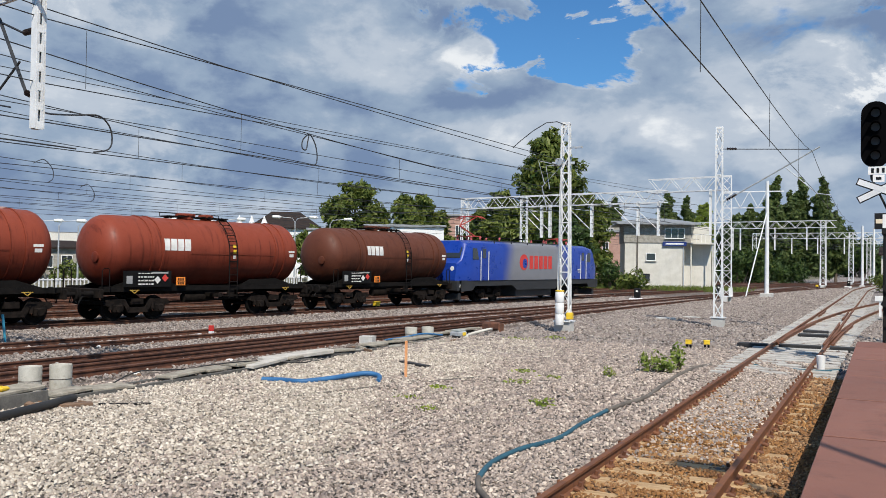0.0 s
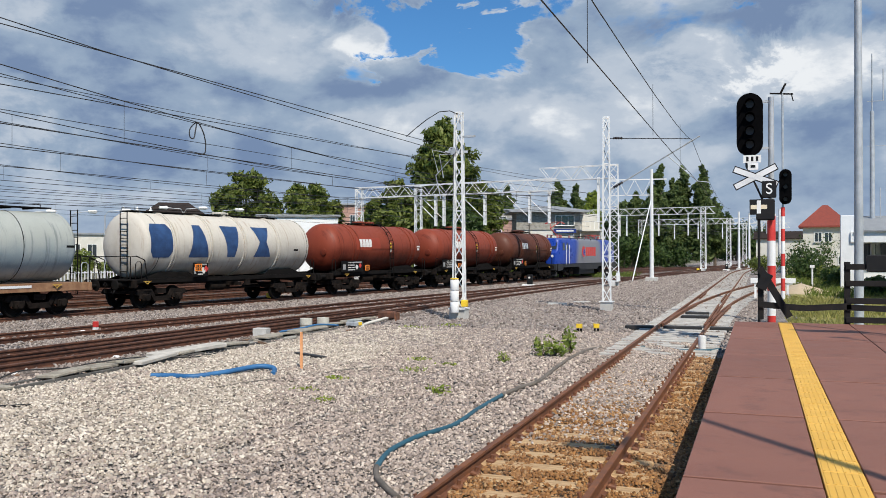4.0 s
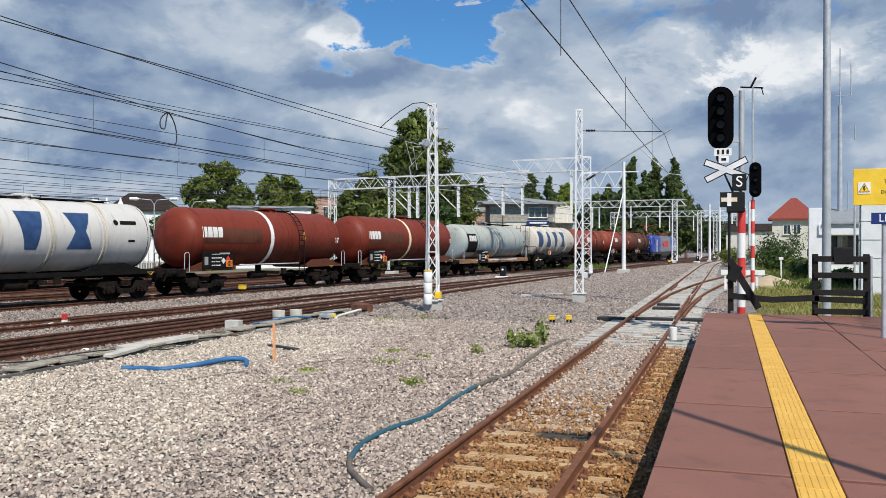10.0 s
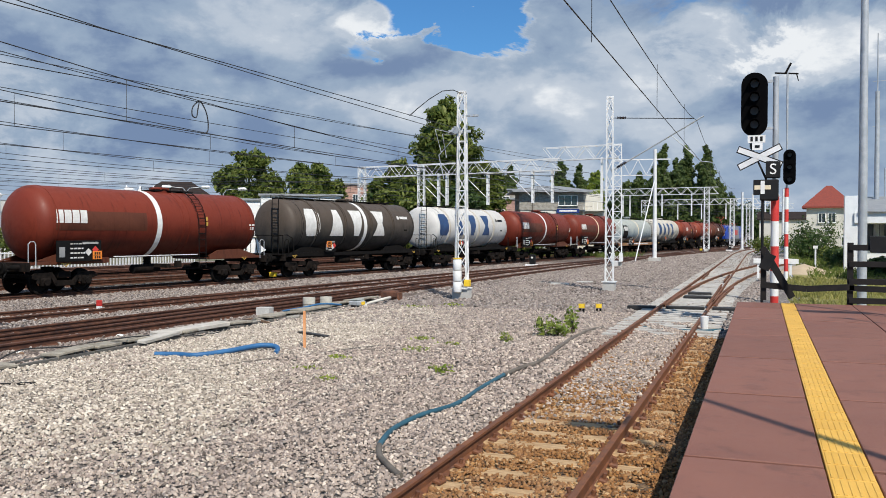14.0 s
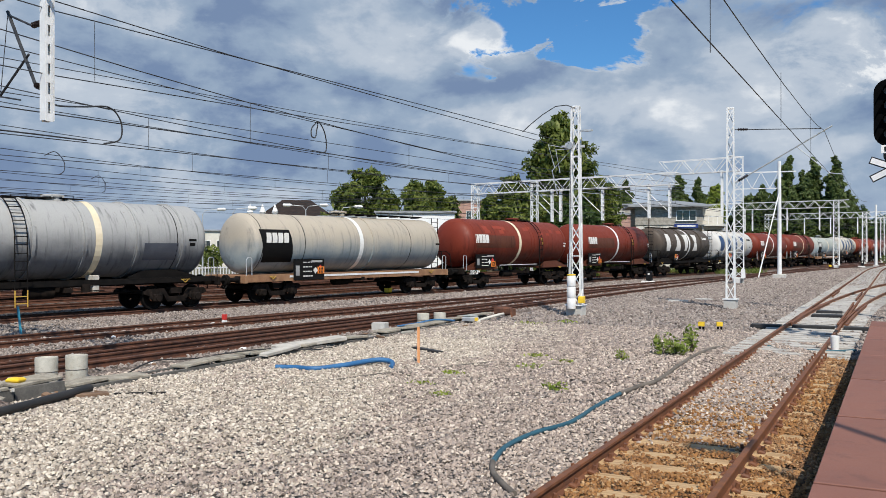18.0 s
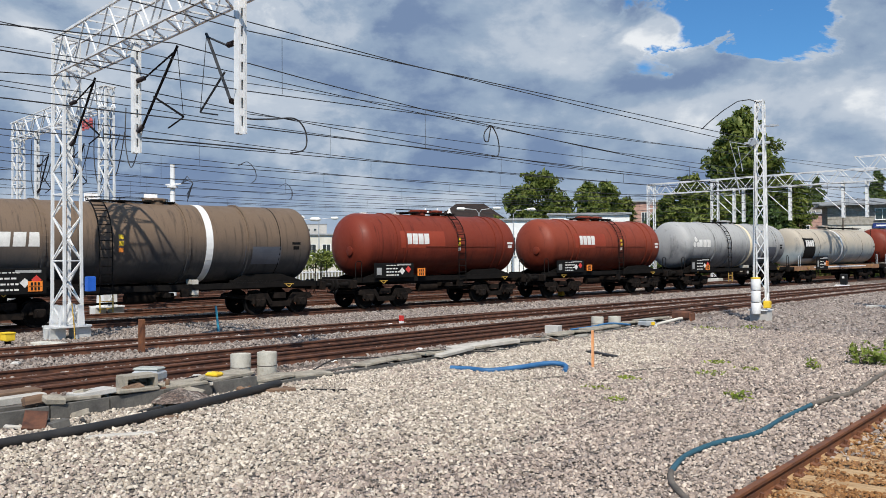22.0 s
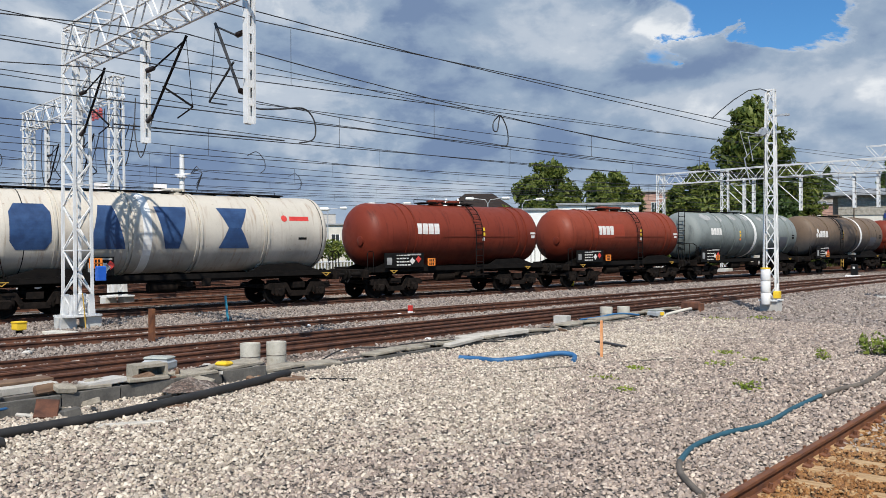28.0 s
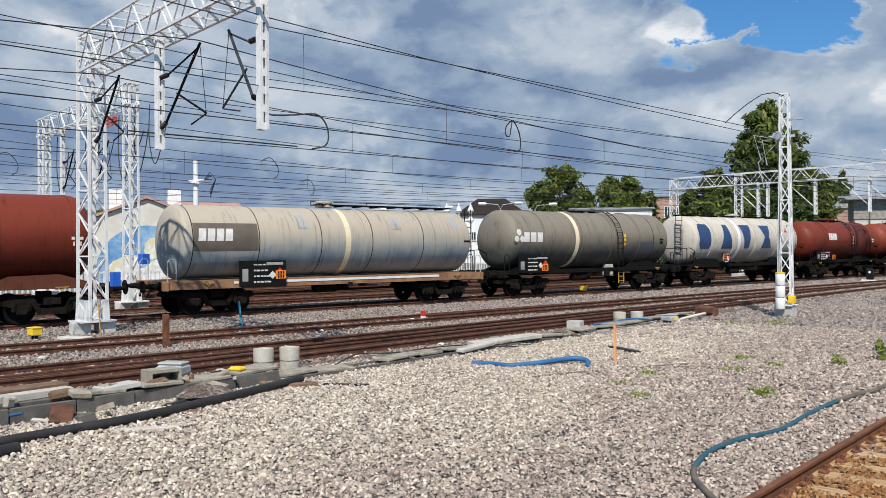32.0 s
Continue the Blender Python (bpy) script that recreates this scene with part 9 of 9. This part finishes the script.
    # discarded canisters
    for x, y, rz in ((-13.55, 8.25, 30), (-12.9, 26.2, 80)):
        c = thing("plastic_case", "grey-blue plastic case lying on the ballast", "plastic case", place=pose(x, y, GROUND_Z + (0.26 if y < 10 else 0.0), 0, 0, rz))
        part("body", Geo().box((0, 0, 0.13), (0.50, 0.34, 0.20), chamfer=0.05), GALV, c)
        part("lid", Geo().box((0, 0, 0.25), (0.46, 0.30, 0.05), chamfer=0.02), BLUE_GREY, c)
        part("label_patch", Geo().box((0.1, -0.175, 0.13), (0.20, 0.01, 0.11)), YELLOW if rz > 50 else BLUE_BOX, c)
    b = thing("pallet_box", "rusty brown metal box with a grey hose beside the points", "metal box", place=pose(-13.0, 29.2, GROUND_Z, 0, 0, 8))
    part("body", Geo().box((0, 0, 0.22), (0.62, 0.42, 0.30), chamfer=0.06), RAIL_DARK, b)
    part("flange", Geo().box((0.36, 0, 0.16), (0.08, 0.5, 0.28)), RAIL, b)
    # hoses and pipes
    z = GROUND_Z + 0.05

    def hose(name, label, mat, pts, r, smooth_n=6):
        dense = []
        for i in range(len(pts) - 1):
            p0, p1, p2, p3 = [Vector(pts[min(max(i + k, 0), len(pts) - 1)]) for k in (-1, 0, 1, 2)]
            for s in range(smooth_n):
                u = s / smooth_n
                dense.append(0.5 * ((2 * p1) + (p2 - p0) * u + (2 * p0 - 5 * p1 + 4 * p2 - p3) * u * u + (3 * p1 - p0 - 3 * p2 + p3) * u ** 3))
        dense.append(Vector(pts[-1]))
        tagged(part(name, Geo().tube(dense, r, 10), mat, smooth=True), label, "hose")

    hose("hose", "blue drain hose lying on the ballast", BLUE_HOSE, [(-11.54, 14.17, z), (-11.1, 14.3, z), (-10.65, 14.35, z), (-10.3, 14.9, z + 0.03), (-9.95, 15.6, z + 0.08), (-9.6, 15.65, z + 0.05), (-9.40, 15.3, z - 0.02)], 0.055)
    hose("hose", "teal hose snaking over the ballast to the rail", TEAL_HOSE, [(-4.15, 9.0, z), (-4.33, 9.8, z), (-4.31, 10.7, z), (-4.12, 11.57, z), (-4.18, 12.89, z), (-4.19, 14.27, z)], 0.035)
    hose("hose", "dusty grey end of the long hose", GREY_HOSE, [(-4.19, 14.27, z), (-4.10, 15.2, z), (-3.98, 16.1, z), (-4.10, 18.2, z), (-4.15, 20.0, z), (-4.07, 21.6, z), (-3.9, 22.6, z - 0.03)], 0.042)
    hose("hose", "dusty grey hose bend by the rail", GREY_HOSE, [(-4.15, 9.0, z), (-3.96, 8.6, z), (-3.70, 8.25, z), (-3.45, 8.0, z - 0.02)], 0.035)
    hose("hose", "teal hose running between the rails", TEAL_HOSE, [(-2.9, 22.9, z), (-2.2, 22.6, z - 0.01), (-1.4, 22.5, z), (-0.9, 23.0, z)], 0.035)
    hose("pipe", "long black corrugated pipe along the trough", BLACK_PIPE, [(-11.2, 3.2, z + 0.03), (-11.42, 4.6, z + 0.03), (-11.45, 6.3, z + 0.04), (-11.75, 7.8, z + 0.05), (-12.1, 9.2, z + 0.06), (-12.4, 10.2, z + 0.07)], 0.070)
    hose("pipe", "short black pipe end on the stones", BLACK_PIPE, [(-10.7, 3.4, z + 0.02), (-10.95, 4.5, z + 0.02)], 0.08)
    hose("hose", "half-buried grey hose in the ballast", GREY_HOSE, [(-9.5, 13.3, z - 0.03), (-9.1, 14.4, z - 0.02), (-8.7, 15.4, z - 0.04), (-8.2, 16.4, z - 0.02), (-7.9, 17.4, z - 0.05)], 0.03)
    hose("hose", "thin black cable trailing over the trough", BLACK_PIPE, [(-13.3, 14.2, z + 0.15), (-12.9, 14.8, z + 0.2), (-13.1, 15.8, z + 0.12), (-12.6, 17.2, z), (-12.9, 19.0, z)], 0.014)
    hose("hose", "blue cable by the buckets", BLUE_HOSE, [(-13.9, 23.0, z + 0.05), (-13.5, 23.6, z + 0.12), (-13.3, 24.4, z + 0.18), (-13.0, 25.2, z + 0.1)], 0.03)
    hose("hose", "blue cable near the timber boards", BLUE_HOSE, [(-12.9, 4.6, z + 0.06), (-12.8, 5.3, z + 0.10), (-13.0, 6.0, z + 0.04)], 0.03)
    hose("hose", "pale hose curling from the metal box", PLASTER, [(-12.75, 28.6, z + 0.1), (-12.6, 27.8, z + 0.12), (-12.8, 26.9, z + 0.02), (-12.5, 26.0, z)], 0.05)
    # stakes and posts
    tagged(part("stake", Geo().box((0, 0, 0.36), (0.045, 0.045, 0.92)), ORANGE_STAKE, place=pose(-9.3, 16.3, GROUND_Z, 2, 1, 0)), "thin orange survey stake in the ballast", "stake")
    tagged(part("stake", Geo().beam((0, 0, -0.05), (-0.30, 0.10, 0.85), 0.05), TURQUOISE, place=pose(-22.6, 16.2, GROUND_Z)), "leaning blue stake between the tracks", "stake")
    r = thing("marker_post", "rusty steel post between the lines", "post", place=pose(-19.55, 11.7, GROUND_Z))
    part("post", Geo().box((0, 0, 0.42), (0.20, 0.08, 0.92), chamfer=0.01), RAIL, r)
    r = thing("marker_post", "short red and white clearance marker", "post", place=pose(-19.2, 21.0, YARD_Z))
    part("foot", Geo().box((0, 0, 0.10), (0.14, 0.1, 0.24)), WHITE, r)
    part("top", Geo().box((0, 0, 0.30), (0.14, 0.1, 0.18)), RED, r)
    # points: covers, white bucket, lever box
    for (x, y, sx, sy) in ((-3.65, 28.4, 0.9, 0.34), (-2.3, 28.6, 1.2, 0.26), (-0.85, 28.6, 1.2, 0.34), (-2.25, 33.6, 1.0, 0.5), (-2.3, 35.6, 0.9, 0.3)):
        tagged(part("points_cover", Geo().box((0, 0, 0.06), (sx, sy, 0.14), chamfer=0.02), BLACK_PIPE, place=pose(x, y, GROUND_Z + 0.03)), "dark steel cover of the points gear", "points cover", "covers of the points gear")
    w = thing("bucket", "white plastic bucket between the rails", "bucket", "white buckets", place=pose(-1.35, 22.75, GROUND_Z))
    part("body", Geo().lathe([(0, 0.085), (0.36, 0.105), (0.40, 0.105), (0.41, 0.05)], 16, "z"), WHITE, w, smooth=True)
    # bits between the main lines
    rng = random.Random(9)
    for k in range(26):
        x, y = rng.uniform(-20, -13.4), rng.uniform(6, 26)
        tagged(part("stone_chunk", Geo().box((0, 0, 0.04), (rng.uniform(0.08, 0.2), rng.uniform(0.08, 0.18), 0.09), chamfer=0.03), rng.choice((CONCRETE, WHITE, TIMBER)), place=pose(x, y, YARD_Z - 0.01 if x < -14.6 else GROUND_Z, 0, 0, rng.uniform(0, 180))), "loose broken chunk between the lines", "rubble", "loose rubble")
    for k in range(34):
        x, y = -13.1 + rng.gauss(0, 0.45), rng.uniform(4.2, 9.6)
        d = rng.uniform(0.10, 0.34)
        tagged(part("stone_chunk", Geo().box((0, 0, 0.05), (d, d * rng.uniform(0.5, 0.9), rng.uniform(0.06, 0.16)), chamfer=0.025), rng.choice((CONCRETE_OLD, TROUGH, TROUGH, DARK_CONCRETE, TIMBER)), place=pose(x, y, GROUND_Z + (0.26 if -13.3 < x < -12.85 else 0.02), rng.uniform(-18, 18), rng.uniform(-18, 18), rng.uniform(0, 180))), "broken concrete chunk beside the trough", "rubble", "loose rubble")
    for k in range(46):
        x, y = rng.uniform(-14.2, -12.2), rng.uniform(4.4, 10.4)
        l = rng.uniform(0.12, 0.46)
        tagged(part("debris", Geo().box((0, 0, 0.02), (l, l * rng.uniform(0.12, 0.45), rng.uniform(0.025, 0.07)), chamfer=0.008), rng.choice((TIMBER, DARK_CONCRETE, RAIL_DARK, TROUGH, GREY_TIMBER, BLACK_PIPE)), place=pose(x, y, GROUND_Z + (0.20 if -13.35 < x < -12.75 and y < 9.2 else 0.03), rng.uniform(-12, 12), rng.uniform(-12, 12), rng.uniform(0, 180))), "splinter of wood or concrete by the open trough", "debris", "debris by the trough")
    for k in range(26):
        x, y = -13.2 + rng.gauss(0, 0.35), rng.uniform(10.5, 30.0)
        l = rng.uniform(0.10, 0.40)
        tagged(part("debris", Geo().box((0, 0, 0.02), (l, l * rng.uniform(0.15, 0.5), rng.uniform(0.03, 0.08)), chamfer=0.008), rng.choice((TIMBER, TROUGH, CONCRETE_OLD, DARK_TIMBER)), place=pose(x, y, GROUND_Z + 0.05, rng.uniform(-10, 10), rng.uniform(-10, 10), rng.uniform(0, 180))), "broken bit lying along the cable trough", "debris", "debris by the trough")
    heap = Geo()
    ring = [(12, 0.0, 0.40), (12, 0.08, 0.27), (12, 0.13, 0.12)]
    q = [(r * math.cos(i * math.tau / n) * rng.uniform(0.85, 1.15), 1.2 * r * math.sin(i * math.tau / n) * rng.uniform(0.85, 1.15), z + rng.uniform(-0.015, 0.015)) for n, z, r in ring for i in range(n)] + [(0, 0, 0.20)]
    faces = [(12 * j + i, 12 * j + (i + 1) % 12, 12 * j + 12 + (i + 1) % 12, 12 * j + 12 + i) for j in range(2) for i in range(12)] + [(24 + i, 24 + (i + 1) % 12, 36) for i in range(12)]
    tagged(part("soil_heap", heap.add(q, faces), YARD_BED, place=pose(-12.45, 8.15, GROUND_Z + 0.10)), "small heap of gritty soil on the trough", "soil", kind="stuff")
    hose("hose", "thin black cable lying by the buckets", BLACK_PIPE, [(-13.6, 8.6, z + 0.10), (-13.5, 9.2, z + 0.22), (-13.6, 9.8, z + 0.06), (-14.1, 10.3, z)], 0.014)
    hose("hose", "thin black cable lying along the trough", BLACK_PIPE, [(-13.5, 12.0, z + 0.02), (-13.65, 12.8, z + 0.16), (-13.5, 13.6, z + 0.12), (-13.7, 15.0, z + 0.02), (-13.8, 17.0, z)], 0.014)
    # fence and platform rail across the yard
    f = thing("yard_fence", "white slatted fence beyond the sidings", "fence", place=pose(0, 0, GROUND_Z))
    p, q = Vector((-52, 18, 0)), Vector((-46, 62, 0))
    n = 150
    for i in range(n):
        c = p + (q - p) * i / n
        part("picket", shared("picket", lambda: Geo().box((0, 0, 0.6), (0.04, 0.10, 1.2)).mesh("picket")), WHITE_STEEL, f, place=pose(c.x, c.y, 0))
    part("rail", Geo().beam(p + Vector((0, 0, 1.1)), q + Vector((0, 0, 1.1)), 0.08), WHITE_STEEL, f)


build_tower()
build_town()
for az, dist, h, arms in ((41.9, 92, 6.9, 1), (43.8, 96, 6.9, 1), (46.2, 92, 6.7, 1), (37.2, 95, 7.4, 2), (34.9, 96, 7.3, 1), (50.5, 84, 6.0, 1), (51.6, 90, 6.2, 1), (52.8, 96, 6.4, 1), (49.6, 78, 5.6, 1), (47.9, 110, 7.0, 1)):
    street_lamp(az, dist, h, arms)
build_green()
build_signals()
build_clutter()


build_stones()


# ---- motion of the train ----
def motions():
    times = [float(k) for k in range(0, 33)]
    for v in [*WAGONS, LOCO]:
        walk(v, [(t, train_pose(v["middle"] + advance(t))) for t in times])
    ticks = [k / 15 for k in range(0, 481)]
    for w in WHEELS:
        x = w.matrix_basis.translation.copy()
        walk(w, [(t, Matrix.Translation(x) @ Matrix.Rotation(advance(t) / 0.46, 4, "Y")) for t in ticks])


motions()
